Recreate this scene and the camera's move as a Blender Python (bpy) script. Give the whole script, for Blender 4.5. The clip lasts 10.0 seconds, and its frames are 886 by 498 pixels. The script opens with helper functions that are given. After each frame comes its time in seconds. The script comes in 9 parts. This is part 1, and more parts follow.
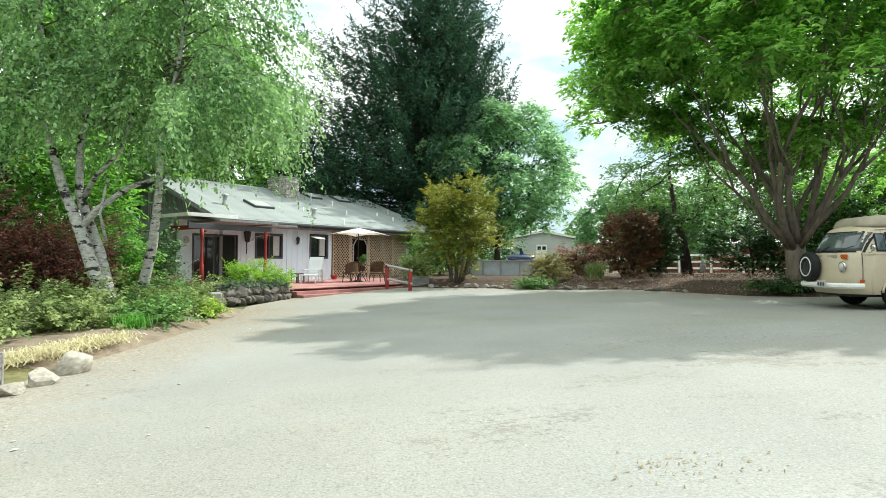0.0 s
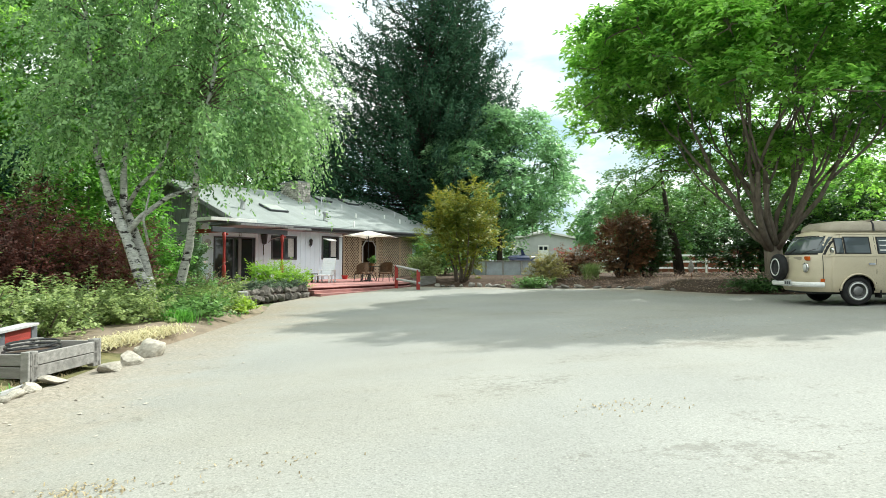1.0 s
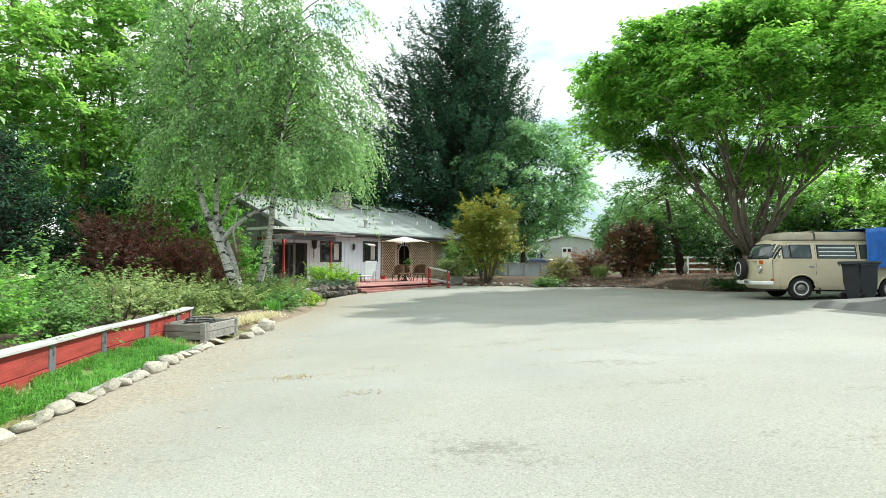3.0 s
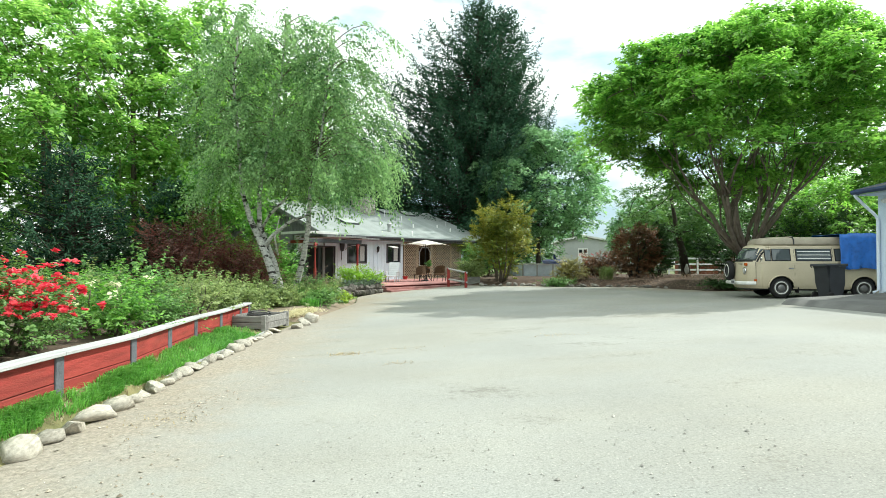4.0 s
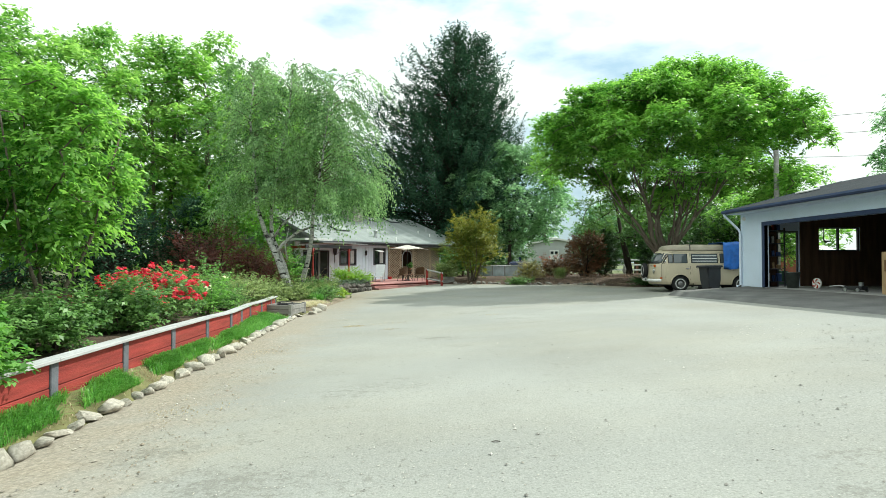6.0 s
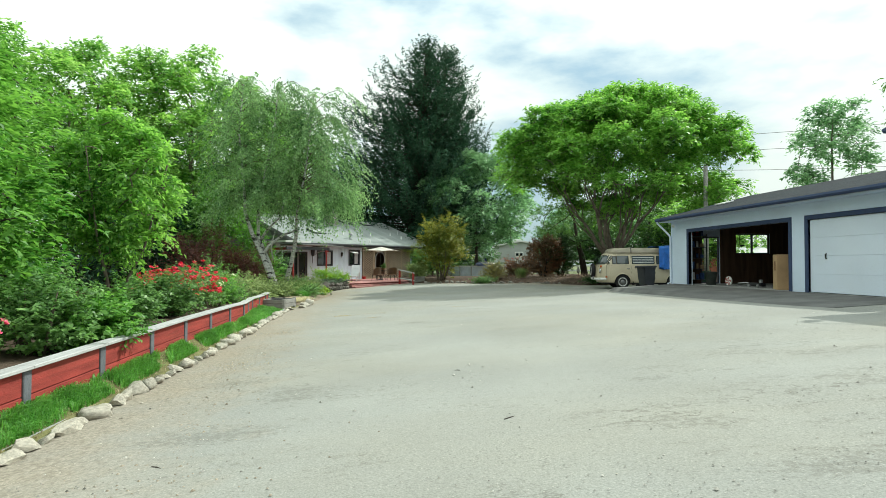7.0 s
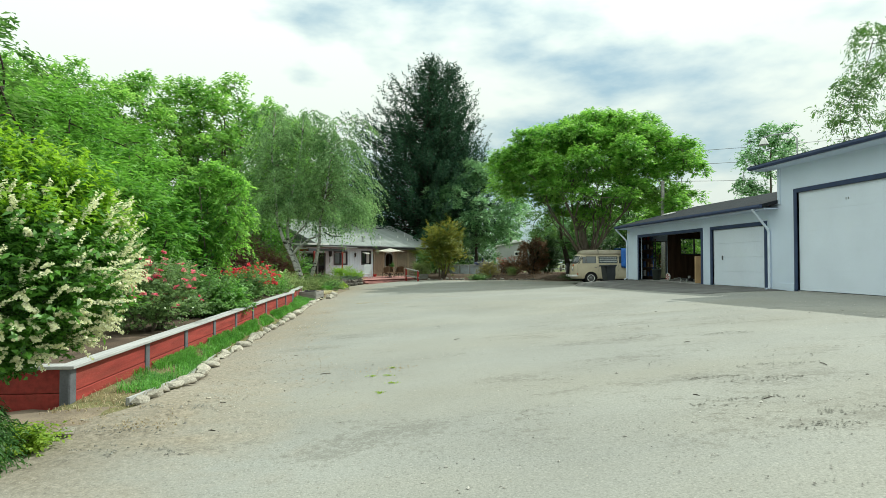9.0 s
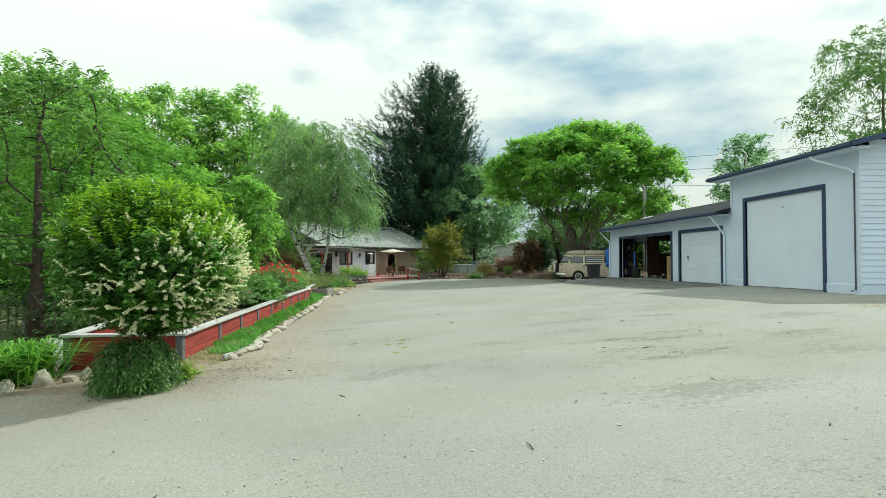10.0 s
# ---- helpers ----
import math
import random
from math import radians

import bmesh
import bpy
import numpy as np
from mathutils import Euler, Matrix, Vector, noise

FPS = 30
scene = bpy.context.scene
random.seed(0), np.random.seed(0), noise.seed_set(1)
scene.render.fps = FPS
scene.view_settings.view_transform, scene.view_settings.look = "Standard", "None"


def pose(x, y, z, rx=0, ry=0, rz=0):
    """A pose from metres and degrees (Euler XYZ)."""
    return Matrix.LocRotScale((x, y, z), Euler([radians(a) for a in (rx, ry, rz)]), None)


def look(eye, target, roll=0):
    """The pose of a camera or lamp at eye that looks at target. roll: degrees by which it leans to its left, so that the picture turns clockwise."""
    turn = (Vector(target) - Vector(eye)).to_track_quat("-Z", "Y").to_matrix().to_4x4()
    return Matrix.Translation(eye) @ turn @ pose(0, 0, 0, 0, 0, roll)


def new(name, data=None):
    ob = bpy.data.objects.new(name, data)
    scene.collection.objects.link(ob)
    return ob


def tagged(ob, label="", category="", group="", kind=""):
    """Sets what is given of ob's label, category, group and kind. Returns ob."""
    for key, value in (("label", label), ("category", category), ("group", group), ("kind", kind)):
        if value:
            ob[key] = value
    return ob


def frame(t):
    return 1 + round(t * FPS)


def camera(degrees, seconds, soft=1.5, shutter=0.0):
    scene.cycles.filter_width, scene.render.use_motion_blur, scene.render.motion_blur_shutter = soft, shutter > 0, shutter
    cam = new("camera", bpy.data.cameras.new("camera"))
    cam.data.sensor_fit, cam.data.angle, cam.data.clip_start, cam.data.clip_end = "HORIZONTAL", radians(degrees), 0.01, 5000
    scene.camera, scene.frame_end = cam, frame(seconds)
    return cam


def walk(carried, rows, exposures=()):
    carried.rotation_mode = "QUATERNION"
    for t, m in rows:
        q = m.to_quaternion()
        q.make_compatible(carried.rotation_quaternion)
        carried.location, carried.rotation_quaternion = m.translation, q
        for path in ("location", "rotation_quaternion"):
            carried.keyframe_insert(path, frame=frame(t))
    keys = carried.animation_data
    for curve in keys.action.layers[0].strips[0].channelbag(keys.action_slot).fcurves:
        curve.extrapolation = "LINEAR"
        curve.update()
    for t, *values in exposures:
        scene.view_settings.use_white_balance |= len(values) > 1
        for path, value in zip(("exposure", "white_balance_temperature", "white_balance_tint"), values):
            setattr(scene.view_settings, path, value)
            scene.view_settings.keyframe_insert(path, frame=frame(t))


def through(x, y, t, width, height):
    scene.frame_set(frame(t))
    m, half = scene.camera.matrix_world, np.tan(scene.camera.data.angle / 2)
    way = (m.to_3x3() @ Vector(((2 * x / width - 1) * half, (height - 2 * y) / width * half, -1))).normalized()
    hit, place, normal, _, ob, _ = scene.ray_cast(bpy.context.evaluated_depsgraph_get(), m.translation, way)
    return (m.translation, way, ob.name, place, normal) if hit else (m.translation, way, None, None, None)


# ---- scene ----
cam = camera(74.5, 10.0, soft=0.6)
PATH = [
    (0, (-11.556, -7.938, 0.563), (-11.114, -3.963, 0.650), 0.37),
    (0.5, (-11.708, -8.694, 0.590), (-11.277, -4.719, 0.674), 0.33),
    (1, (-11.842, -9.478, 0.612), (-11.420, -5.502, 0.696), 0.29),
    (1.5, (-11.940, -10.317, 0.628), (-11.518, -6.340, 0.713), 0.27),
    (2, (-12.009, -11.223, 0.640), (-11.589, -7.246, 0.725), 0.26),
    (2.5, (-12.074, -12.204, 0.654), (-11.744, -8.218, 0.742), 0.26),
    (4, (-12.206, -15.549, 0.752), (-12.113, -11.551, 0.842), 0.24),
    (4.5, (-12.123, -16.762, 0.798), (-12.067, -12.764, 0.886), 0.17),
    (5, (-12.027, -18.040, 0.837), (-11.974, -14.042, 0.924), 0.09),
    (5.5, (-12.010, -19.411, 0.856), (-11.909, -15.413, 0.945), 0.02),
    (7, (-12.451, -23.941, 0.807), (-12.027, -19.965, 0.911), 0.11),
    (7.5, (-12.480, -25.409, 0.816), (-12.029, -21.436, 0.918), 0.10),
    (8, (-12.457, -26.841, 0.838), (-12.021, -22.866, 0.937), 0.06),
    (8.5, (-12.475, -28.275, 0.856), (-12.092, -24.294, 0.950), 0.01),
    (9, (-12.587, -29.737, 0.861), (-12.212, -25.755, 0.955), 0.02),
    (9.5, (-12.704, -31.216, 0.857), (-12.327, -27.235, 0.949), -0.02),
    (10, (-12.810, -32.703, 0.851), (-12.436, -28.722, 0.944), -0.06),
]
walk(cam, [(t, look(eye, target, roll)) for t, eye, target, roll in PATH],
     [(0, 0.43, 6400, 4), (2.5, 0.41, 6400, 3), (4, 0.38, 6350, 2), (5.5, 0.24, 6350, 1), (7, -0.04, 6400, -1), (8.5, -0.18, 6500, -2), (10, -0.21, 6500, -3)])

# ---- light ----
SUN_DIR = Vector((0.90, 0.51, 1.0)).normalized()
SUN_EL = math.asin(SUN_DIR.z)
SUN_AZ = math.atan2(SUN_DIR.x, SUN_DIR.y)
world = bpy.data.worlds.new("sky")
scene.world = world
world.use_nodes = True
wn, wl = world.node_tree.nodes, world.node_tree.links
wn.clear()
w_out = wn.new("ShaderNodeOutputWorld")
w_bg = wn.new("ShaderNodeBackground")
w_sky = wn.new("ShaderNodeTexSky")
w_sky.sky_type = "NISHITA"
w_sky.sun_disc = False
w_sky.sun_elevation, w_sky.sun_rotation = SUN_EL, SUN_AZ
w_co = wn.new("ShaderNodeTexCoord")
w_map = wn.new("ShaderNodeMapping")
w_map.inputs["Scale"].default_value = (1.0, 1.0, 2.5)
w_noise = wn.new("ShaderNodeTexNoise")
w_noise.inputs["Scale"].default_value = 2.6
w_noise.inputs["Detail"].default_value = 7
w_noise.inputs["Roughness"].default_value = 0.52
w_ramp = wn.new("ShaderNodeValToRGB")
w_ramp.color_ramp.elements[0].position = 0.36
w_ramp.color_ramp.elements[0].color = (0.0, 0.0, 0.0, 1)
w_ramp.color_ramp.elements[1].position = 0.51
w_cloud = wn.new("ShaderNodeMix")
w_cloud.data_type = "RGBA"
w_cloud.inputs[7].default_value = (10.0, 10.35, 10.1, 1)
wl.new(w_co.outputs["Generated"], w_map.inputs["Vector"])
wl.new(w_map.outputs[0], w_noise.inputs["Vector"])
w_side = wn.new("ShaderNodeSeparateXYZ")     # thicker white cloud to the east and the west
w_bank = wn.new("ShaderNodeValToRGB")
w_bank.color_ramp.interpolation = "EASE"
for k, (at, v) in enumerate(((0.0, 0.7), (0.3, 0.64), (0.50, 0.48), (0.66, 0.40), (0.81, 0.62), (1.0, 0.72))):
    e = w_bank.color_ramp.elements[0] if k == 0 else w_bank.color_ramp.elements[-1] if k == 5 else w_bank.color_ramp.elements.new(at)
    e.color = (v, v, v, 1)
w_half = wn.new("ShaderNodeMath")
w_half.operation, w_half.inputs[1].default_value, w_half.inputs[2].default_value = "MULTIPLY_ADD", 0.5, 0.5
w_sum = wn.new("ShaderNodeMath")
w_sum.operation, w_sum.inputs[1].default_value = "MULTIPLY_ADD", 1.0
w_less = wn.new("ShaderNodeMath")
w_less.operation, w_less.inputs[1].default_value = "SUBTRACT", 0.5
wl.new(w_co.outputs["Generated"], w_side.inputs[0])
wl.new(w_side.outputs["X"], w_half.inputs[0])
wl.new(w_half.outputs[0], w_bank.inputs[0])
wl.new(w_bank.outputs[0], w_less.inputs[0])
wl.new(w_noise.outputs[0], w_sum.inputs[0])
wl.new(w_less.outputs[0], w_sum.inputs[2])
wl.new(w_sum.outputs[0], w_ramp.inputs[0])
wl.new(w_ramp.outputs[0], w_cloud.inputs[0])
w_grey = wn.new("ShaderNodeMix")     # thin grey cloud veils the blue
w_grey.data_type = "RGBA"
w_grey.inputs[0].default_value = 0.7
w_grey.inputs[7].default_value = (4.9, 6.6, 7.8, 1)
wl.new(w_sky.outputs[0], w_grey.inputs[6])
wl.new(w_grey.outputs[2], w_cloud.inputs[6])
w_sep = wn.new("ShaderNodeSeparateXYZ")
w_up = wn.new("ShaderNodeMapRange")     # an overcast sky is brighter overhead
w_up.inputs["From Min"].default_value, w_up.inputs["From Max"].default_value = 0.05, 1.0
w_up.inputs["To Min"].default_value, w_up.inputs["To Max"].default_value = 1.0, 2.1
w_mul = wn.new("ShaderNodeMix")
w_mul.data_type, w_mul.blend_type = "RGBA", "MULTIPLY"
w_mul.inputs[0].default_value = 1.0
wl.new(w_co.outputs["Generated"], w_sep.inputs[0])
wl.new(w_sep.outputs["Z"], w_up.inputs["Value"])
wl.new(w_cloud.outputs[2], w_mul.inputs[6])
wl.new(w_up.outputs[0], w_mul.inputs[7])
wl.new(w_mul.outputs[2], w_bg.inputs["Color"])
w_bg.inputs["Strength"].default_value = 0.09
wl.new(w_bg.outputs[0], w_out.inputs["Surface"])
sun = new("sun", bpy.data.lights.new("sun", "SUN"))
sun.data.energy, sun.data.angle, sun.data.color = 4.5, radians(0.8), (1.0, 0.97, 0.91)
sun.matrix_world = look((0, 0, 40), Vector((0, 0, 40)) - SUN_DIR)


# ---- builders ----
def ground_z(x, y):
    """Height of the natural ground."""
    y = max(-45.0, min(30.0, y))
    x = max(-40.0, min(6.0, x))
    xx = max(x, -20.0)
    z = -0.1796 + 0.04167 * xx - 0.01381 * y - 0.000125 * xx * xx + 0.000367 * y * y - 0.00153 * xx * y
    z -= 0.12 * math.exp(-((x + 0.3) ** 2 / 14 + (y - 3.2) ** 2 / 10))
    top = -0.03 - 0.012 * max(0.0, -x)
    lift = max(0.0, min(1.0, (-20.3 - y) / 2.2)) * max(0.0, min(1.0, (-13.6 - x) / 1.6))
    z += 0.17 * lift * lift * (3 - 2 * lift)
    return min(z, top) if x > -9 else z


def thing(name, label, category, at=(0, 0, 0), turn=0.0, group="", kind=""):
    ob = new(name)
    ob.empty_display_size = 0.2
    ob.matrix_basis = pose(*at, 0, 0, turn)
    return tagged(ob, label, category, group, kind)


def to_mesh(name, bm):
    me = bpy.data.meshes.new(name)
    bm.normal_update()
    bm.to_mesh(me)
    bm.free()
    return me


def part(name, bm, material, parent=None, label="", smooth=False):
    me = bm if isinstance(bm, bpy.types.Mesh) else to_mesh(name, bm)
    ob = new(name, me)
    if material is not None and not me.materials:
        me.materials.append(material)
    if smooth:
        me.polygons.foreach_set("use_smooth", [True] * len(me.polygons))
    if parent is not None:
        ob.parent = parent
    if label:
        ob["label"] = label
    return ob


def solo(name, bm, material, label, category, kind="", group="", at=None, smooth=False):
    ob = part(name, bm, material, None, label, smooth)
    if at is not None:
        ob.matrix_basis = at
    return tagged(ob, label, category, group, kind)


def box(bm, a, b, m=None, bevel=0.0):
    """A box between two corners, with bevelled edges."""
    lo, hi = [min(p, q) for p, q in zip(a, b)], [max(p, q) for p, q in zip(a, b)]
    vs = [bm.verts.new((x, y, z)) for x in (lo[0], hi[0]) for y in (lo[1], hi[1]) for z in (lo[2], hi[2])]
    fs = [bm.faces.new([vs[i] for i in f]) for f in ((0, 1, 3, 2), (4, 6, 7, 5), (0, 4, 5, 1), (2, 3, 7, 6), (0, 2, 6, 4), (1, 5, 7, 3))]
    if bevel:
        es = list({e for f in fs for e in f.edges})
        got = bmesh.ops.bevel(bm, geom=es, offset=bevel, segments=1, affect="EDGES")
        vs = list({v for f in got["faces"] for v in f.verts} | {v for v in vs if v.is_valid})
    if m is not None:
        for v in vs:
            v.co = m @ v.co
    return vs


def boxed(a, b, bevel=0.0):
    bm = bmesh.new()
    box(bm, a, b, None, bevel)
    return bm


def tube(bm, pts, radii, seg=8, cap=True):
    """A tapered tube along points."""
    pts = [Vector(p) for p in pts]
    rings = []
    up = Vector((0.31, 0.17, 0.93))
    for i, p in enumerate(pts):
        d = (pts[min(i + 1, len(pts) - 1)] - pts[max(i - 1, 0)]).normalized()
        a = d.cross(up)
        if a.length < 0.05:
            a = d.cross(Vector((1, 0, 0)))
        a.normalize()
        b = d.cross(a)
        r = radii[i] if not isinstance(radii, (int, float)) else radii
        rings.append([bm.verts.new(p + r * (math.cos(2 * math.pi * k / seg) * a + math.sin(2 * math.pi * k / seg) * b)) for k in range(seg)])
    for ra, rb in zip(rings, rings[1:]):
        for k in range(seg):
            bm.faces.new((ra[k], ra[(k + 1) % seg], rb[(k + 1) % seg], rb[k]))
    if cap:
        bm.faces.new(rings[0][::-1])
        bm.faces.new(rings[-1])


def tubed(pts, radii, seg=8):
    bm = bmesh.new()
    tube(bm, pts, radii, seg)
    return bm


def lathe(profile, seg=24, axis="z", hollow=False):
    """A turned shape from (radius, height) pairs."""
    bm = bmesh.new()
    rings = []
    for r, z in profile:
        rings.append([bm.verts.new((r * math.cos(2 * math.pi * k / seg), r * math.sin(2 * math.pi * k / seg), z)) for k in range(seg)])
    for ra, rb in zip(rings, rings[1:]):
        for k in range(seg):
            bm.faces.new((ra[k], ra[(k + 1) % seg], rb[(k + 1) % seg], rb[k]))
    if hollow:
        for k in range(seg):
            bm.faces.new((rings[-1][k], rings[-1][(k + 1) % seg], rings[0][(k + 1) % seg], rings[0][k]))
    else:
        bm.faces.new(rings[0][::-1])
        bm.faces.new(rings[-1])
    if axis == "x":
        bm.transform(Matrix.Rotation(radians(90), 4, "Y"))
    if axis == "y":
        bm.transform(Matrix.Rotation(radians(-90), 4, "X"))
    return bm


def slab(outline, z0, z1):
    """A prism over an outline of (x, y)."""
    bm = bmesh.new()
    lo = [bm.verts.new((x, y, z0)) for x, y in outline]
    hi = [bm.verts.new((x, y, z1)) for x, y in outline]
    bm.faces.new(lo[::-1])
    bm.faces.new(hi)
    n = len(lo)
    for i in range(n):
        bm.faces.new((lo[i], lo[(i + 1) % n], hi[(i + 1) % n], hi[i]))
    bmesh.ops.recalc_face_normals(bm, faces=bm.faces)
    return bm


def prism(profile, a, b, axis="y"):
    """A profile of (p, z) drawn out from a to b along x or y."""
    bm = bmesh.new()
    put = (lambda p, z, s: (p, s, z)) if axis == "y" else (lambda p, z, s: (s, p, z))
    one = [bm.verts.new(put(p, z, a)) for p, z in profile]
    two = [bm.verts.new(put(p, z, b)) for p, z in profile]
    bm.faces.new(one)
    bm.faces.new(two[::-1])
    n = len(one)
    for i in range(n):
        bm.faces.new((one[i], two[i], two[(i + 1) % n], one[(i + 1) % n]))
    bmesh.ops.recalc_face_normals(bm, faces=bm.faces)
    return bm


def rock_mesh(seed, rough=0.16, sub=2):
    bm = bmesh.new()
    bmesh.ops.create_icosphere(bm, subdivisions=sub, radius=1.0)
    off = Vector((seed * 3.7, seed * 1.3, 5.0))
    for v in bm.verts:
        k = 1 + rough * 2.2 * noise.noise(v.co * 1.1 + off) + rough * noise.noise(v.co * 2.7 + off)
        v.co = v.co * k
    rf = random.Random(seed)
    for i in range(12):     # broken faces
        d = Vector((rf.gauss(0, 1), rf.gauss(0, 1), rf.gauss(0, 0.8))).normalized()
        cut = rf.uniform(0.48, 0.74)
        for v in bm.verts:
            e = v.co.dot(d) - cut
            if e > 0:
                v.co -= d * e
    for v in bm.verts:
        v.co.z = max(v.co.z, -0.55)
    return to_mesh("rock", bm)


rng = np.random.default_rng(7)


def leaf_mesh(name, centres, spread, per, size, droop=0.0, flat=0.0, seed=0, aspect=0.55):
    """Leaves as folded diamonds strewn round the given centres. spread: radius of a clump; flat: how level the leaves lie."""
    r = np.random.default_rng(seed)
    c = np.repeat(np.asarray(centres, float), per, axis=0)
    n = len(c)
    k = len(centres)
    tilt = r.normal(size=(k, 3)) * 0.5 + np.array([0, 0, 0.9])     # each spray lies in a plane of its own
    tilt = np.repeat(tilt / np.linalg.norm(tilt, axis=1)[:, None], per, axis=0)
    off = r.normal(size=(n, 3)) * spread * np.array([0.6, 0.6, 0.5])
    off -= 0.6 * (off * tilt).sum(1)[:, None] * tilt
    p = c + off
    nrm = r.normal(size=(n, 3)) * 0.75
    nrm[:, 2] = np.abs(nrm[:, 2]) + flat * 1.6
    nrm += tilt * 0.9
    nrm /= np.linalg.norm(nrm, axis=1)[:, None]
    along = r.normal(size=(n, 3))
    along[:, 2] -= droop
    along -= (along * nrm).sum(1)[:, None] * nrm
    along /= np.linalg.norm(along, axis=1)[:, None] + 1e-9
    side = np.cross(nrm, along)
    ln = size * (0.6 + 0.8 * r.random(n))[:, None]
    wd = ln * aspect * 0.5
    lift = nrm * ln * 0.14
    v = np.stack([p - along * ln * 0.5, p + side * wd + lift, p + along * ln * 0.5, p - side * wd + lift], 1).reshape(-1, 3)
    return quads(name, v, n)


def in_blobs(blobs, count, seed=0, shell=0.55, lumps=0.25):
    """Points in the outer part of ellipsoids (x, y, z, rx, ry, rz), with an uneven outline."""
    r = np.random.default_rng(seed)
    vol = np.array([b[3] * b[4] * b[5] for b in blobs]) ** (2 / 3)
    which = r.choice(len(blobs), size=count, p=vol / vol.sum())
    d = r.normal(size=(count, 3))
    d /= np.linalg.norm(d, axis=1)[:, None]
    k = (shell ** 3 + (1 - shell ** 3) * r.random(count)) ** (1 / 3)
    wob = 1 + lumps * (np.sin(d[:, 0] * 5.1 + which * 2.1) * np.sin(d[:, 1] * 4.3 + which) + 0.7 * np.sin(d[:, 2] * 6.7 + d[:, 0] * 3.9 + which * 1.7))
    b = np.array(blobs)[which]
    return b[:, :3] + d * (k * wob)[:, None] * b[:, 3:]


def quads(name, v, n):
    me = bpy.data.meshes.new(name)
    me.vertices.add(4 * n)
    me.vertices.foreach_set("co", v.ravel())
    me.loops.add(4 * n)
    me.loops.foreach_set("vertex_index", np.arange(4 * n))
    me.polygons.add(n)
    me.polygons.foreach_set("loop_start", np.arange(n) * 4)
    me.polygons.foreach_set("loop_total", np.full(n, 4))
    me.update(calc_edges=True)
    return me


def unit_rows(a):
    return a / (np.linalg.norm(a, axis=-1, keepdims=True) + 1e-9)


def spray_mesh(name, base, way, length, per, size, droop=0.25, seed=0, aspect=0.5, up=0.9, stray=0.35, splay=0.9):
    """Leafy shoots: leaves stand in two ranks along a drooping shoot that leaves base along way. up: how level the leaves lie."""
    r = np.random.default_rng(seed)
    base = np.asarray(base, float)
    n = len(base)
    way = unit_rows(np.asarray(way, float) + r.normal(size=(n, 3)) * stray)
    z = np.array([0.0, 0.0, 1.0])
    side = unit_rows(np.cross(way, z) + r.normal(size=(n, 3)) * 0.25)
    ln = (length * (0.55 + 0.9 * r.random(n)))[:, None, None]
    t = ((np.arange(per)[None] + r.random((n, per))) / per)[:, :, None]
    sgn = np.where(np.arange(per) % 2, 1.0, -1.0)[None, :, None]
    w, sd = way[:, None, :], side[:, None, :]
    p = base[:, None, :] + w * ln * t + sgn * sd * size * 0.5 * (1.05 - 0.5 * t) - z * droop * ln * t * t + r.normal(size=(n, per, 3)) * size * 0.22
    along = w * 0.7 + sgn * sd * splay * (1 - 0.45 * t) - z * droop * 1.1 + r.normal(size=(n, per, 3)) * 0.28
    nrm = unit_rows(z * up + w * 0.5 + r.normal(size=(n, per, 3)) * 0.42)
    along = unit_rows(along - (along * nrm).sum(-1, keepdims=True) * nrm)
    across = np.cross(nrm, along)
    ll = size * (0.6 + 0.8 * r.random((n, per, 1)))
    wd, lift = ll * aspect * 0.5, nrm * ll * 0.13
    v = np.stack([p - along * ll * 0.5, p + across * wd + lift, p + along * ll * 0.5, p - across * wd + lift], 2)
    return quads(name, v.reshape(-1, 3), n * per)


def shoots_on(blobs, count, seed=0, lumps=0.2, low=-0.5, depth=0.35, rise=0.3):
    """Places and ways of shoots that clothe ellipsoids (x, y, z, rx, ry, rz), thickest above, few beneath."""
    r = np.random.default_rng(seed)
    area = np.array([b[3] * b[4] + b[5] * (b[3] + b[4]) for b in blobs]) ** 0.9
    which = r.choice(len(blobs), size=count, p=area / area.sum())
    d = unit_rows(r.normal(size=(count, 3)))
    under = d[:, 2] < low
    d[under, 2] *= -1
    b = np.array(blobs)[which]
    k = 1 - depth * r.random(count) ** 1.6
    k *= 1 + lumps * np.sin(d[:, 0] * 4.7 + which * 2.1) * np.sin(d[:, 1] * 5.3 + which) + 0.5 * lumps * np.sin(d[:, 2] * 7.1 + which)
    return b[:, :3] + d * k[:, None] * b[:, 3:] * 0.86, d / b[:, 3:] * b[:, 3:4] + np.array([0, 0, rise])


def limb(bm, a, b, r0, r1, bend, seed, seg=7, steps=5):
    r = random.Random(seed)
    a, b = Vector(a), Vector(b)
    mid = (b - a)
    side = Vector((r.uniform(-1, 1), r.uniform(-1, 1), r.uniform(-0.2, 0.6))) * bend * mid.length
    pts, rad = [], []
    for i in range(steps + 1):
        t = i / steps
        pts.append(a + mid * t + side * math.sin(math.pi * t) + Vector((r.uniform(-1, 1), r.uniform(-1, 1), 0)) * 0.02 * mid.length * (0 < i < steps))
        rad.append(r0 + (r1 - r0) * t)
    tube(bm, pts, rad, seg)
    return pts


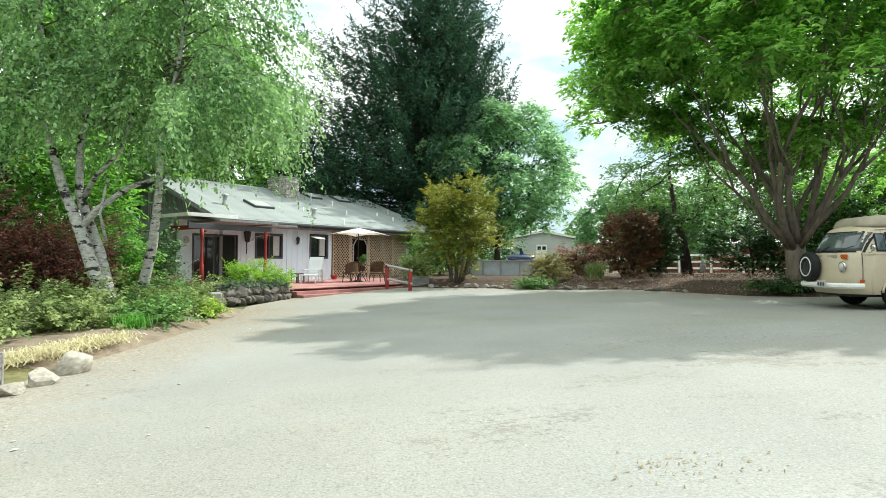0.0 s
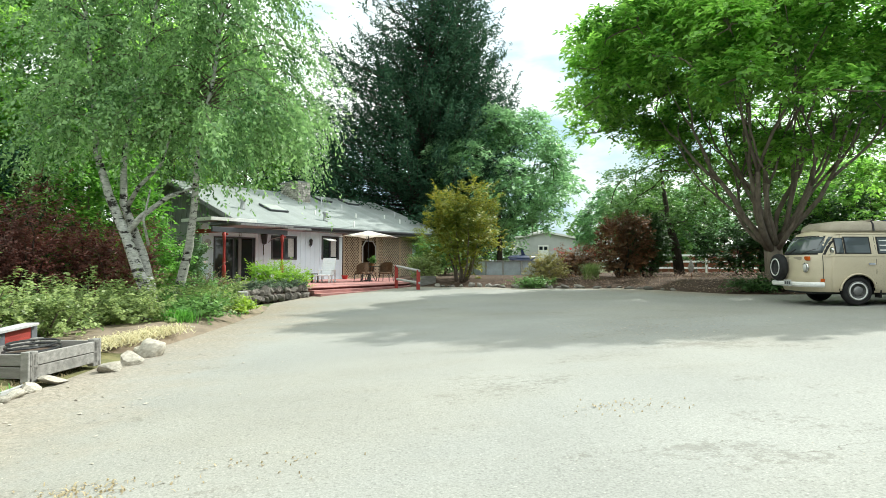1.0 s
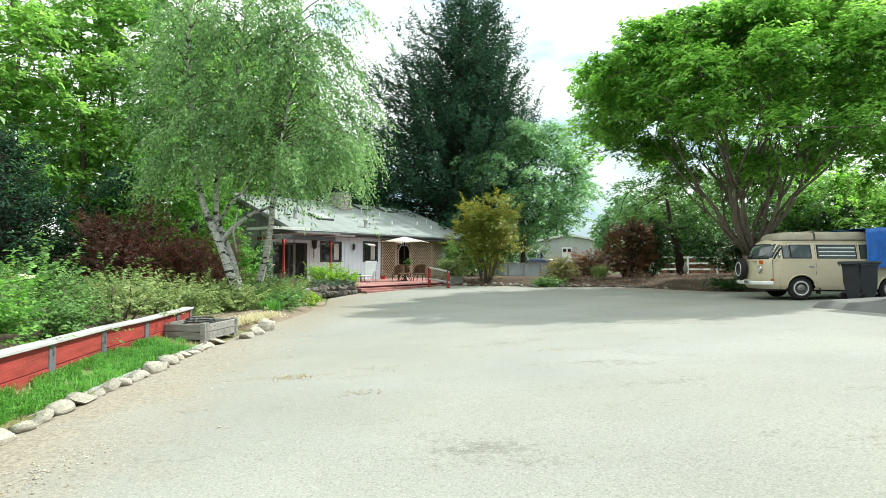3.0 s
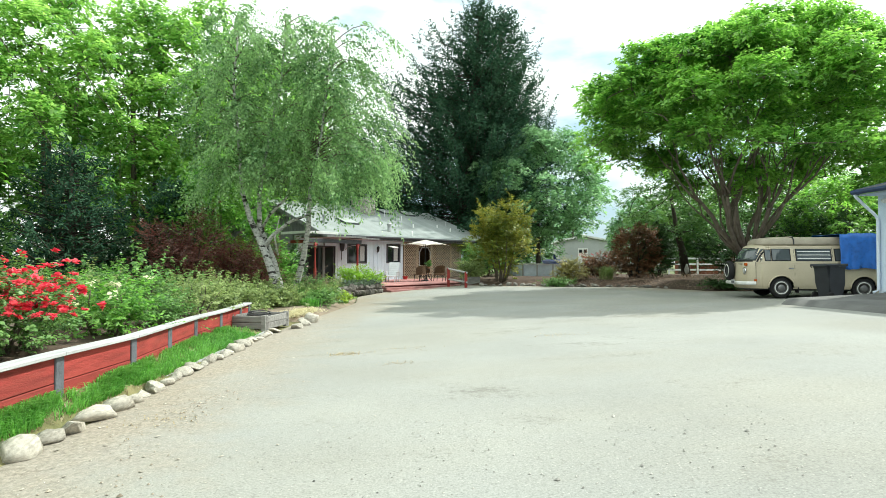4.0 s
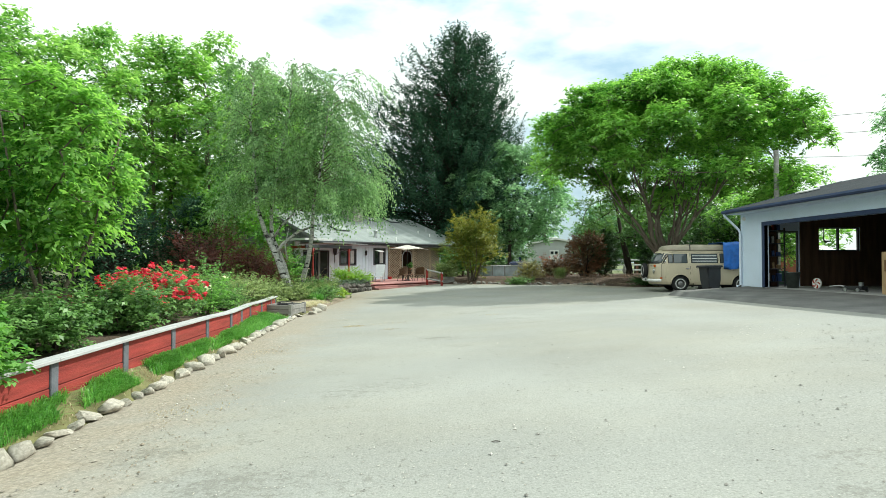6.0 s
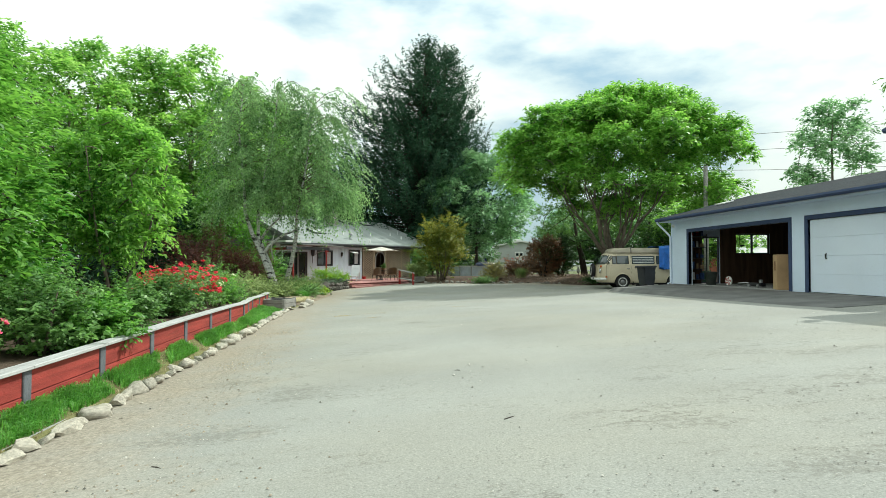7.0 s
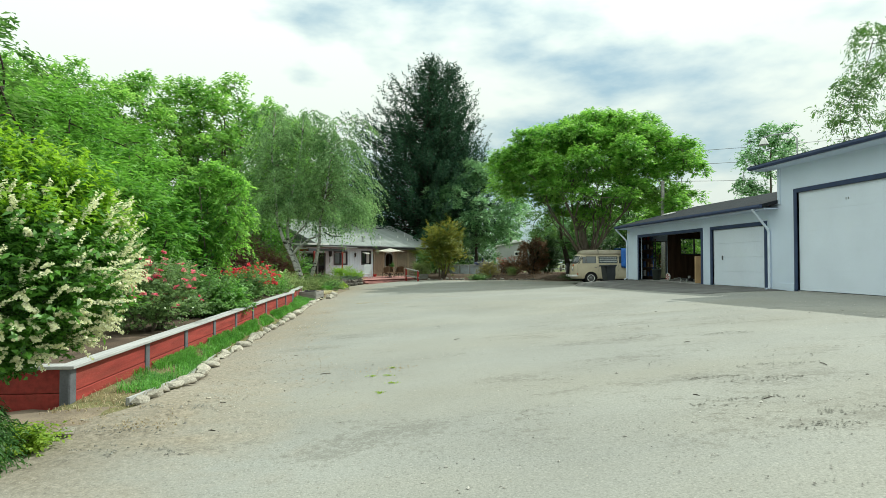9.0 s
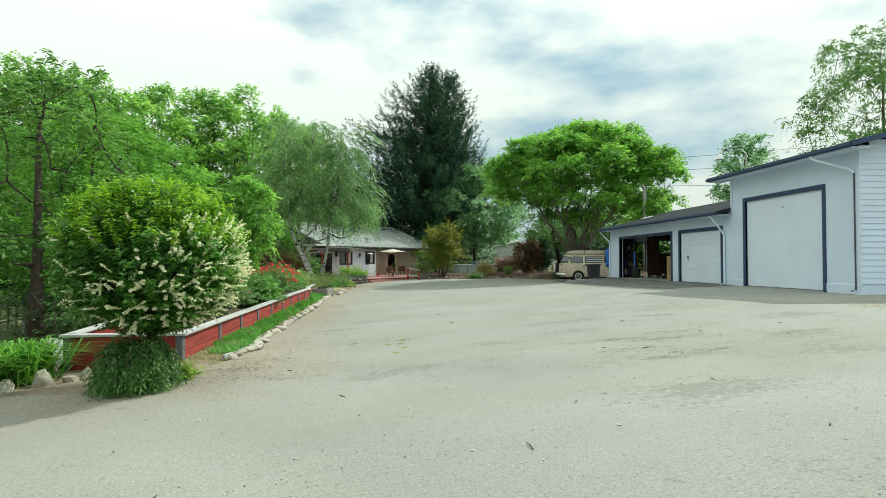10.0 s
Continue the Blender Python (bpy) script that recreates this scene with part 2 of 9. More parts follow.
def tree(name, label, category, base, stems, blobs, bark, leaf, clumps, per, spread, size, seed=1, twigs=40, droop=0.3, up=0.9, group="", aspect=0.5, limb_r=0.06, lumps=0.2, low=-0.5, depth=0.4, rise=0.25, trunk_label=""):
    """stems: polylines (points, first radius, last radius), local to the base; limbs grow from their ends into the blobs, which leafy shoots clothe."""
    top = thing(name, label, category, base, 0, group)
    bm = bmesh.new()
    ends = []
    for pts, r0, r1 in stems:
        n = len(pts)
        tube(bm, pts, [r0 + (r1 - r0) * i / (n - 1) for i in range(n)], 9)
        ends += [(Vector(p), r0 + (r1 - r0) * i / (n - 1)) for i, p in enumerate(pts) if i >= max(1, n // 2)]
    cen, way = shoots_on(blobs, clumps, seed, lumps, low, depth, rise)
    rr = random.Random(seed)
    nodes = list(ends)
    for i, b in enumerate(blobs):
        e = Vector(b[:3])
        p, r = min(nodes, key=lambda q: (q[0] - e).length)
        pts = limb(bm, p, e, min(r * 0.8, limb_r * 1.6), limb_r * 0.4, 0.10, seed * 31 + i, 5, 4)
        nodes += [(q, limb_r * 0.6) for q in pts[2:]]
    for i in range(min(twigs, clumps)):
        e = Vector(cen[rr.randrange(clumps)])
        p, r = min(nodes, key=lambda q: (q[0] - e).length)
        if (e - p).length > 0.15:
            limb(bm, p, e, min(r, limb_r * 0.45), limb_r * 0.10, 0.08, seed * 57 + i, 5, 3)
    part("trunk", bm, bark, top, trunk_label, True)
    part("crown", spray_mesh("crown", cen, way, spread, per, size, droop, seed + 3, aspect, up), leaf, top)
    return top


def shrub(name, label, category, base, radii, leaf, bark, clumps, per, size, seed=1, group="", flowers=None, low=0.15, spread=0.0, flat=0.2, aspect=0.55, shell=0.45, lumps=0.34, droop=0.1):
    """A bush from the ground: several stems, leaves to the ground, flowers on the outside. flowers: (material, clumps, per, size, spread, label, top)."""
    top = thing(name, label, category, base, 0, group)
    rx, ry, rz = radii
    cz = rz * (0.5 + low)
    blobs = [(0, 0, cz, rx * 0.92, ry * 0.92, rz * 0.5), (rx * 0.3, -ry * 0.25, cz * 1.12, rx * 0.6, ry * 0.6, rz * 0.42), (-rx * 0.35, ry * 0.2, cz * 1.05, rx * 0.55, ry * 0.55, rz * 0.4)]
    bm = bmesh.new()
    rr = random.Random(seed)
    for i in range(7):
        a = i * 0.9 + rr.random()
        limb(bm, (0.12 * rx * math.cos(a), 0.12 * ry * math.sin(a), -0.15), (0.6 * rx * math.cos(a), 0.6 * ry * math.sin(a), rz * rr.uniform(0.5, 0.9)), 0.018 + 0.012 * rz, 0.006, 0.1, seed * 7 + i, 6, 4)
    part("stem", bm, bark, top, "", True)
    cen = in_blobs(blobs, clumps, seed, shell, lumps)
    cen[:, 2] = np.maximum(cen[:, 2], 0.04)
    way = unit_rows((cen - [0, 0, 0.25 * rz]) / [rx, ry, rz]) + [0, 0, 0.45 - 0.8 * droop]
    part("foliage", spray_mesh("foliage", cen - unit_rows(way) * spread * 0.7, way, 1.7 * spread or 0.4 * min(rx, rz), per * 2 // 3, size, 0.15 + 0.5 * droop, seed + 5, aspect, 0.7 + flat), leaf, top)
    if flowers:
        fm, fc, fp, fs, fsp, fl, ft = flowers
        pts = in_blobs(blobs, fc * 6, seed + 9, 0.97, lumps)
        pts = pts[pts[:, 2] > rz * ft][:fc]
        part("blossom", leaf_mesh("blossom", pts * [1.05, 1.05, 1.03], fsp, fp, fs, 0, 0.3, seed + 11, 0.9), fm, top, fl)
    return top


# ---- materials ----
def mat(name, color, rough=0.8, metal=0.0, var=0.12, scale=6.0, bump=0.15, bump_scale=40.0, dark=None, spec=0.3, stain=0.0, stain_color=(0.2, 0.17, 0.12), coords="Object", stretch=(1, 1, 1), per_object=0.0):
    """A procedural surface: base colour varied at two scales, with stains and fine relief."""
    m = bpy.data.materials.new(name)
    m.use_nodes = True
    nt = m.node_tree
    n, l = nt.nodes, nt.links
    b = n["Principled BSDF"]
    co = n.new("ShaderNodeTexCoord")
    mp = n.new("ShaderNodeMapping")
    mp.inputs["Scale"].default_value = stretch
    l.new(co.outputs[coords], mp.inputs[0])
    na, nb = n.new("ShaderNodeTexNoise"), n.new("ShaderNodeTexNoise")
    na.inputs["Scale"].default_value, na.inputs["Detail"].default_value = scale, 6
    nb.inputs["Scale"].default_value, nb.inputs["Detail"].default_value = bump_scale, 4
    l.new(mp.outputs[0], na.inputs["Vector"])
    l.new(mp.outputs[0], nb.inputs["Vector"])
    ramp = n.new("ShaderNodeValToRGB")
    ramp.color_ramp.elements[0].position, ramp.color_ramp.elements[1].position = 0.28, 0.72
    lo = dark or tuple(c * (1 - 2 * var) for c in color)
    hi = tuple(min(1, c * (1 + var)) for c in color)
    ramp.color_ramp.elements[0].color, ramp.color_ramp.elements[1].color = (*lo, 1), (*hi, 1)
    l.new(na.outputs[0], ramp.inputs[0])
    mix = n.new("ShaderNodeMix")
    mix.data_type, mix.blend_type = "RGBA", "MULTIPLY"
    mix.inputs[0].default_value = 0.5
    l.new(ramp.outputs[0], mix.inputs[6])
    r2 = n.new("ShaderNodeValToRGB")
    r2.color_ramp.elements[0].position, r2.color_ramp.elements[1].position = 0.36, 0.47
    r2.color_ramp.elements[0].color = (0.7, 0.7, 0.7, 1)
    l.new(nb.outputs[0], r2.inputs[0])
    l.new(r2.outputs[0], mix.inputs[7])
    col = mix.outputs[2]
    if per_object:
        oi, hs = n.new("ShaderNodeObjectInfo"), n.new("ShaderNodeHueSaturation")
        mr = n.new("ShaderNodeMapRange")
        mr.inputs["To Min"].default_value, mr.inputs["To Max"].default_value = 1 - per_object, 1 + per_object
        l.new(oi.outputs["Random"], mr.inputs["Value"])
        l.new(mr.outputs[0], hs.inputs["Value"])
        l.new(col, hs.inputs["Color"])
        col = hs.outputs[0]
    if stain:
        ns, rs, ms = n.new("ShaderNodeTexNoise"), n.new("ShaderNodeValToRGB"), n.new("ShaderNodeMix")
        ns.inputs["Scale"].default_value, ns.inputs["Detail"].default_value = scale * 0.35, 9
        ns.inputs["Roughness"].default_value = 0.65
        rs.color_ramp.elements[0].position, rs.color_ramp.elements[1].position = 0.5, 0.72
        rs.color_ramp.elements[1].color = (stain, stain, stain, 1)
        ms.data_type = "RGBA"
        ms.inputs[7].default_value = (*stain_color, 1)
        l.new(mp.outputs[0], ns.inputs["Vector"])
        l.new(ns.outputs[0], rs.inputs[0])
        l.new(rs.outputs[0], ms.inputs[0])
        l.new(col, ms.inputs[6])
        col = ms.outputs[2]
    l.new(col, b.inputs["Base Color"])
    b.inputs["Roughness"].default_value, b.inputs["Metallic"].default_value = rough, metal
    b.inputs["Specular IOR Level"].default_value = spec
    if bump:
        bp = n.new("ShaderNodeBump")
        bp.inputs["Strength"].default_value, bp.inputs["Distance"].default_value = bump, 0.02
        l.new(nb.outputs[0], bp.inputs["Height"])
        l.new(bp.outputs[0], b.inputs["Normal"])
    return m


def leaf_mat(name, dark, light, through=0.35, gloss=0.45, scale=0.5):
    """Leaves: each one its own tint, lit through from behind."""
    m = bpy.data.materials.new(name)
    m.use_nodes = True
    n, l = m.node_tree.nodes, m.node_tree.links
    b, out = n["Principled BSDF"], n["Material Output"]
    geo, ramp = n.new("ShaderNodeNewGeometry"), n.new("ShaderNodeValToRGB")
    ramp.color_ramp.elements[0].color, ramp.color_ramp.elements[1].color = (*dark, 1), (*light, 1)
    ramp.color_ramp.elements[0].position, ramp.color_ramp.elements[1].position = 0.05, 0.95
    co, ns = n.new("ShaderNodeTexCoord"), n.new("ShaderNodeTexNoise")
    ns.inputs["Scale"].default_value, ns.inputs["Detail"].default_value = scale, 3
    l.new(co.outputs["Object"], ns.inputs["Vector"])
    mx = n.new("ShaderNodeMath")
    mx.operation = "MULTIPLY_ADD"
    mx.inputs[1].default_value = 0.6
    l.new(geo.outputs["Random Per Island"], mx.inputs[0])
    mr = n.new("ShaderNodeMapRange")
    mr.inputs["From Min"].default_value, mr.inputs["From Max"].default_value = 0.35, 0.65
    mr.inputs["To Max"].default_value = 0.4
    l.new(ns.outputs[0], mr.inputs["Value"])
    l.new(mr.outputs[0], mx.inputs[2])
    l.new(mx.outputs[0], ramp.inputs[0])
    l.new(ramp.outputs[0], b.inputs["Base Color"])
    b.inputs["Roughness"].default_value = gloss
    b.inputs["Specular IOR Level"].default_value = 0.35
    tr, ms, hs = n.new("ShaderNodeBsdfTranslucent"), n.new("ShaderNodeMixShader"), n.new("ShaderNodeHueSaturation")
    hs.inputs["Hue"].default_value, hs.inputs["Saturation"].default_value, hs.inputs["Value"].default_value = 0.495, 1.08, 1.5
    l.new(ramp.outputs[0], hs.inputs["Color"])
    l.new(hs.outputs[0], tr.inputs["Color"])
    ms.inputs[0].default_value = through
    l.new(b.outputs[0], ms.inputs[1])
    l.new(tr.outputs[0], ms.inputs[2])
    l.new(ms.outputs[0], out.inputs["Surface"])
    return m


def glass_mat(name, tint=(0.02, 0.025, 0.03), rough=0.04):
    m = bpy.data.materials.new(name)
    m.use_nodes = True
    b = m.node_tree.nodes["Principled BSDF"]
    b.inputs["Base Color"].default_value = (*tint, 1)
    b.inputs["Roughness"].default_value = rough
    b.inputs["Specular IOR Level"].default_value = 0.8
    return m


PAVE = mat("worn_pale_paving", (0.297, 0.299, 0.274), 0.92, 0, 0.07, 0.45, 0.22, 60, stain=0.35, stain_color=(0.25, 0.245, 0.21))


def add_shoulder(m):
    """Dirt washed over the paving from its soft edge, cracks and dark worn patches."""
    n, l = m.node_tree.nodes, m.node_tree.links
    b = n["Principled BSDF"]
    col = b.inputs["Base Color"].links[0].from_socket
    at = n.new("ShaderNodeAttribute")
    at.attribute_name = "edge"
    co = n.new("ShaderNodeTexCoord")
    ns = n.new("ShaderNodeTexNoise")
    ns.inputs["Scale"].default_value, ns.inputs["Detail"].default_value, ns.inputs["Roughness"].default_value = 1.3, 8, 0.65
    l.new(co.outputs["Object"], ns.inputs["Vector"])
    ad = n.new("ShaderNodeMath")
    ad.operation = "MULTIPLY_ADD"
    ad.inputs[1].default_value = -3.2
    l.new(ns.outputs[0], ad.inputs[0])
    l.new(at.outputs["Fac"], ad.inputs[2])
    mr = n.new("ShaderNodeMapRange")
    mr.inputs["From Min"].default_value, mr.inputs["From Max"].default_value = -1.3, 0.35
    mr.inputs["To Min"].default_value, mr.inputs["To Max"].default_value = 1.0, 0.0
    l.new(ad.outputs[0], mr.inputs["Value"])
    nf = n.new("ShaderNodeTexNoise")
    nf.inputs["Scale"].default_value, nf.inputs["Detail"].default_value = 22, 5
    l.new(co.outputs["Object"], nf.inputs["Vector"])
    rp = n.new("ShaderNodeValToRGB")
    rp.color_ramp.elements[0].position, rp.color_ramp.elements[1].position = 0.35, 0.65
    rp.color_ramp.elements[0].color, rp.color_ramp.elements[1].color = (0.235, 0.208, 0.165, 1), (0.36, 0.322, 0.265, 1)
    l.new(nf.outputs[0], rp.inputs[0])
    mx = n.new("ShaderNodeMix")
    mx.data_type = "RGBA"
    l.new(mr.outputs[0], mx.inputs[0])
    l.new(col, mx.inputs[6])
    l.new(rp.outputs[0], mx.inputs[7])
    # broken worn patches with ragged outlines, thick where the surface has crumbled
    mp = n.new("ShaderNodeMapping")
    mp.inputs["Scale"].default_value = (0.5, 1.1, 1)
    mp.inputs["Rotation"].default_value = (0, 0, 0.5)
    l.new(co.outputs["Object"], mp.inputs[0])
    n2, n4 = n.new("ShaderNodeTexNoise"), n.new("ShaderNodeTexNoise")
    n2.inputs["Scale"].default_value, n2.inputs["Detail"].default_value, n2.inputs["Roughness"].default_value = 1.3, 10, 0.68
    n4.inputs["Scale"].default_value, n4.inputs["Detail"].default_value, n4.inputs["Roughness"].default_value = 13.0, 7, 0.75
    l.new(mp.outputs[0], n2.inputs["Vector"])
    l.new(co.outputs["Object"], n4.inputs["Vector"])
    wa = n.new("ShaderNodeAttribute")
    wa.attribute_name = "wear"
    s1, s2 = n.new("ShaderNodeMath"), n.new("ShaderNodeMath")
    s1.operation = s2.operation = "MULTIPLY_ADD"
    s1.inputs[1].default_value, s2.inputs[1].default_value = 0.95, 0.16
    l.new(n4.outputs[0], s1.inputs[0])
    l.new(n2.outputs[0], s1.inputs[2])
    l.new(wa.outputs["Fac"], s2.inputs[0])
    l.new(s1.outputs[0], s2.inputs[2])
    r2 = n.new("ShaderNodeMapRange")
    r2.inputs["From Min"].default_value, r2.inputs["From Max"].default_value = 1.11, 1.21
    r2.inputs["To Max"].default_value = 0.42
    l.new(s2.outputs[0], r2.inputs["Value"])
    # thin cracks that wander through the worn places
    n5 = n.new("ShaderNodeTexNoise")
    n5.inputs["Scale"].default_value, n5.inputs["Detail"].default_value, n5.inputs["Roughness"].default_value = 1.1, 5, 0.6
    l.new(mp.outputs[0], n5.inputs["Vector"])
    c1, c2, c3, c4 = (n.new("ShaderNodeMath") for _ in range(4))
    c1.operation, c2.operation, c3.operation, c4.operation = "SUBTRACT", "ABSOLUTE", "MULTIPLY", "MAXIMUM"
    c1.inputs[1].default_value = 0.5
    l.new(n5.outputs[0], c1.inputs[0])
    l.new(c1.outputs[0], c2.inputs[0])
    cr_ = n.new("ShaderNodeMapRange")
    cr_.inputs["From Min"].default_value, cr_.inputs["From Max"].default_value = 0.001, 0.008
    cr_.inputs["To Min"].default_value, cr_.inputs["To Max"].default_value = 1.0, 0.0
    l.new(c2.outputs[0], cr_.inputs["Value"])
    wm = n.new("ShaderNodeMapRange")
    wm.inputs["From Min"].default_value, wm.inputs["From Max"].default_value = 0.5, 0.95
    wm.inputs["To Max"].default_value = 0.85
    l.new(wa.outputs["Fac"], wm.inputs["Value"])
    l.new(cr_.outputs[0], c3.inputs[0])
    l.new(wm.outputs[0], c3.inputs[1])
    l.new(r2.outputs[0], c4.inputs[0])
    l.new(c3.outputs[0], c4.inputs[1])
    m2 = n.new("ShaderNodeMix")
    m2.data_type = "RGBA"
    m2.inputs[7].default_value = (0.13, 0.12, 0.10, 1)
    l.new(c4.outputs[0], m2.inputs[0])
    l.new(mx.outputs[2], m2.inputs[6])
    # fine grit
    v = n.new("ShaderNodeTexNoise")
    v.inputs["Scale"].default_value, v.inputs["Detail"].default_value, v.inputs["Roughness"].default_value = 55, 5, 0.85
    l.new(co.outputs["Object"], v.inputs["Vector"])
    r3 = n.new("ShaderNodeMapRange")
    r3.inputs["From Min"].default_value, r3.inputs["From Max"].default_value = 0.3, 0.62
    r3.inputs["To Min"].default_value, r3.inputs["To Max"].default_value = 0.64, 1.08
    l.new(v.outputs[0], r3.inputs["Value"])
    m3 = n.new("ShaderNodeMix")
    m3.data_type, m3.blend_type = "RGBA", "MULTIPLY"
    m3.inputs[0].default_value = 1.0
    l.new(m2.outputs[2], m3.inputs[6])
    l.new(r3.outputs[0], m3.inputs[7])
    # coarser chips, denser where the top has weathered
    vo, n6 = n.new("ShaderNodeTexVoronoi"), n.new("ShaderNodeTexNoise")
    vo.inputs["Scale"].default_value, vo.inputs["Randomness"].default_value = 38, 1.0
    n6.inputs["Scale"].default_value, n6.inputs["Detail"].default_value, n6.inputs["Roughness"].default_value = 0.7, 8, 0.7
    l.new(co.outputs["Object"], vo.inputs["Vector"])
    l.new(mp.outputs[0], n6.inputs["Vector"])
    sp, k1, k2, k3 = n.new("ShaderNodeSeparateColor"), n.new("ShaderNodeMath"), n.new("ShaderNodeMapRange"), n.new("ShaderNodeMath")
    l.new(vo.outputs["Color"], sp.inputs[0])
    k1.operation = "MULTIPLY_ADD"
    k1.inputs[1].default_value = 1.1
    l.new(n6.outputs[0], k1.inputs[0])
    l.new(sp.outputs[0], k1.inputs[2])
    k2.inputs["From Min"].default_value, k2.inputs["From Max"].default_value = 1.30, 1.5
    k2.inputs["To Max"].default_value = 0.42
    l.new(k1.outputs[0], k2.inputs["Value"])
    k4 = n.new("ShaderNodeMapRange")
    k4.inputs["From Min"].default_value, k4.inputs["From Max"].default_value = 0.30, 0.5
    k4.inputs["To Min"].default_value, k4.inputs["To Max"].default_value = 1.0, 0.0
    l.new(vo.outputs["Distance"], k4.inputs["Value"])
    k3.operation = "MULTIPLY"
    l.new(k2.outputs[0], k3.inputs[0])
    l.new(k4.outputs[0], k3.inputs[1])
    m4 = n.new("ShaderNodeMix")
    m4.data_type = "RGBA"
    m4.inputs[7].default_value = (0.125, 0.122, 0.11, 1)
    l.new(k3.outputs[0], m4.inputs[0])
    l.new(m3.outputs[2], m4.inputs[6])
    # pale specks of gravel, and a warm cast in broad drifts
    v2, sp2, sq, dq, mq = n.new("ShaderNodeTexVoronoi"), n.new("ShaderNodeSeparateColor"), n.new("ShaderNodeMapRange"), n.new("ShaderNodeMapRange"), n.new("ShaderNodeMath")
    v2.inputs["Scale"].default_value = 52
    l.new(co.outputs["Object"], v2.inputs["Vector"])
    l.new(v2.outputs["Color"], sp2.inputs[0])
    sq.inputs["From Min"].default_value, sq.inputs["From Max"].default_value = 0.87, 0.91
    sq.inputs["To Max"].default_value = 0.35
    l.new(sp2.outputs[1], sq.inputs["Value"])
    dq.inputs["From Min"].default_value, dq.inputs["From Max"].default_value = 0.22, 0.42
    dq.inputs["To Min"].default_value, dq.inputs["To Max"].default_value = 1.0, 0.0
    l.new(v2.outputs["Distance"], dq.inputs["Value"])
    mq.operation = "MULTIPLY"
    l.new(sq.outputs[0], mq.inputs[0])
    l.new(dq.outputs[0], mq.inputs[1])
    m5, m6, n7, r7 = n.new("ShaderNodeMix"), n.new("ShaderNodeMix"), n.new("ShaderNodeTexNoise"), n.new("ShaderNodeMapRange")
    m5.data_type = m6.data_type = "RGBA"
    m5.inputs[7].default_value = (0.50, 0.48, 0.43, 1)
    l.new(mq.outputs[0], m5.inputs[0])
    l.new(m4.outputs[2], m5.inputs[6])
    n7.inputs["Scale"].default_value, n7.inputs["Detail"].default_value, n7.inputs["Roughness"].default_value = 0.33, 6, 0.6
    l.new(mp.outputs[0], n7.inputs["Vector"])
    r7.inputs["From Min"].default_value, r7.inputs["From Max"].default_value = 0.42, 0.66
    r7.inputs["To Max"].default_value = 0.5
    l.new(n7.outputs[0], r7.inputs["Value"])
    m6.blend_type = "MULTIPLY"
    m6.inputs[7].default_value = (1.0, 0.94, 0.84, 1)
    l.new(r7.outputs[0], m6.inputs[0])
    l.new(m5.outputs[2], m6.inputs[6])
    l.new(m6.outputs[2], b.inputs["Base Color"])


add_shoulder(PAVE)
CONCRETE = mat("grey_concrete", (0.36, 0.36, 0.35), 0.85, 0, 0.12, 1.4, 0.3, 40, stain=0.4, stain_color=(0.2, 0.2, 0.19))
DIRT = mat("dry_dirt", (0.24, 0.19, 0.14), 0.95, 0, 0.2, 2.0, 0.8, 30, stain=0.6, stain_color=(0.36, 0.3, 0.2))
SOIL = mat("garden_soil", (0.10, 0.07, 0.05), 0.95, 0, 0.25, 3.0, 1.0, 30)
BARKMULCH = mat("bark_mulch", (0.085, 0.055, 0.038), 0.95, 0, 0.3, 9.0, 1.0, 45, stain=0.5, stain_color=(0.14, 0.10, 0.068))
MEADOW = mat("rough_meadow", (0.12, 0.15, 0.06), 0.95, 0, 0.25, 0.8, 0.8, 20, stain=0.6, stain_color=(0.28, 0.24, 0.13))
ROCK = mat("pale_field_stone", (0.50, 0.46, 0.385), 0.88, 0, 0.2, 5.0, 0.8, 30, stain=0.45, stain_color=(0.29, 0.26, 0.21), per_object=0.2)
DARKROCK = mat("dark_lava_stone", (0.19, 0.17, 0.15), 0.92, 0, 0.25, 6.0, 1.0, 25, stain=0.4, stain_color=(0.25, 0.23, 0.2), per_object=0.25)
RED_BOARD = mat("red_painted_board", (0.31, 0.044, 0.036), 0.72, 0, 0.18, 2.5, 0.4, 30, stain=0.35, stain_color=(0.23, 0.07, 0.05), stretch=(6, 0.6, 6), per_object=0.1)
GREY_POST = mat("grey_painted_post", (0.125, 0.132, 0.15), 0.75, 0, 0.15, 5, 0.3, 40)
CAP_WOOD = mat("weathered_pale_cap", (0.42, 0.42, 0.415), 0.85, 0, 0.10, 3, 0.3, 40, stain=0.35, stain_color=(0.30, 0.295, 0.29), stretch=(6, 0.7, 3))
GREY_WOOD = mat("weathered_grey_wood", (0.31, 0.30, 0.28), 0.88, 0, 0.2, 3, 0.5, 40, stain=0.4, stain_color=(0.18, 0.16, 0.14), stretch=(1, 6, 6), per_object=0.15)
WHITE_WALL = mat("white_painted_siding", (0.75, 0.87, 0.97), 0.7, 0, 0.04, 1.2, 0.15, 60, stain=0.2, stain_color=(0.6, 0.6, 0.58))
GARAGE_WALL = mat("pale_grey_painted_siding", (0.62, 0.72, 0.86), 0.7, 0, 0.04, 1.0, 0.15, 60, stain=0.22, stain_color=(0.56, 0.57, 0.58))
BLUE_TRIM = mat("slate_blue_trim", (0.04, 0.062, 0.13), 0.6, 0, 0.1, 4, 0.1, 60)
DARK_TRIM = mat("dark_grey_trim", (0.07, 0.075, 0.085), 0.6, 0, 0.1, 4, 0.1, 60)
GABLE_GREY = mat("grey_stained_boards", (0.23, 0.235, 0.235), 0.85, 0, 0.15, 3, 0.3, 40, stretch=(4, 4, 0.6))
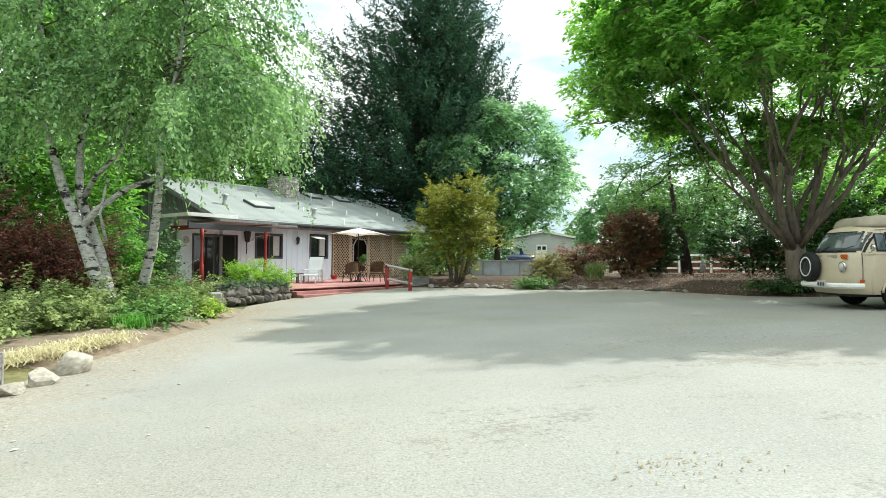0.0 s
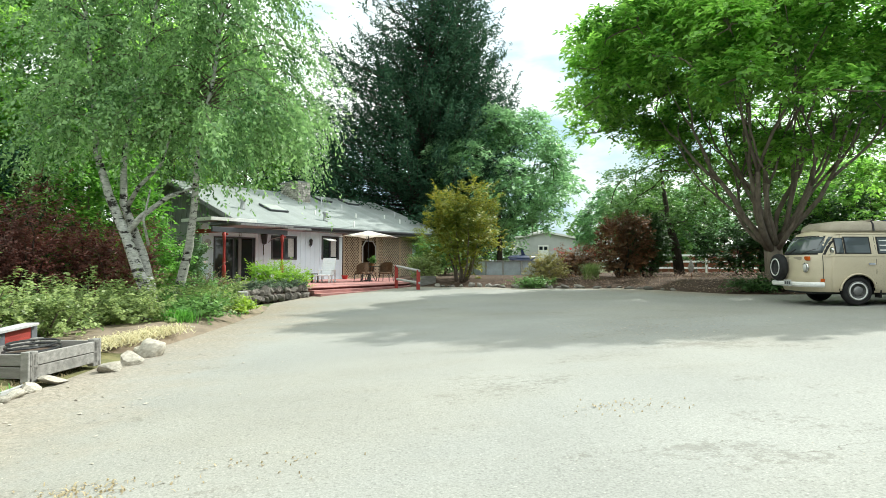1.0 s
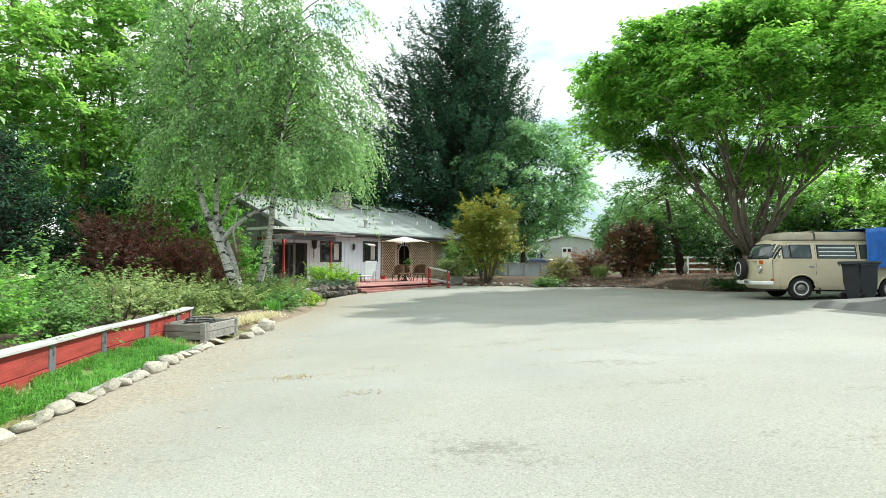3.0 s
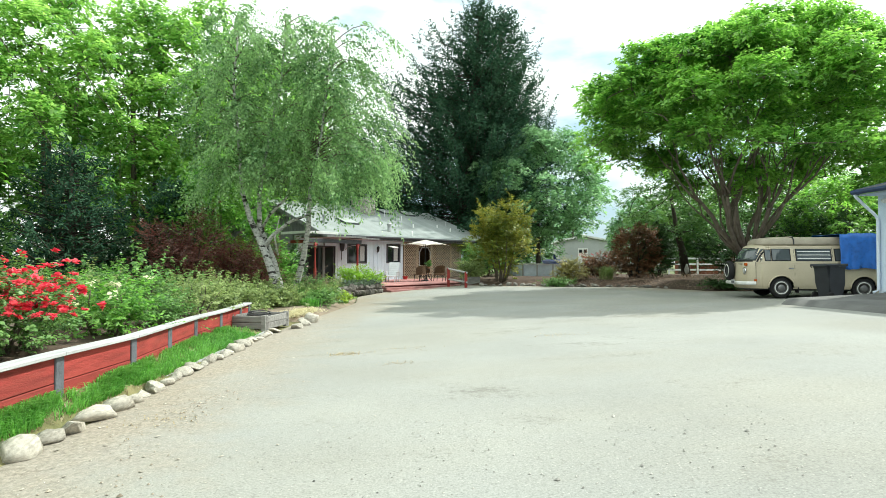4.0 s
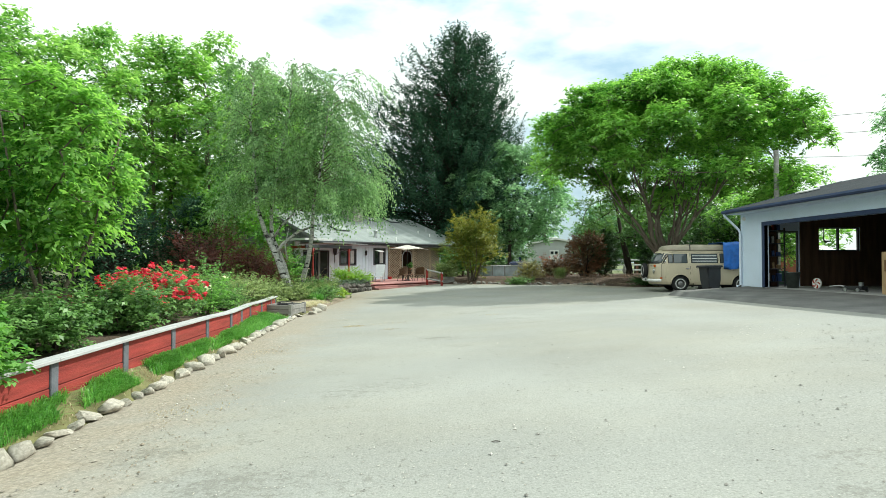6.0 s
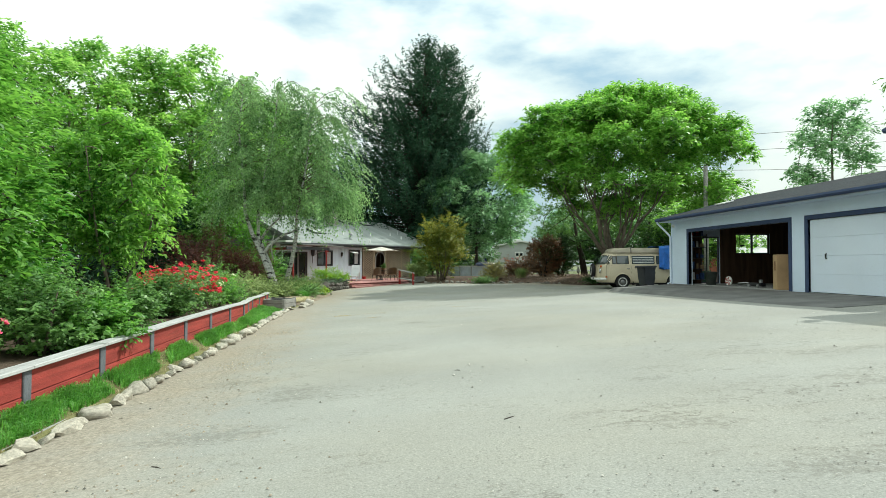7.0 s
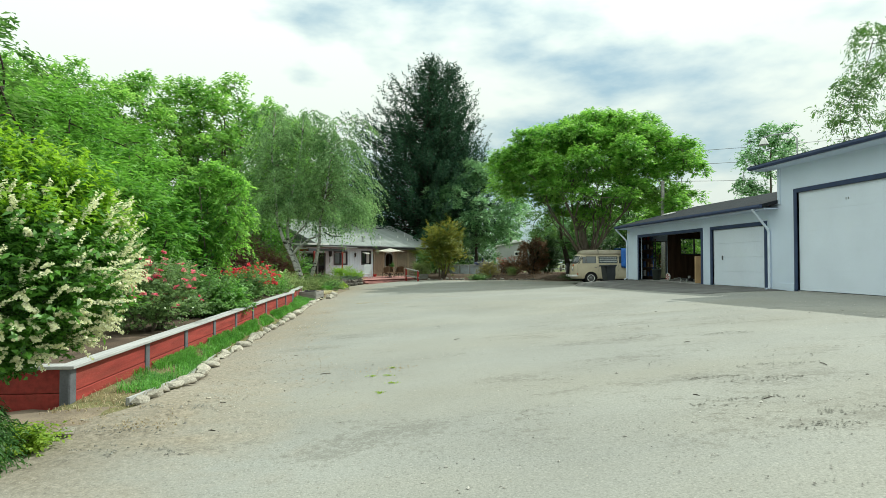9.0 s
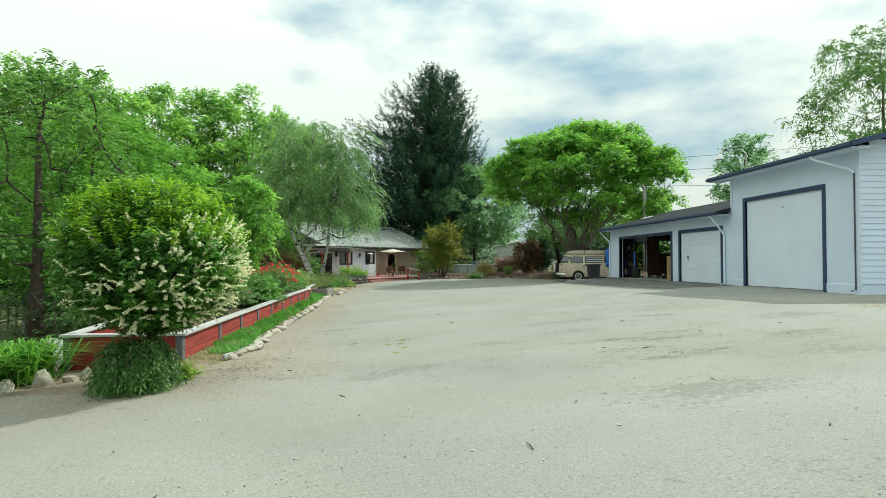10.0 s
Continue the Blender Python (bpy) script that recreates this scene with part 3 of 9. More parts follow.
SHINGLE = mat("grey_green_roof_shingle", (0.265, 0.29, 0.28), 0.95, 0, 0.10, 1.2, 0.6, 30, stain=0.35, stain_color=(0.19, 0.21, 0.20), per_object=0.04)
DARK_SHINGLE = mat("dark_grey_roof_shingle", (0.032, 0.037, 0.044), 0.95, 0, 0.15, 3, 0.8, 40, spec=0.08)
RED_PAINT = mat("barn_red_paint", (0.33, 0.04, 0.035), 0.6, 0, 0.15, 4, 0.2, 50, stain=0.3, stain_color=(0.2, 0.05, 0.045))
DECK_RED = mat("worn_red_deck_paint", (0.40, 0.19, 0.175), 0.7, 0, 0.18, 2.0, 0.3, 50, stain=0.4, stain_color=(0.28, 0.16, 0.14), per_object=0.1)
BEIGE = mat("old_cream_van_paint", (0.52, 0.455, 0.33), 0.42, 0, 0.05, 1.5, 0.04, 60, spec=0.5, stain=0.25, stain_color=(0.45, 0.36, 0.22))
POPTOP = mat("faded_tan_fibreglass", (0.36, 0.32, 0.25), 0.7, 0, 0.12, 2.5, 0.1, 60, stain=0.4, stain_color=(0.24, 0.21, 0.17))
RUBBER = mat("black_rubber", (0.018, 0.018, 0.019), 0.75, 0, 0.2, 8, 0.2, 60)
CHROME = mat("dull_chrome", (0.66, 0.66, 0.66), 0.25, 1.0, 0.08, 6, 0.05, 60)
WHITE_PAINT = mat("white_enamel", (0.72, 0.72, 0.70), 0.4, 0, 0.06, 4, 0.05, 60, spec=0.5)
BLACK = mat("black_plastic", (0.022, 0.023, 0.026), 0.5, 0, 0.15, 5, 0.1, 60, spec=0.45)
BIN_GREY = mat("charcoal_plastic", (0.032, 0.035, 0.042), 0.55, 0, 0.15, 3, 0.1, 60, spec=0.4)
AMBER = mat("amber_lens", (0.5, 0.09, 0.01), 0.25, 0, 0.1, 20, 0.1, 90, spec=0.6)
GLASS = glass_mat("dark_window_glass")
VANGLASS = glass_mat("van_window_glass", (0.07, 0.085, 0.09), 0.05)
BLUE_TARP = mat("blue_tarpaulin", (0.02, 0.13, 0.48), 0.5, 0, 0.15, 3, 0.5, 12, spec=0.5)
STEEL = mat("galvanised_steel", (0.45, 0.46, 0.47), 0.45, 0.7, 0.1, 6, 0.05, 60)
BARK = mat("grey_brown_bark", (0.17, 0.14, 0.11), 0.92, 0, 0.25, 6, 1.0, 30, stretch=(3, 3, 0.7))
BIGBARK = mat("smooth_brown_bark", (0.19, 0.155, 0.125), 0.9, 0, 0.2, 4, 0.7, 25, stretch=(2, 2, 0.6))
DARKBARK = mat("dark_bark", (0.07, 0.055, 0.045), 0.95, 0, 0.25, 6, 1.0, 30, stretch=(3, 3, 0.7))
BIRCHBARK = mat("white_birch_bark", (0.52, 0.51, 0.48), 0.8, 0, 0.22, 9, 0.6, 22, stain=1.0, stain_color=(0.035, 0.03, 0.028), stretch=(1.0, 1.0, 2.2))
for nd in BIRCHBARK.node_tree.nodes:     # sharper black scars
    if nd.type == "VALTORGB" and abs(nd.color_ramp.elements[1].position - 0.72) < 0.001 and nd.color_ramp.elements[0].position > 0.45:
        nd.color_ramp.elements[0].position, nd.color_ramp.elements[1].position = 0.53, 0.58
L_BIG = leaf_mat("bright_green_leaf", (0.045, 0.16, 0.026), (0.34, 0.59, 0.135), 0.57, 0.4)
L_MAPLE = leaf_mat("yellow_green_leaf", (0.08, 0.235, 0.048), (0.4, 0.62, 0.165), 0.5)
L_BIRCH = leaf_mat("grey_green_birch_leaf", (0.038, 0.12, 0.038), (0.38, 0.58, 0.245), 0.4, 0.4)
L_CONIFER = leaf_mat("dark_conifer_needle", (0.013, 0.045, 0.028), (0.072, 0.145, 0.08), 0.18, 0.85)
L_CONIFER.node_tree.nodes["Principled BSDF"].inputs["Specular IOR Level"].default_value = 0.1
L_MID = leaf_mat("blue_green_leaf", (0.065, 0.175, 0.07), (0.4, 0.62, 0.32), 0.42)
L_FINE = leaf_mat("fresh_green_leaf", (0.038, 0.145, 0.022), (0.26, 0.5, 0.105), 0.42)
L_YELLOW = leaf_mat("olive_yellow_leaf", (0.06, 0.12, 0.02), (0.36, 0.34, 0.06), 0.38)
L_RED = leaf_mat("copper_red_leaf", (0.075, 0.055, 0.03), (0.34, 0.17, 0.09), 0.34)
L_PURPLE = leaf_mat("dark_purple_leaf", (0.05, 0.026, 0.02), (0.23, 0.09, 0.068), 0.3)
L_DARK = leaf_mat("dark_green_leaf", (0.016, 0.05, 0.013), (0.1, 0.2, 0.06), 0.25)
L_GARDEN = leaf_mat("garden_green_leaf", (0.034, 0.105, 0.026), (0.22, 0.39, 0.11), 0.34)
L_OLIVE = leaf_mat("olive_cover_leaf", (0.08, 0.14, 0.04), (0.38, 0.46, 0.18), 0.36)
L_ROSE = leaf_mat("pale_rose_leaf", (0.05, 0.12, 0.035), (0.30, 0.44, 0.17), 0.36, 0.32)
L_PRIVET = leaf_mat("deep_green_privet_leaf", (0.02, 0.08, 0.013), (0.17, 0.38, 0.065), 0.32, 0.33)
L_YOUNG = leaf_mat("young_privet_leaf", (0.13, 0.28, 0.03), (0.36, 0.56, 0.08), 0.45)
L_MOUND = leaf_mat("trailing_evergreen_leaf", (0.024, 0.08, 0.02), (0.15, 0.3, 0.08), 0.3)
L_GOLD = leaf_mat("golden_peach_leaf", (0.20, 0.22, 0.06), (0.52, 0.44, 0.20), 0.38)
L_LIME = leaf_mat("lime_leaf", (0.13, 0.25, 0.025), (0.42, 0.56, 0.09), 0.38)
L_GRASS = leaf_mat("green_grass_blade", (0.05, 0.19, 0.03), (0.25, 0.52, 0.12), 0.42)
L_STRAP = leaf_mat("bright_strap_leaf", (0.05, 0.19, 0.025), (0.27, 0.52, 0.1), 0.4, 0.3)
L_STRAW = leaf_mat("dry_straw_blade", (0.26, 0.20, 0.11), (0.46, 0.39, 0.25), 0.3)
L_HAY = leaf_mat("pale_flattened_straw", (0.36, 0.33, 0.17), (0.62, 0.57, 0.37), 0.3)
F_RED = leaf_mat("red_rose_petal", (0.6, 0.015, 0.05), (0.85, 0.16, 0.18), 0.3)
F_PINK = leaf_mat("pink_rose_petal", (0.72, 0.06, 0.2), (0.84, 0.36, 0.36), 0.3)
F_WHITE = leaf_mat("cream_blossom", (0.62, 0.64, 0.4), (0.84, 0.84, 0.62), 0.3)
F_PALE = leaf_mat("pale_pink_blossom", (0.55, 0.38, 0.38), (0.7, 0.58, 0.55), 0.3)


# ---- ground ----
def sheet(xs, ys, height):
    bm = bmesh.new()
    rows = [[bm.verts.new((x, y, height(x, y))) for x in xs] for y in ys]
    for a, b in zip(rows, rows[1:]):
        for i in range(len(xs) - 1):
            bm.faces.new((a[i], a[i + 1], b[i + 1], b[i]))
    return bm


def piecewise(table, t):
    if t <= table[0][0]:
        return table[0][1]
    for (a, p), (b, q) in zip(table, table[1:]):
        if t <= b:
            return p + (q - p) * (t - a) / (b - a)
    return table[-1][1]


FAR = [-2500, -900, -400, -200, -120, -80]
xs = FAR + [-60 + 2.0 * i for i in range(61)] + [-v for v in FAR[::-1]]
solo("ground", sheet(xs, xs, lambda x, y: ground_z(x, y) - 0.07), MEADOW, "rough grassy ground round the yard", "ground", "structure", smooth=True)

LEFT = [(-70, -40), (-34, -26), (-26, -21.5), (-24.2, -18.6), (-23.3, -15.35), (-22.0, -15.24), (-20, -15.55), (-18.5, -15.68), (-10, -15.7), (-4, -15.8), (-1, -15.72), (3, -15.2), (6, -14.9), (9, -15.2), (11.5, -14.35), (13.5, -12.9), (15.9, -11.0), (16.0, -10.0)]
RIGHT = [(-70, 30), (-24, 12), (-18.0, 6), (-17.99, 0.05), (0.0, 0.05), (0.3, 3.0), (5.3, 3.0), (6.3, -0.2), (7.0, -1.4), (9.2, -2.25), (11.4, -2.9), (12.3, -5), (14.6, -7.6), (15.4, -9.5), (16.0, -9.6)]
bm = bmesh.new()
rows = []
yy = -70.0
while yy <= 15.95:
    a, b = piecewise(LEFT, yy), piecewise(RIGHT, yy)
    if b - a > 0.2:
        cols = 64
        rows.append([bm.verts.new((a + (b - a) * i / cols, yy, ground_z(a + (b - a) * i / cols, yy) + 0.012 * noise.noise(Vector((a + (b - a) * i / cols, yy, 0)) * 0.35))) for i in range(cols + 1)])
    yy += 0.35 if yy > -40 else 3.0
for a, b in zip(rows, rows[1:]):
    for i in range(len(a) - 1):
        bm.faces.new((a[i], a[i + 1], b[i + 1], b[i]))
edges = [min(v.co.x - piecewise(LEFT, v.co.y), (piecewise(RIGHT, v.co.y) - v.co.x) * 0.8 + 0.2 if v.co.y > 6.2 else 99, math.hypot(v.co.x + 16.3, v.co.y + 24.0) * 0.9 - 0.9) for v in bm.verts]
drive = solo("driveway", bm, PAVE, "worn pale paved driveway with loose grit", "driveway", "structure", smooth=True)
WORN = [(-7.3, -21.1, 0.7), (-9.5, -25.0, 0.8), (-8.8, -25.6, 0.6), (-8.6, -24.2, 0.9), (-7.3, -26.3, 0.7), (-6.9, -24.7, 0.6), (-10.1, -19.0, 0.8), (-8.3, -18.7, 1.3), (-8.6, -20.3, 1.2), (-11.6, -20.6, 0.6), (-6.2, -19.3, 1.2), (-14.0, -18.5, 0.7), (-14.2, -20.8, 0.6), (-14.3, -15.5, 0.6), (-9.0, -6.0, 0.7), (-10.4, -3.6, 0.7), (-7.5, -2.0, 0.8), (-11.6, -9.0, 0.5), (-9.3, -22.2, 1.0), (-12.6, -24.6, 0.9), (-11.0, -22.9, 0.8), (-13.2, -16.8, 0.8), (-5.6, -22.6, 1.1), (-4.2, -20.4, 1.0), (-7.2, -16.6, 1.0), (-12.8, -13.6, 0.7), (-9.9, -27.4, 0.8)]
wears = [max(math.exp(-(((v.co.x - x) / (1.3 * r)) ** 2 + ((v.co.y - y) / (0.8 * r)) ** 2)) for x, y, r in WORN) for v in drive.data.vertices]
drive.data.attributes.new("wear", "FLOAT", "POINT").data.foreach_set("value", wears)
drive.data.attributes.new("edge", "FLOAT", "POINT").data.foreach_set("value", edges)


def mound(name, outline, rise, material, label, category, edge=0.5, base=-0.12, step=0.3):
    """A bed of earth inside an outline, rising from its edge."""
    xs_, ys_ = [p[0] for p in outline], [p[1] for p in outline]
    n = len(outline)

    def inside(x, y):
        odd, dist = False, 1e9
        for i in range(n):
            (ax, ay), (bx, by) = outline[i], outline[(i + 1) % n]
            if (ay > y) != (by > y) and x < (bx - ax) * (y - ay) / (by - ay) + ax:
                odd = not odd
            dx, dy = bx - ax, by - ay
            t = max(0, min(1, ((x - ax) * dx + (y - ay) * dy) / (dx * dx + dy * dy)))
            dist = min(dist, math.hypot(x - ax - t * dx, y - ay - t * dy))
        return dist if odd else -dist

    bm = bmesh.new()
    nx, ny = int((max(xs_) - min(xs_)) / step) + 3, int((max(ys_) - min(ys_)) / step) + 3
    grid = {}
    for i in range(nx):
        for j in range(ny):
            x, y = min(xs_) + (i - 1) * step, min(ys_) + (j - 1) * step
            d = inside(x, y)
            if d > -step * 1.1:
                k = max(0.0, min(1.0, d / edge))
                z = ground_z(x, y) + (base if d <= 0 else 0.0) + rise * k * k * (3 - 2 * k) + 0.03 * noise.noise(Vector((x, y, 1)) * 1.3)
                grid[i, j] = bm.verts.new((x, y, z))
    for i in range(nx):
        for j in range(ny):
            q = [grid.get(k) for k in ((i, j), (i + 1, j), (i + 1, j + 1), (i, j + 1))]
            if all(q):
                bm.faces.new(q)
    return solo(name, bm, material, label, category, "structure", smooth=True)


mound("flower_bed", [(-11.0, 16.6), (-9.5, 15.4), (-7.5, 14.6), (-5.0, 12.2), (-2.9, 11.3), (-2.25, 9.0), (-1.45, 6.9), (-0.2, 6.2), (3.0, 5.3), (14, 5.3), (14, 26), (-11, 26)], 0.28, BARKMULCH, "bark-mulched bed under the trees and shrubs", "bed", 1.8)
mound("garden_bed", [(-15.5, 0.4), (-15.2, 3), (-14.95, 6), (-15.3, 8.6), (-16.5, 9.5), (-25, 12), (-27, -1), (-16.8, -0.6)], 0.22, DIRT, "shaded soil bed under shrubs beside the drive", "bed", 1.0)


# ---- garage ----
def wall_x(x0, x1, y0, y1, z0, z1, holes=()):
    """A wall in the plane of y and z between x0 and x1, with openings (ya, yb, za, zb)."""
    bm = bmesh.new()
    ys = sorted({y0, y1, *(h[0] for h in holes), *(h[1] for h in holes)})
    zs = sorted({z0, z1, *(h[2] for h in holes), *(h[3] for h in holes)})
    for ya, yb in zip(ys, ys[1:]):
        for za, zb in zip(zs, zs[1:]):
            if not any(h[0] <= ya and yb <= h[1] and h[2] <= za and zb <= h[3] for h in holes):
                box(bm, (x0, ya, za), (x1, yb, zb))
    bmesh.ops.remove_doubles(bm, verts=bm.verts, dist=0.0005)
    seen = {}
    for f in bm.faces:
        seen.setdefault(tuple(round(c, 3) for c in f.calc_center_median()), []).append(f)
    bmesh.ops.delete(bm, geom=[f for fs in seen.values() if len(fs) > 1 for f in fs], context="FACES_ONLY")
    return bm


def wall_y(y0, y1, x0, x1, z0, z1, holes=()):
    bm = wall_x(y0, y1, x0, x1, z0, z1, holes)
    for v in bm.verts:
        v.co = Vector((v.co.y, v.co.x, v.co.z))
    bmesh.ops.reverse_faces(bm, faces=bm.faces)
    return bm


def frame_x(x0, x1, ya, yb, za, zb, w, sill=False, bevel=0.006):
    """Trim round an opening, lying in the plane of y and z: two jambs, a head and a sill."""
    bm = bmesh.new()
    box(bm, (x0, ya - w, za), (x1, ya, zb), None, bevel)
    box(bm, (x0, yb, za), (x1, yb + w, zb), None, bevel)
    box(bm, (x0, ya - w, zb), (x1, yb + w, zb + w), None, bevel)
    if sill:
        box(bm, (x0, ya - w, za - w), (x1, yb + w, za), None, bevel)
    return bm


GX = 8.0                  # depth of the garage
Y1, Y2 = -12.02, -17.97   # where the tall bay begins and ends
D1 = (-7.30, -1.45)       # doorways along y
D2 = (-11.29, -8.12)
D3 = (-16.60, -12.86)
STUD = mat("bare_brown_boards", (0.095, 0.055, 0.035), 0.9, 0, 0.25, 2, 0.4, 30, stretch=(4, 4, 0.5))
DOOR_WHITE = mat("white_door_panel", (0.69, 0.77, 0.89), 0.55, 0, 0.03, 1.0, 0.05, 60, stain=0.12, stain_color=(0.62, 0.62, 0.6))
garage = thing("garage", "pale grey garage with low bays, tall bay and blue trim", "garage")
part("front_wall", wall_x(0, 0.15, Y1, 0, -0.2, 2.78, [(D1[0], D1[1], -0.2, 2.13), (D2[0], D2[1], -0.2, 2.13)]), GARAGE_WALL, garage)
part("tall_front_wall", wall_x(0, 0.15, Y2, Y1 - 0.001, -0.2, 4.0, [(D3[0], D3[1], -0.2, 3.03)]), GARAGE_WALL, garage)
part("gable_wall", prism([(0.152, 2.802), (0.152, 2.815), (4, 3.76), (GX - 0.2, 2.82), (GX - 0.2, 2.802)], -0.15, 0), GARAGE_WALL, garage)
part("side_wall", wall_y(-0.15, 0, 0.152, GX, -0.2, 2.8, [(1.3, 2.12, 0.0, 2.02), (2.85, 4.45, 1.28, 2.16)]), GARAGE_WALL, garage)
part("back_wall", boxed((GX - 0.15, Y1, -0.2), (GX, -0.152, 2.78)), GARAGE_WALL, garage)
part("party_wall", boxed((0.152, Y1, -0.2), (GX - 0.16, Y1 + 0.15, 3.0)), GARAGE_WALL, garage)
part("inner_lining", boxed((0.152, -0.19, 0.0), (1.28, -0.152, 2.7)), STUD, garage)
part("inner_lining", wall_y(-0.19, -0.152, 2.14, GX - 0.16, 0.0, 2.7, [(2.85, 4.45, 1.28, 2.16)]), STUD, garage)
part("inner_lining", boxed((GX - 0.20, Y1 + 0.2, 0.0), (GX - 0.152, -0.2, 2.7)), STUD, garage)
part("bay_wall", boxed((0.152, D1[0] - 0.30, 0.0), (GX - 0.21, D1[0] - 0.20, 2.7)), STUD, garage)
part("inner_ceiling", boxed((0.152, D1[0] - 0.2, 2.70), (GX - 0.16, -0.2, 2.74)), STUD, garage)
part("tall_side_wall", prism([(0.152, 3.0), (0.152, 4.0), (4, 4.95), (GX, 3.95), (GX, 3.0)], Y1 - 0.15, Y1), GARAGE_WALL, garage)
part("tall_back_wall", boxed((GX - 0.15, Y2, -0.2), (GX, Y1 - 0.16, 4.0)), GARAGE_WALL, garage)
part("floor_slab", boxed((0.0, Y2 + 0.16, -0.3), (GX - 0.16, -0.16, 0.0)), CONCRETE, garage)
part("gable_end_wall", prism([(0.152, -0.2), (0.152, 4.0), (4, 4.98), (GX, 3.98), (GX, -0.2)], Y2, Y2 + 0.15), GARAGE_WALL, garage)
part("low_roof", prism([(-0.55, 2.77), (4, 3.91), (8.6, 2.77), (8.6, 2.65), (4, 3.79), (-0.55, 2.65)], Y1 + 0.003, 0.14), DARK_SHINGLE, garage)
part("tall_roof", prism([(-0.6, 4.06), (4, 5.21), (8.6, 4.06), (8.6, 3.95), (4, 5.08), (-0.6, 3.94)], Y2 - 0.45, Y1 + 0.62), DARK_SHINGLE, garage)
part("soffit", boxed((-0.5, Y1 + 0.02, 2.61), (0, 0.1, 2.64)), GARAGE_WALL, garage)
part("tall_soffit", boxed((-0.55, Y2 - 0.4, 3.90), (0, Y1 + 0.57, 3.93)), GARAGE_WALL, garage)
for za, ya, yb in ((2.64, Y1 + 0.03, 0.14), (3.92, Y2 - 0.45, Y1 + 0.62)):
    gut = prism([(-0.66, za + 0.11), (-0.67, za + 0.05), (-0.63, za), (-0.56, za), (-0.56, za + 0.11), (-0.58, za + 0.11), (-0.59, za + 0.03), (-0.63, za + 0.03), (-0.64, za + 0.11)], ya, yb)
    part("gutter", gut, BLUE_TRIM, garage, "slate blue metal eave gutter")
part("rake_board", prism([(-0.6, 4.07), (4, 5.22), (8.6, 4.07), (8.6, 3.93), (4, 5.06), (-0.6, 3.93)], Y2 - 0.49, Y2 - 0.452), BLUE_TRIM, garage)
part("rake_board", prism([(-0.55, 2.78), (4, 3.92), (8.6, 2.78), (8.6, 2.62), (4, 3.76), (-0.55, 2.62)], 0.142, 0.18), BLUE_TRIM, garage)
for d, h in ((D1, 2.13), (D2, 2.13), (D3, 3.03)):
    part("door_trim", frame_x(-0.03, 0.12, d[0], d[1], 0.0, h, 0.13), BLUE_TRIM, garage, "slate blue door trim")
# closed sectional doors
door = part("sectional_door", boxed((0.07, D2[0] + 0.004, 0.015), (0.11, D2[1] - 0.004, 2.126)), DOOR_WHITE, garage, "white closed sectional door")
for k in range(4):
    part("panel", boxed((0.045, D2[0] + 0.01, 0.02 + k * 0.525), (0.069, D2[1] - 0.01, 0.542 + k * 0.525), 0.003), DOOR_WHITE, door)
part("handle", tubed([(0.045, -8.75, 0.98), (0.015, -8.75, 1.0), (0.015, -8.75, 1.1), (0.045, -8.75, 1.12)], 0.02, 6), BLACK, door, "black pull handle")
door = part("roll_door", boxed((0.07, D3[0] + 0.004, 0.015), (0.11, D3[1] - 0.004, 3.026)), DOOR_WHITE, garage, "tall white closed door")
for k in range(5):
    part("panel", boxed((0.055, D3[0] + 0.008, 0.02 + k * 0.602), (0.069, D3[1] - 0.008, 0.6208 + k * 0.602), 0.001), DOOR_WHITE, door)
for dy in (0.0, 0.09):
    part("vent_slot", boxed((0.046, -14.75 - dy, 2.62), (0.052, -14.73 - dy, 2.68)), BLACK, door)
# lap siding on the gable end
for k in range(29):
    z = 0.26 + 0.165 * k
    top = 8.0 if z < 3.95 else 8.0 - (z - 3.95) * 4
    lo = 0.0 if z < 3.95 else (z - 3.98) * 4
    if top - lo > 0.3:
        b = bmesh.new()
        box(b, (lo - 0.012, Y2 - 0.035, z), (top, Y2 - 0.003, z + 0.165))
        for v in b.verts:
            if v.co.z > z + 0.1 and v.co.y < Y2 - 0.02:
                v.co.y = Y2 - 0.012
        part("siding_board", b, GARAGE_WALL, garage)
part("corner_board", boxed((-0.035, Y2 - 0.045, 0.2), (-0.003, Y2 + 0.09, 3.9), 0.005), GARAGE_WALL, garage)
part("corner_board", boxed((-0.035, Y1 - 0.09, 2.75), (-0.003, Y1 + 0.03, 3.9), 0.005), GARAGE_WALL, garage)
part("kick_board", boxed((-0.04, Y2 + 0.0, -0.15), (-0.004, D3[0] - 0.15, 0.24), 0.01), GARAGE_WALL, garage, "pale splash board at the wall's foot")
part("kick_board", boxed((-0.04, D3[1] + 0.14, -0.15), (-0.004, Y1 - 0.02, 0.22), 0.01), GARAGE_WALL, garage)
part("downspout", tubed([(-0.6, 0.07, 2.64), (-0.56, 0.06, 2.56), (-0.1, -0.04, 2.06), (-0.06, -0.06, 1.95), (-0.06, -0.06, 0.05), (-0.2, -0.05, -0.02)], 0.04, 8), DOOR_WHITE, garage, "white metal downspout")
part("downspout", tubed([(-0.6, -11.54, 2.64), (-0.55, -11.55, 2.56), (-0.1, -11.58, 1.98), (-0.05, -11.58, 1.87), (-0.05, -11.58, 0.05), (-0.2, -11.58, 0.0)], 0.04, 8), DOOR_WHITE, garage, "white metal downspout")
part("downspout", tubed([(-0.62, -16.9, 3.9), (-0.55, -17.0, 3.8), (-0.1, -17.75, 3.42), (-0.055, -17.85, 3.3)], 0.035, 8), DOOR_WHITE, garage, "white metal downspout")
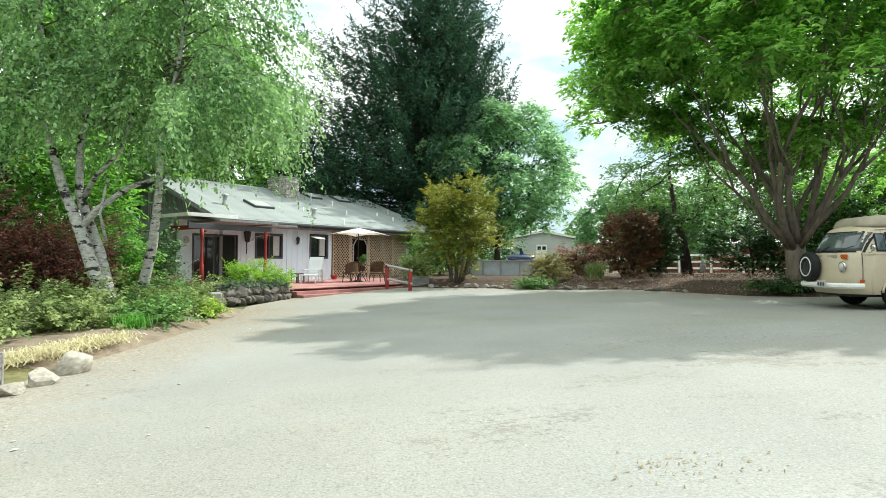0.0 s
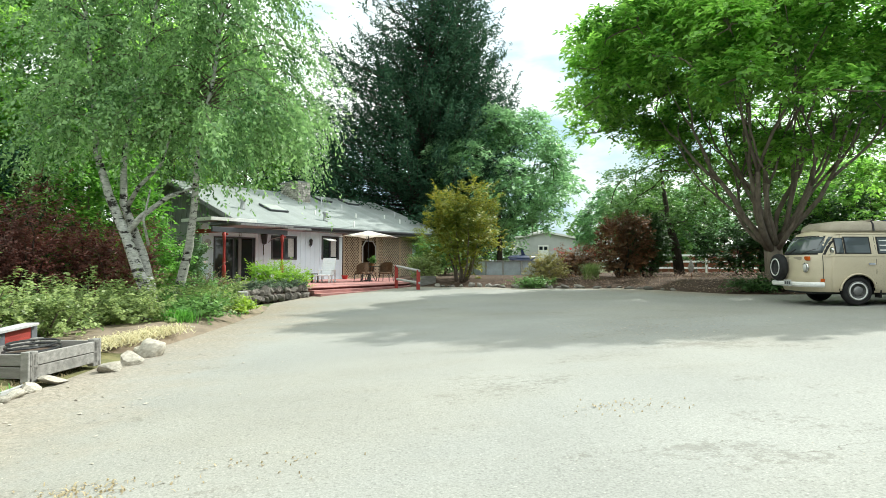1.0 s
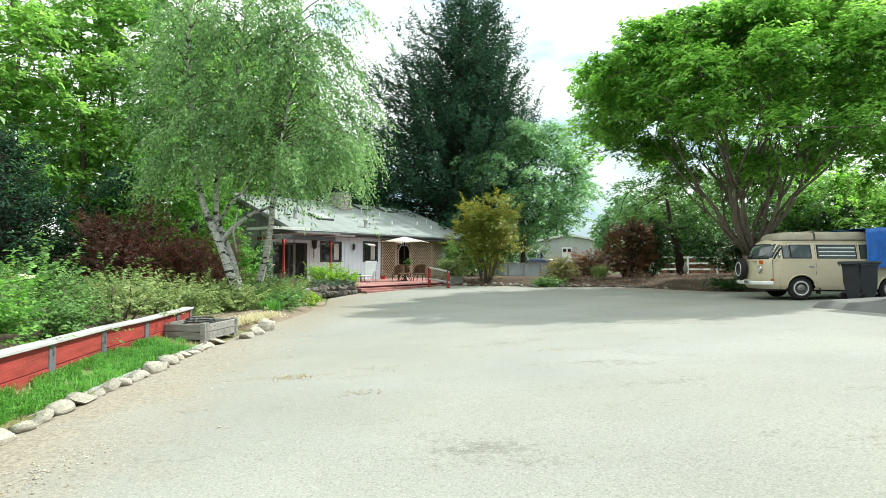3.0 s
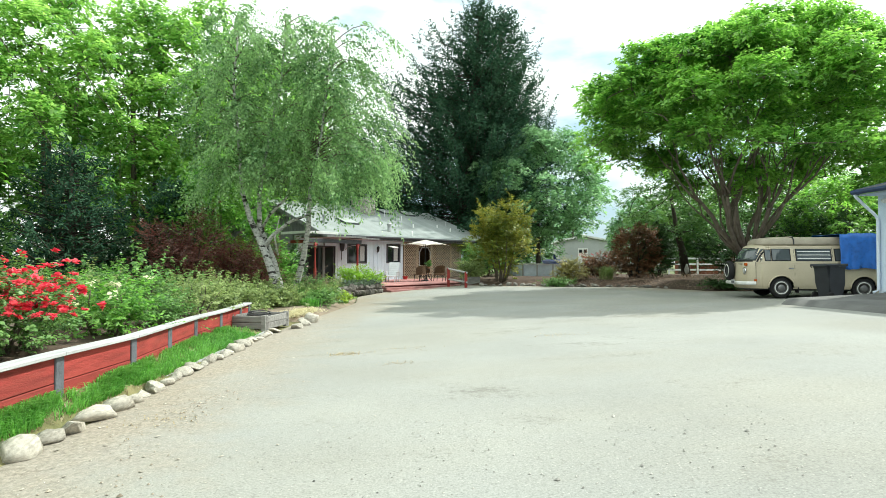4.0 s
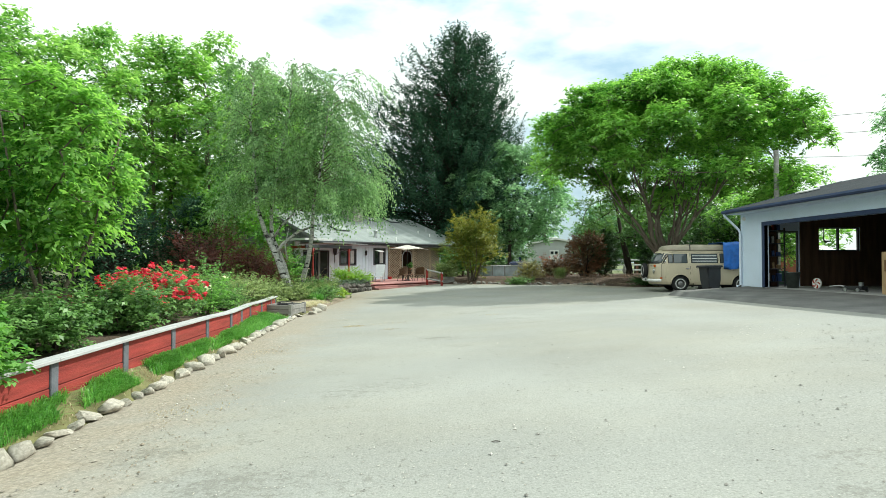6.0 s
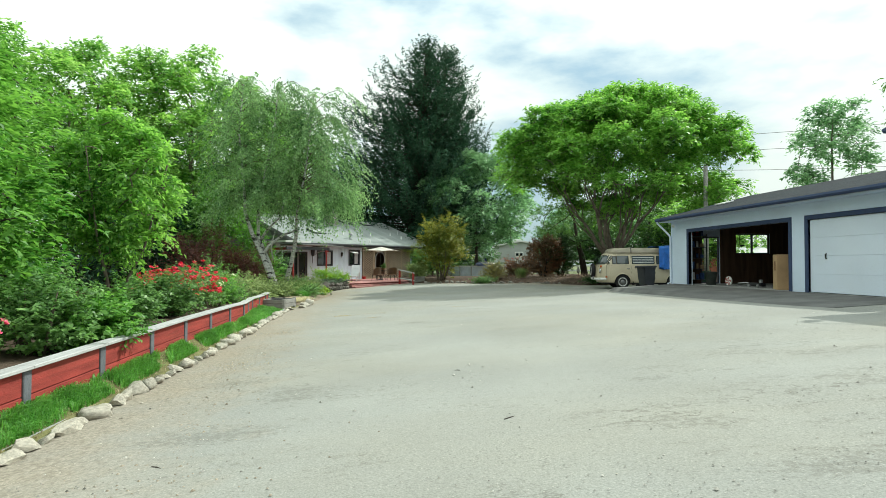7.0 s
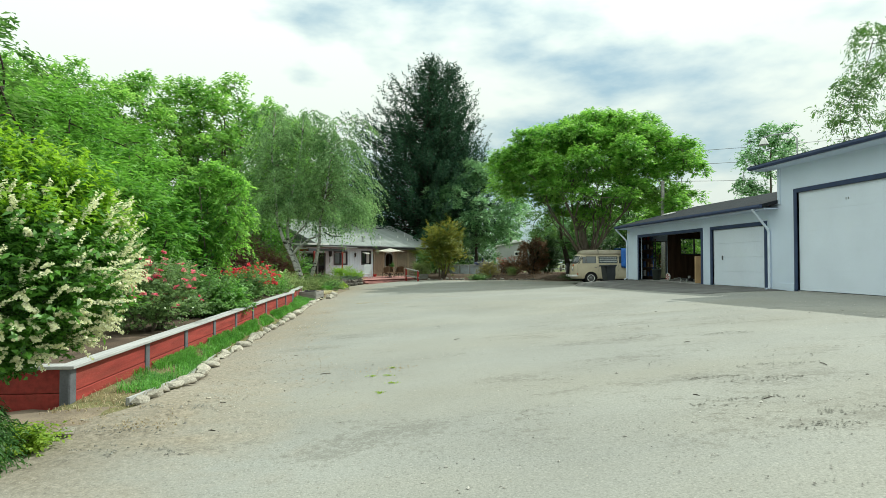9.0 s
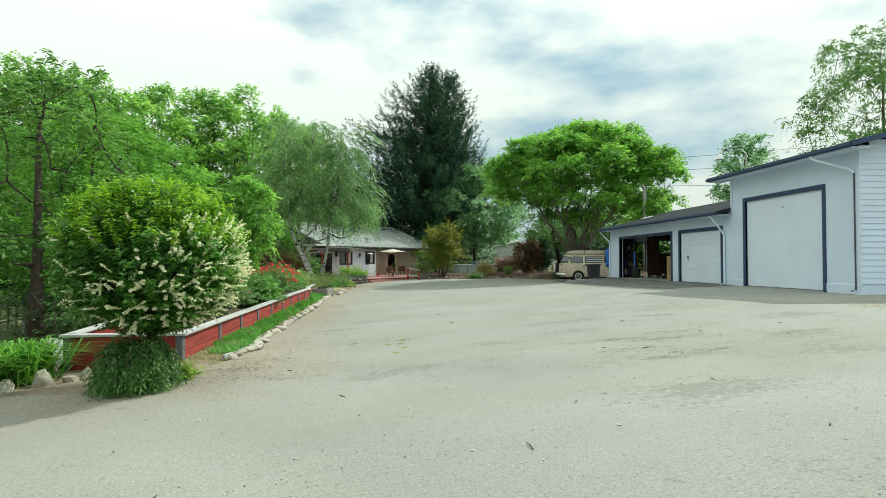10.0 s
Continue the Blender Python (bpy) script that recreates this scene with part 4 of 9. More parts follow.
part("drain_pipe", tubed([(-0.055, -17.85, 3.3), (-0.055, -17.85, 0.1), (-0.2, -17.87, 0.05)], 0.022, 8), DARK_TRIM, garage, "thin dark drain pipe")
part("flat_skylight", boxed((0, 0, 0), (0.5, 0.6, 0.05), 0.01), WHITE_PAINT, garage, "small white roof skylight").matrix_basis = pose(1.35, -1.7, 3.265, 0, -14.1, 0)
part("floodlight", lathe([(0.02, 0), (0.05, 0.02), (0.07, 0.08), (0.075, 0.1)], 12, "x"), WHITE_PAINT, garage, "small white wall light").matrix_basis = pose(-0.1, -0.25, 2.45)
wf = part("side_window", wall_y(-0.12, -0.04, 2.85, 4.45, 1.28, 2.16, [(2.9, 3.62, 1.33, 2.11), (3.68, 4.4, 1.33, 2.11)]), DARK_TRIM, garage, "two-light side window")
dfr = part("side_door_frame", wall_y(-0.1, -0.05, 1.3, 2.12, 0.0, 2.02, [(1.36, 2.06, 0.06, 1.96)]), DARK_TRIM, garage)
# lamp on a gooseneck over the tall roof
lamp = thing("yard_lamp", "white yard lamp on a curved arm above the garage roof", "lamp", (-0.2, -11.6, 4.07))
part("arm", tubed([(0.5, -0.9, 0.05), (0.5, -0.9, 0.75), (0.42, -0.75, 0.95), (0.1, -0.2, 0.98), (0, 0, 0.92)], 0.02, 8), STEEL, lamp, "galvanised curved arm")
part("shade", lathe([(0.05, 0.92), (0.09, 0.86), (0.15, 0.72), (0.16, 0.70), (0.12, 0.70)], 16), WHITE_PAINT, lamp, "white enamel shade", True)
# apron before the doors
bm = sheet([-3.0 + 0.25 * i for i in range(13)], [-12.4 + 0.5 * i for i in range(25)], lambda x, y: max(ground_z(x, y) + 0.015, -0.005 + x * 0.055) if x > -2.95 else ground_z(x, y) - 0.03)
solo("apron", bm, mat("oil_stained_concrete", (0.145, 0.143, 0.137), 0.85, 0, 0.2, 1.4, 0.4, 40, stain=0.8, stain_color=(0.09, 0.088, 0.084)), "cracked grey concrete apron before the garage doors", "apron", "structure", smooth=True)

# things in the open bay
CARD = mat("brown_cardboard", (0.50, 0.34, 0.19), 0.85, 0, 0.1, 2, 0.1, 60)
b = thing("cardboard_box", "tall brown cardboard box standing inside the garage door", "box", (0.62, -6.2, 0.0), -25)
part("carton", boxed((-0.25, -0.3, 0.0), (0.25, 0.3, 1.14), 0.012), CARD, b)
part("print", boxed((-0.256, -0.12, 0.62), (-0.252, 0.06, 0.92)), mat("brown_print", (0.2, 0.11, 0.05), 0.8), b, "brown printed panel")
shelf = thing("shelf_unit", "dark steel shelf unit crowded with small garage goods", "shelf", (0.75, -0.42, 0.0))
for sx in (-0.5, 0.5):
    for sy in (-0.2, 0.2):
        part("upright", boxed((sx - 0.02, sy - 0.02, 0), (sx + 0.02, sy + 0.02, 2.1)), DARK_TRIM, shelf)
for k in range(5):
    part("shelf", boxed((-0.52, -0.22, 0.15 + k * 0.46), (0.52, 0.22, 0.18 + k * 0.46)), DARK_TRIM, shelf)
rs = random.Random(4)
GOODS = [mat("goods_" + n, c, 0.5) for n, c in (("white", (0.6, 0.6, 0.58)), ("red", (0.35, 0.04, 0.03)), ("blue", (0.05, 0.1, 0.25)), ("tan", (0.35, 0.25, 0.14)), ("black", (0.02, 0.02, 0.02)))]
for k in range(5):
    for j in range(5):
        w, hh = rs.uniform(0.08, 0.16), rs.uniform(0.1, 0.32)
        x = 0.75 - 0.42 + j * 0.2
        can = thing("can" if j % 2 else "carton", "small " + ("round tin" if j % 2 else "box") + " on the garage shelf", "can" if j % 2 else "box", (x, -0.45, 0.181 + k * 0.46))
        part("body", lathe([(w * 0.45, 0), (w * 0.5, 0.01), (w * 0.5, hh * 0.95), (w * 0.4, hh)], 12) if j % 2 else boxed((-w / 2, -w / 2, 0), (w / 2, w / 2, hh), 0.005), rs.choice(GOODS), can)
wheel = thing("toy_wheel", "red and white spiral toy wheel leaning in the garage", "toy", (0.75, -2.98, 0.02), 6)
part("disc", lathe([(0.03, -0.02), (0.15, -0.03), (0.17, -0.02), (0.17, 0.02), (0.15, 0.03), (0.03, 0.02)], 20, "x"), WHITE_PAINT, wheel).location = (0, 0, 0.17)
for k in range(5):
    a = k * 1.257
    b = tubed([(-0.032, 0.03 * math.cos(a), 0.17 + 0.03 * math.sin(a)), (-0.034, 0.1 * math.cos(a + 0.3), 0.17 + 0.1 * math.sin(a + 0.3)), (-0.032, 0.15 * math.cos(a + 0.7), 0.17 + 0.15 * math.sin(a + 0.7))], [0.008, 0.022, 0.026], 6)
    part("spoke", b, GOODS[1], wheel, "red spiral stripe")


sbin = thing("storage_bin", "grey-green plastic bin inside the garage door", "bin", (0.72, -1.85, 0.0), 8)
part("tub", lathe([(0.02, 0.0), (0.17, 0.0), (0.22, 0.5), (0.235, 0.5), (0.235, 0.53), (0.205, 0.53), (0.16, 0.04), (0.02, 0.04)], 20), mat("dull_green_plastic", (0.07, 0.085, 0.075), 0.6), sbin, "", True)
tool = thing("floor_jack", "low trolley jack with a pale handle on the garage floor", "tool", (0.95, -4.35, 0.0), 100)
part("chassis", boxed((-0.28, -0.13, 0.05), (0.28, 0.13, 0.16), 0.02), BLACK, tool)
part("saddle", lathe([(0.02, 0.16), (0.06, 0.17), (0.07, 0.27), (0.02, 0.28)], 12), STEEL, tool).location = (-0.18, 0, 0)
part("handle", tubed([(0.2, 0, 0.12), (0.5, 0.02, 0.16), (0.85, 0.03, 0.12)], 0.02, 6), STEEL, tool, "pale steel handle")
for sx in (-0.2, 0.2):
    for sy in (-0.16, 0.16):
        part("wheel", lathe([(0.01, -0.02), (0.055, -0.02), (0.055, 0.02), (0.01, 0.02)], 12, "y"), STEEL, tool).location = (sx, sy, 0.056)


def bicycle(at, turn):
    b = thing("bicycle", "dark bicycle standing in the garage", "bicycle", at, turn)
    for x in (-0.5, 0.5):
        w = bmesh.new()
        ring = [(x + 0.33 * math.cos(a), 0, 0.33 + 0.33 * math.sin(a)) for a in [i * math.pi / 12 for i in range(25)]]
        tube(w, ring, 0.018, 6, False)
        part("wheel", w, RUBBER, b)
    for pa, pb in (((-0.5, 0, 0.33), (-0.15, 0, 0.75)), ((-0.5, 0, 0.33), (0, 0, 0.3)), ((0, 0, 0.3), (-0.15, 0, 0.85)), ((0, 0, 0.3), (0.38, 0, 0.72)), ((-0.15, 0, 0.72), (0.38, 0, 0.78)), ((0.5, 0, 0.33), (0.36, 0, 0.95))):
        part("tube", tubed([pa, pb], 0.017, 6), GOODS[2], b)
    part("saddle", boxed((-0.28, -0.06, 0.84), (-0.03, 0.06, 0.89), 0.02), BLACK, b)
    part("handlebar", tubed([(0.3, -0.26, 0.98), (0.37, 0, 0.96), (0.3, 0.26, 0.98)], 0.013, 6), BLACK, b)


bicycle((1.6, -5.4, 0.0), 76)
bicycle((2.3, -5.9, 0.0), 88)
ov = thing("hanging_tool", "black hooked tool hanging by the side window", "tool", (3.0, -0.24, 1.62))
part("rod", tubed([(0, 0, 0.5), (0, 0, 0.05), (0.06, 0, 0.0), (0.22, 0, 0.03)], [0.015, 0.02, 0.05, 0.02], 6), BLACK, ov)
gb = thing("waste_bin", "dark green tub standing in the side doorway", "bin", (1.7, 0.4, ground_z(1.7, 0.4) - 0.02))
part("tub", lathe([(0.24, 0), (0.3, 0.7), (0.31, 0.72), (0.27, 0.72), (0.22, 0.05)], 18), mat("green_plastic", (0.04, 0.09, 0.05), 0.5), gb)


# ---- camper van ----
VAN_SECTION = [(0.30, 0.80, 0.05, 0.06), (0.40, 0.835, 0.0, 0.0), (0.62, 0.858, -0.03, -0.02), (0.86, 0.862, -0.02, -0.03), (1.06, 0.855, 0.02, -0.02), (1.16, 0.845, 0.06, 0.0), (1.40, 0.79, 0.16, 0.05), (1.60, 0.735, 0.27, 0.11), (1.70, 0.68, 0.34, 0.17), (1.735, 0.60, 0.46, 0.28)]
VAN_FRONT, VAN_REAR, VAN_P = 1.08, -3.36, 5.5


def van_row(z):
    for a, b in zip(VAN_SECTION, VAN_SECTION[1:]):
        if z <= b[0]:
            t = max(0.0, (z - a[0]) / (b[0] - a[0]))
            return [p + (q - p) * t for p, q in zip(a, b)]
    return list(VAN_SECTION[-1])


def van_ring(z):
    _, half, f, r = van_row(z)
    x1, x0 = VAN_FRONT - f, VAN_REAR + r
    return (x0 + x1) / 2, (x1 - x0) / 2, half


def van_front(y, z, e=0.0):
    c, a, b = van_ring(z)
    return Vector((c + a * (1 - min(1, abs(y / b)) ** VAN_P) ** (1 / VAN_P) + e - 0.10 * (y / b) ** 2, y, z))


def van_side(x, z, e=0.0):
    c, a, b = van_ring(z)
    y = b * (1 - min(0.999, abs((x - c) / a)) ** VAN_P) ** (1 / VAN_P)
    return Vector((x, y + e, z))


def van_panel(f, us, vs, e):
    """A thin curved panel that follows the body; f is van_front or van_side."""
    bm = bmesh.new()
    g = [[bm.verts.new(f(u, v, e)) for u in us(v)] for v in vs]
    for a, b in zip(g, g[1:]):
        for i in range(len(a) - 1):
            bm.faces.new((a[i], a[i + 1], b[i + 1], b[i]))
    bmesh.ops.recalc_face_normals(bm, faces=bm.faces)
    bmesh.ops.solidify(bm, geom=bm.faces[:], thickness=0.008)
    return bm


def spread(a, b, n):
    return [a + (b - a) * i / n for i in range(n + 1)]


HUB_GREY = mat("dull_hub_metal", (0.22, 0.22, 0.22), 0.45, 0.6, 0.1, 8, 0.05, 60)
RIM_GREY = mat("grey_steel_rim", (0.16, 0.16, 0.155), 0.5, 0.3, 0.1, 8, 0.05, 60)
van = thing("camper_van", "old cream camper van with tan pop-up roof and front spare wheel", "van", (-0.84, 3.60, -0.355), 170)
bm = bmesh.new()
fs = spread(-0.93, 0.93, 22)
edge = (1 - 0.93 ** VAN_P) ** (1 / VAN_P)
gs = spread(edge, -edge, 96)
unit = [((1 - abs(f) ** VAN_P) ** (1 / VAN_P), f) for f in fs] + [(g, (1 - abs(g) ** VAN_P) ** (1 / VAN_P)) for g in gs[1:-1]] + [(-(1 - abs(f) ** VAN_P) ** (1 / VAN_P), f) for f in fs[::-1]] + [(g, -(1 - abs(g) ** VAN_P) ** (1 / VAN_P)) for g in gs[::-1][1:-1]]
levels = spread(0.30, 0.86, 14) + spread(0.92, 1.735, 12)
rings = []
for z in levels:
    c, a, b = van_ring(z)
    rings.append([bm.verts.new((c + a * g - (0.10 * f * f if g > 0 and abs(f) < 0.94 else (0.0865 if g > 0.5 else 0) * max(0, (g - 0.5) / 0.5)), b * f, z)) for g, f in unit])
for ra, rb in zip(rings, rings[1:]):
    for i in range(len(unit)):
        j = (i + 1) % len(unit)
        cx, cz, cy = (ra[i].co.x + ra[j].co.x) / 2, (ra[i].co.z + rb[i].co.z) / 2, abs(ra[i].co.y)
        if cy > 0.5 and any(math.hypot(cx - w, cz - 0.34) < 0.375 for w in (0.0, -2.4)) and cz < 0.72:
            continue
        bm.faces.new((ra[i], ra[j], rb[j], rb[i]))
bm.faces.new(rings[-1])
bmesh.ops.recalc_face_normals(bm, faces=bm.faces)
part("body", bm, BEIGE, van, "", True)
part("floor_pan", boxed((VAN_REAR + 0.2, -0.6, 0.24), (VAN_FRONT - 0.2, 0.6, 0.4), 0.05), BLACK, van)
for wx in (0.0, -2.4):
    part("wheel_well", boxed((wx - 0.42, -0.72, 0.36), (wx + 0.42, 0.72, 0.80), 0.1), BLACK, van)
    for sy in (1, -1):
        arch = bmesh.new()
        tube(arch, [(wx + 0.385 * math.cos(a), sy * (0.842 + 0.02 * math.sin(a)), 0.34 + 0.385 * math.sin(a)) for a in spread(0.0, math.pi, 16)], 0.022, 6)
        part("arch_lip", arch, BEIGE, van, "", True)
        w = part("wheel", lathe([(0.10, -0.09), (0.27, -0.09), (0.315, -0.075), (0.33, -0.03), (0.33, 0.03), (0.315, 0.075), (0.27, 0.09), (0.24, 0.085), (0.10, 0.05)], 28, "y"), RUBBER, van, "black tyre on a silver rim", True)
        w.location = (wx, sy * 0.74, 0.33)
        rim = part("rim", lathe([(0.03, 0.06), (0.12, 0.075), (0.16, 0.07), (0.175, 0.092), (0.20, 0.095), (0.235, 0.088)], 24, "y"), RIM_GREY, w, "grey steel rim", True)
        ring = part("trim_ring", lathe([(0.172, 0.093), (0.178, 0.102), (0.198, 0.103), (0.206, 0.094)], 24, "y", True), WHITE_PAINT, w, "worn white trim ring", True)
        hub = part("hubcap", lathe([(0.115, 0.07), (0.11, 0.095), (0.08, 0.115), (0.02, 0.12)], 20, "y"), HUB_GREY, w, "dull steel hubcap", True)
        if sy < 0:
            rim.rotation_euler = ring.rotation_euler = hub.rotation_euler = (0, 0, math.pi)
SEAL = RUBBER
zs_ = spread(1.20, 1.585, 5)
part("windscreen_seal", van_panel(van_front, lambda z: spread(-0.745 + (z - 1.2) * 0.14, 0.745 - (z - 1.2) * 0.14, 16), spread(1.165, 1.61, 5), 0.006), SEAL, van)
part("windscreen", van_panel(van_front, lambda z: spread(-0.722 + (z - 1.2) * 0.14, 0.722 - (z - 1.2) * 0.14, 16), zs_, 0.016), VANGLASS, van, "curved windscreen", True)
for y in (-0.3, 0.25):
    part("wiper", tubed([van_front(y, 1.17, 0.03), van_front(y + 0.22, 1.22, 0.035), van_front(y + 0.38, 1.30, 0.03)], 0.009, 5), BLACK, van)
for sy in (1, -1):
    flip = Matrix.Scale(sy, 4, Vector((0, 1, 0)))

    def side(name, x0, x1, z0, z1, e, m, label="", skew=0.0):
        b = van_panel(van_side, lambda z: spread(x0 + skew * (z - z0), x1, 10), spread(z0, z1, 4), e)
        b.transform(flip)
        if sy < 0:
            bmesh.ops.reverse_faces(b, faces=b.faces)
        return part(name, b, m, van, label)

    for x0, x1, sk in ((0.36, 0.70, -0.55), (-0.26, 0.25, 0.0), (-1.46, -0.46, 0.0), (-2.62, -1.60, 0.0)):
        if sk:
            side("window_seal", 0.29, 0.48, 1.185, 1.56, 0.005, SEAL)
            side("vent_window", 0.31, 0.455, 1.21, 1.54, 0.013, VANGLASS, "small front quarter window")
        else:
            side("window_seal", x0 - 0.03, x1 + 0.03, 1.185, 1.585, 0.005, SEAL)
            side("side_window", x0, x1, 1.21, 1.56, 0.013, VANGLASS, "dark side window")
    for k in range(3):
        side("louvre", -1.44, -0.48, 1.26 + k * 0.11, 1.285 + k * 0.11, 0.03, WHITE_PAINT, "pale louvre slat")
    side("belt_moulding", VAN_REAR + 0.4, VAN_FRONT - 0.35, 1.125, 1.14, 0.008, BEIGE)
    side("drip_rail", VAN_REAR + 0.5, VAN_FRONT - 0.65, 1.645, 1.665, 0.02, BEIGE)
    for x in (0.74, -0.39, -1.52):
        side("door_gap", x - 0.006, x + 0.006, 0.5, 1.6 if x < 0.5 else 1.15, 0.002, BLACK)
    side("marker_lamp", 0.72, 0.80, 0.53, 0.60, 0.02, AMBER, "amber side marker")
    side("door_handle", -0.34, -0.20, 0.94, 0.975, 0.035, CHROME, "chrome door handle")
    part("mirror", lathe([(0.02, 0), (0.07, 0.01), (0.075, 0.03), (0.03, 0.045)], 14, "x"), CHROME, van, "round door mirror", True).location = (0.62, sy * 0.95, 1.26)
    part("mirror_arm", tubed([(0.66, sy * 0.83, 1.15), (0.66, sy * 0.93, 1.17), (0.64, sy * 0.95, 1.25)], 0.010, 6), CHROME, van)
    hp = van_front(0.56 * sy, 0.86)
    part("headlight_ring", lathe([(0.06, 0.0), (0.118, 0.0), (0.122, 0.025), (0.10, 0.045), (0.09, 0.03)], 24, "x"), CHROME, van, "chrome headlight ring", True).location = (hp.x - 0.02, hp.y, hp.z)
    part("headlight", lathe([(0.09, 0.0), (0.08, 0.035), (0.04, 0.05), (0.005, 0.055)], 20, "x"), glass_mat("lamp_glass", (0.5, 0.5, 0.48), 0.1), van, "round glass headlight", True).location = (hp.x - 0.01, hp.y, hp.z)
    tp = van_front(0.56 * sy, 1.075)
    part("turn_signal", boxed((-0.03, -0.085, -0.05), (0.03, 0.085, 0.05), 0.012), AMBER, van, "amber turn signal").location = (tp.x + 0.005, tp.y, tp.z)
    part("vent_grille", boxed((-0.02, -0.16, -0.035), (0.008, 0.16, 0.035), 0.006), POPTOP, van).location = van_front(0.26 * sy, 1.08)
    part("mud_flap", boxed((-0.52, sy * 0.62, 0.18), (-0.49, sy * 0.82, 0.46)), RUBBER, van)
side_port = part("filler_cap", lathe([(0.05, 0), (0.05, 0.02), (0.02, 0.025)], 14, "y"), WHITE_PAINT, van, "white round service port", True)
side_port.location = van_side(-1.32, 0.97)
bmp = bmesh.new()
tube(bmp, [(0.78, -0.87, 0.47), (1.05, -0.84, 0.47), (1.19, -0.55, 0.47), (1.215, 0, 0.47), (1.19, 0.55, 0.47), (1.05, 0.84, 0.47), (0.78, 0.87, 0.47)], 0.062, 8)
part("bumper", bmp, WHITE_PAINT, van, "white painted bumper")
part("number_plate", boxed((1.27, 0.12, 0.42), (1.285, 0.43, 0.57), 0.004), mat("plate_grey", (0.5, 0.5, 0.5), 0.5), van, "plain pale plate")
for k in range(3):
    part("plate_bar", boxed((1.285, 0.16 + k * 0.09, 0.46), (1.289, 0.22 + k * 0.09, 0.53)), DARK_TRIM, van)
sp = part("spare_wheel", lathe([(0.10, -0.09), (0.27, -0.09), (0.315, -0.07), (0.335, -0.03), (0.335, 0.03), (0.315, 0.07), (0.27, 0.09), (0.10, 0.04)], 28, "x"), RUBBER, van, "spare wheel hung on the front", True)
sp.location = (1.20, -0.30, 0.86)
part("spare_rim", lathe([(0.03, 0.03), (0.12, 0.05), (0.16, 0.03), (0.175, 0.04), (0.19, 0.085), (0.235, 0.09), (0.235, 0.06)], 24, "x"), BLACK, sp, "dark steel rim", True)
part("trim_ring", lathe([(0.19, 0.088), (0.195, 0.1), (0.213, 0.101), (0.22, 0.09)], 24, "x", True), WHITE_PAINT, sp, "white trim ring", True)
part("spare_core", lathe([(0.02, 0.05), (0.10, 0.065), (0.17, 0.05)], 20, "x"), BLACK, sp)
# pop-up roof
top = bmesh.new()
rings = []
for z, k, f in ((1.70, 1.0, 0.0), (1.76, 1.0, 0.0), (1.86, 0.97, 0.05), (1.93, 0.92, 0.16), (1.96, 0.80, 0.38)):
    c, a, b = -1.28, 1.90, 0.70
    rings.append([top.verts.new((c + (a * g if g < 0 else (a - f) * g), b * k * fy, z)) for g, fy in unit])
for ra, rb in zip(rings, rings[1:]):
    for i in range(len(unit)):
        j = (i + 1) % len(unit)
        top.faces.new((ra[i], ra[j], rb[j], rb[i]))
top.faces.new(rings[-1])
top.faces.new(rings[0][::-1])
bmesh.ops.recalc_face_normals(top, faces=top.faces)
part("pop_top", top, POPTOP, van, "faded tan fibreglass pop-up roof", True)
part("roof_strap", tubed([(-0.42, 0.72, 1.72), (-0.42, 0.69, 1.88), (-0.42, 0.60, 1.965), (-0.42, -0.60, 1.965), (-0.42, -0.72, 1.72)], 0.02, 6), BLACK, van)
part("roof_lip", boxed((-0.40, -0.66, 1.955), (-0.34, 0.66, 1.985), 0.01), POPTOP, van)
# blue cover over the tail
tarp = bmesh.new()
bmesh.ops.create_grid(tarp, x_segments=34, y_segments=34, size=1.0)
for v in tarp.verts:
    u, w = v.co.x, v.co.y
    x = -1.66 - 1.81 * (u + 1) / 2
    y = 0.93 * max(-1, min(1, w * 1.9))
    drop = max(0.0, abs(w) - 0.52) / 0.48
    z = 2.05 - 1.10 * drop - (1.1 * max(0, (u - 0.75)) if u > 0.75 else 0) + 0.05 * noise.noise(Vector((u * 2.5, w * 3.5, 2))) + 0.025 * noise.noise(Vector((u * 7, w * 7, 5)))
    v.co = Vector((x + 0.06 * noise.noise(Vector((u * 3, w * 4, 9))), y + math.copysign(0.10, w) * drop * (0.6 + noise.noise(Vector((u * 5, w * 2, 3)))), z))
bmesh.ops.solidify(tarp, geom=tarp.faces[:], thickness=0.006)
tp = solo("tarpaulin", tarp, BLUE_TARP, "crumpled blue tarpaulin draped over the camper van's tail", "tarpaulin", smooth=True)
tp.matrix_basis = pose(-0.84, 3.60, -0.355, 0, 0, 170)

# wheeled bin beside the van
bn = thing("wheeled_bin", "charcoal plastic wheeled bin with a closed lid on the drive", "bin", (-0.62, 1.05, ground_z(-0.62, 1.05)), 192)
tub = bmesh.new()
ra = [(-0.30, -0.26), (0.30, -0.26), (0.30, 0.26), (-0.30, 0.26)]
lv = [[tub.verts.new((x * k + o, y * k, z)) for x, y in ra] for z, k, o in ((0.06, 0.80, -0.02), (0.5, 0.92, 0.0), (0.88, 1.03, 0.02), (0.94, 1.10, 0.02), (0.97, 1.10, 0.02))]
for a, b in zip(lv, lv[1:]):
    for i in range(4):
        tub.faces.new((a[i], a[(i + 1) % 4], b[(i + 1) % 4], b[i]))
tub.faces.new(lv[0][::-1])
tub.faces.new(lv[-1])
bmesh.ops.bevel(tub, geom=[e for e in tub.edges if abs(e.verts[0].co.z - e.verts[1].co.z) > 0.02], offset=0.05, segments=2, affect="EDGES")
part("tub", tub, BIN_GREY, bn)
lid = boxed((-0.33, -0.31, 0.972), (0.40, 0.31, 1.03), 0.02)
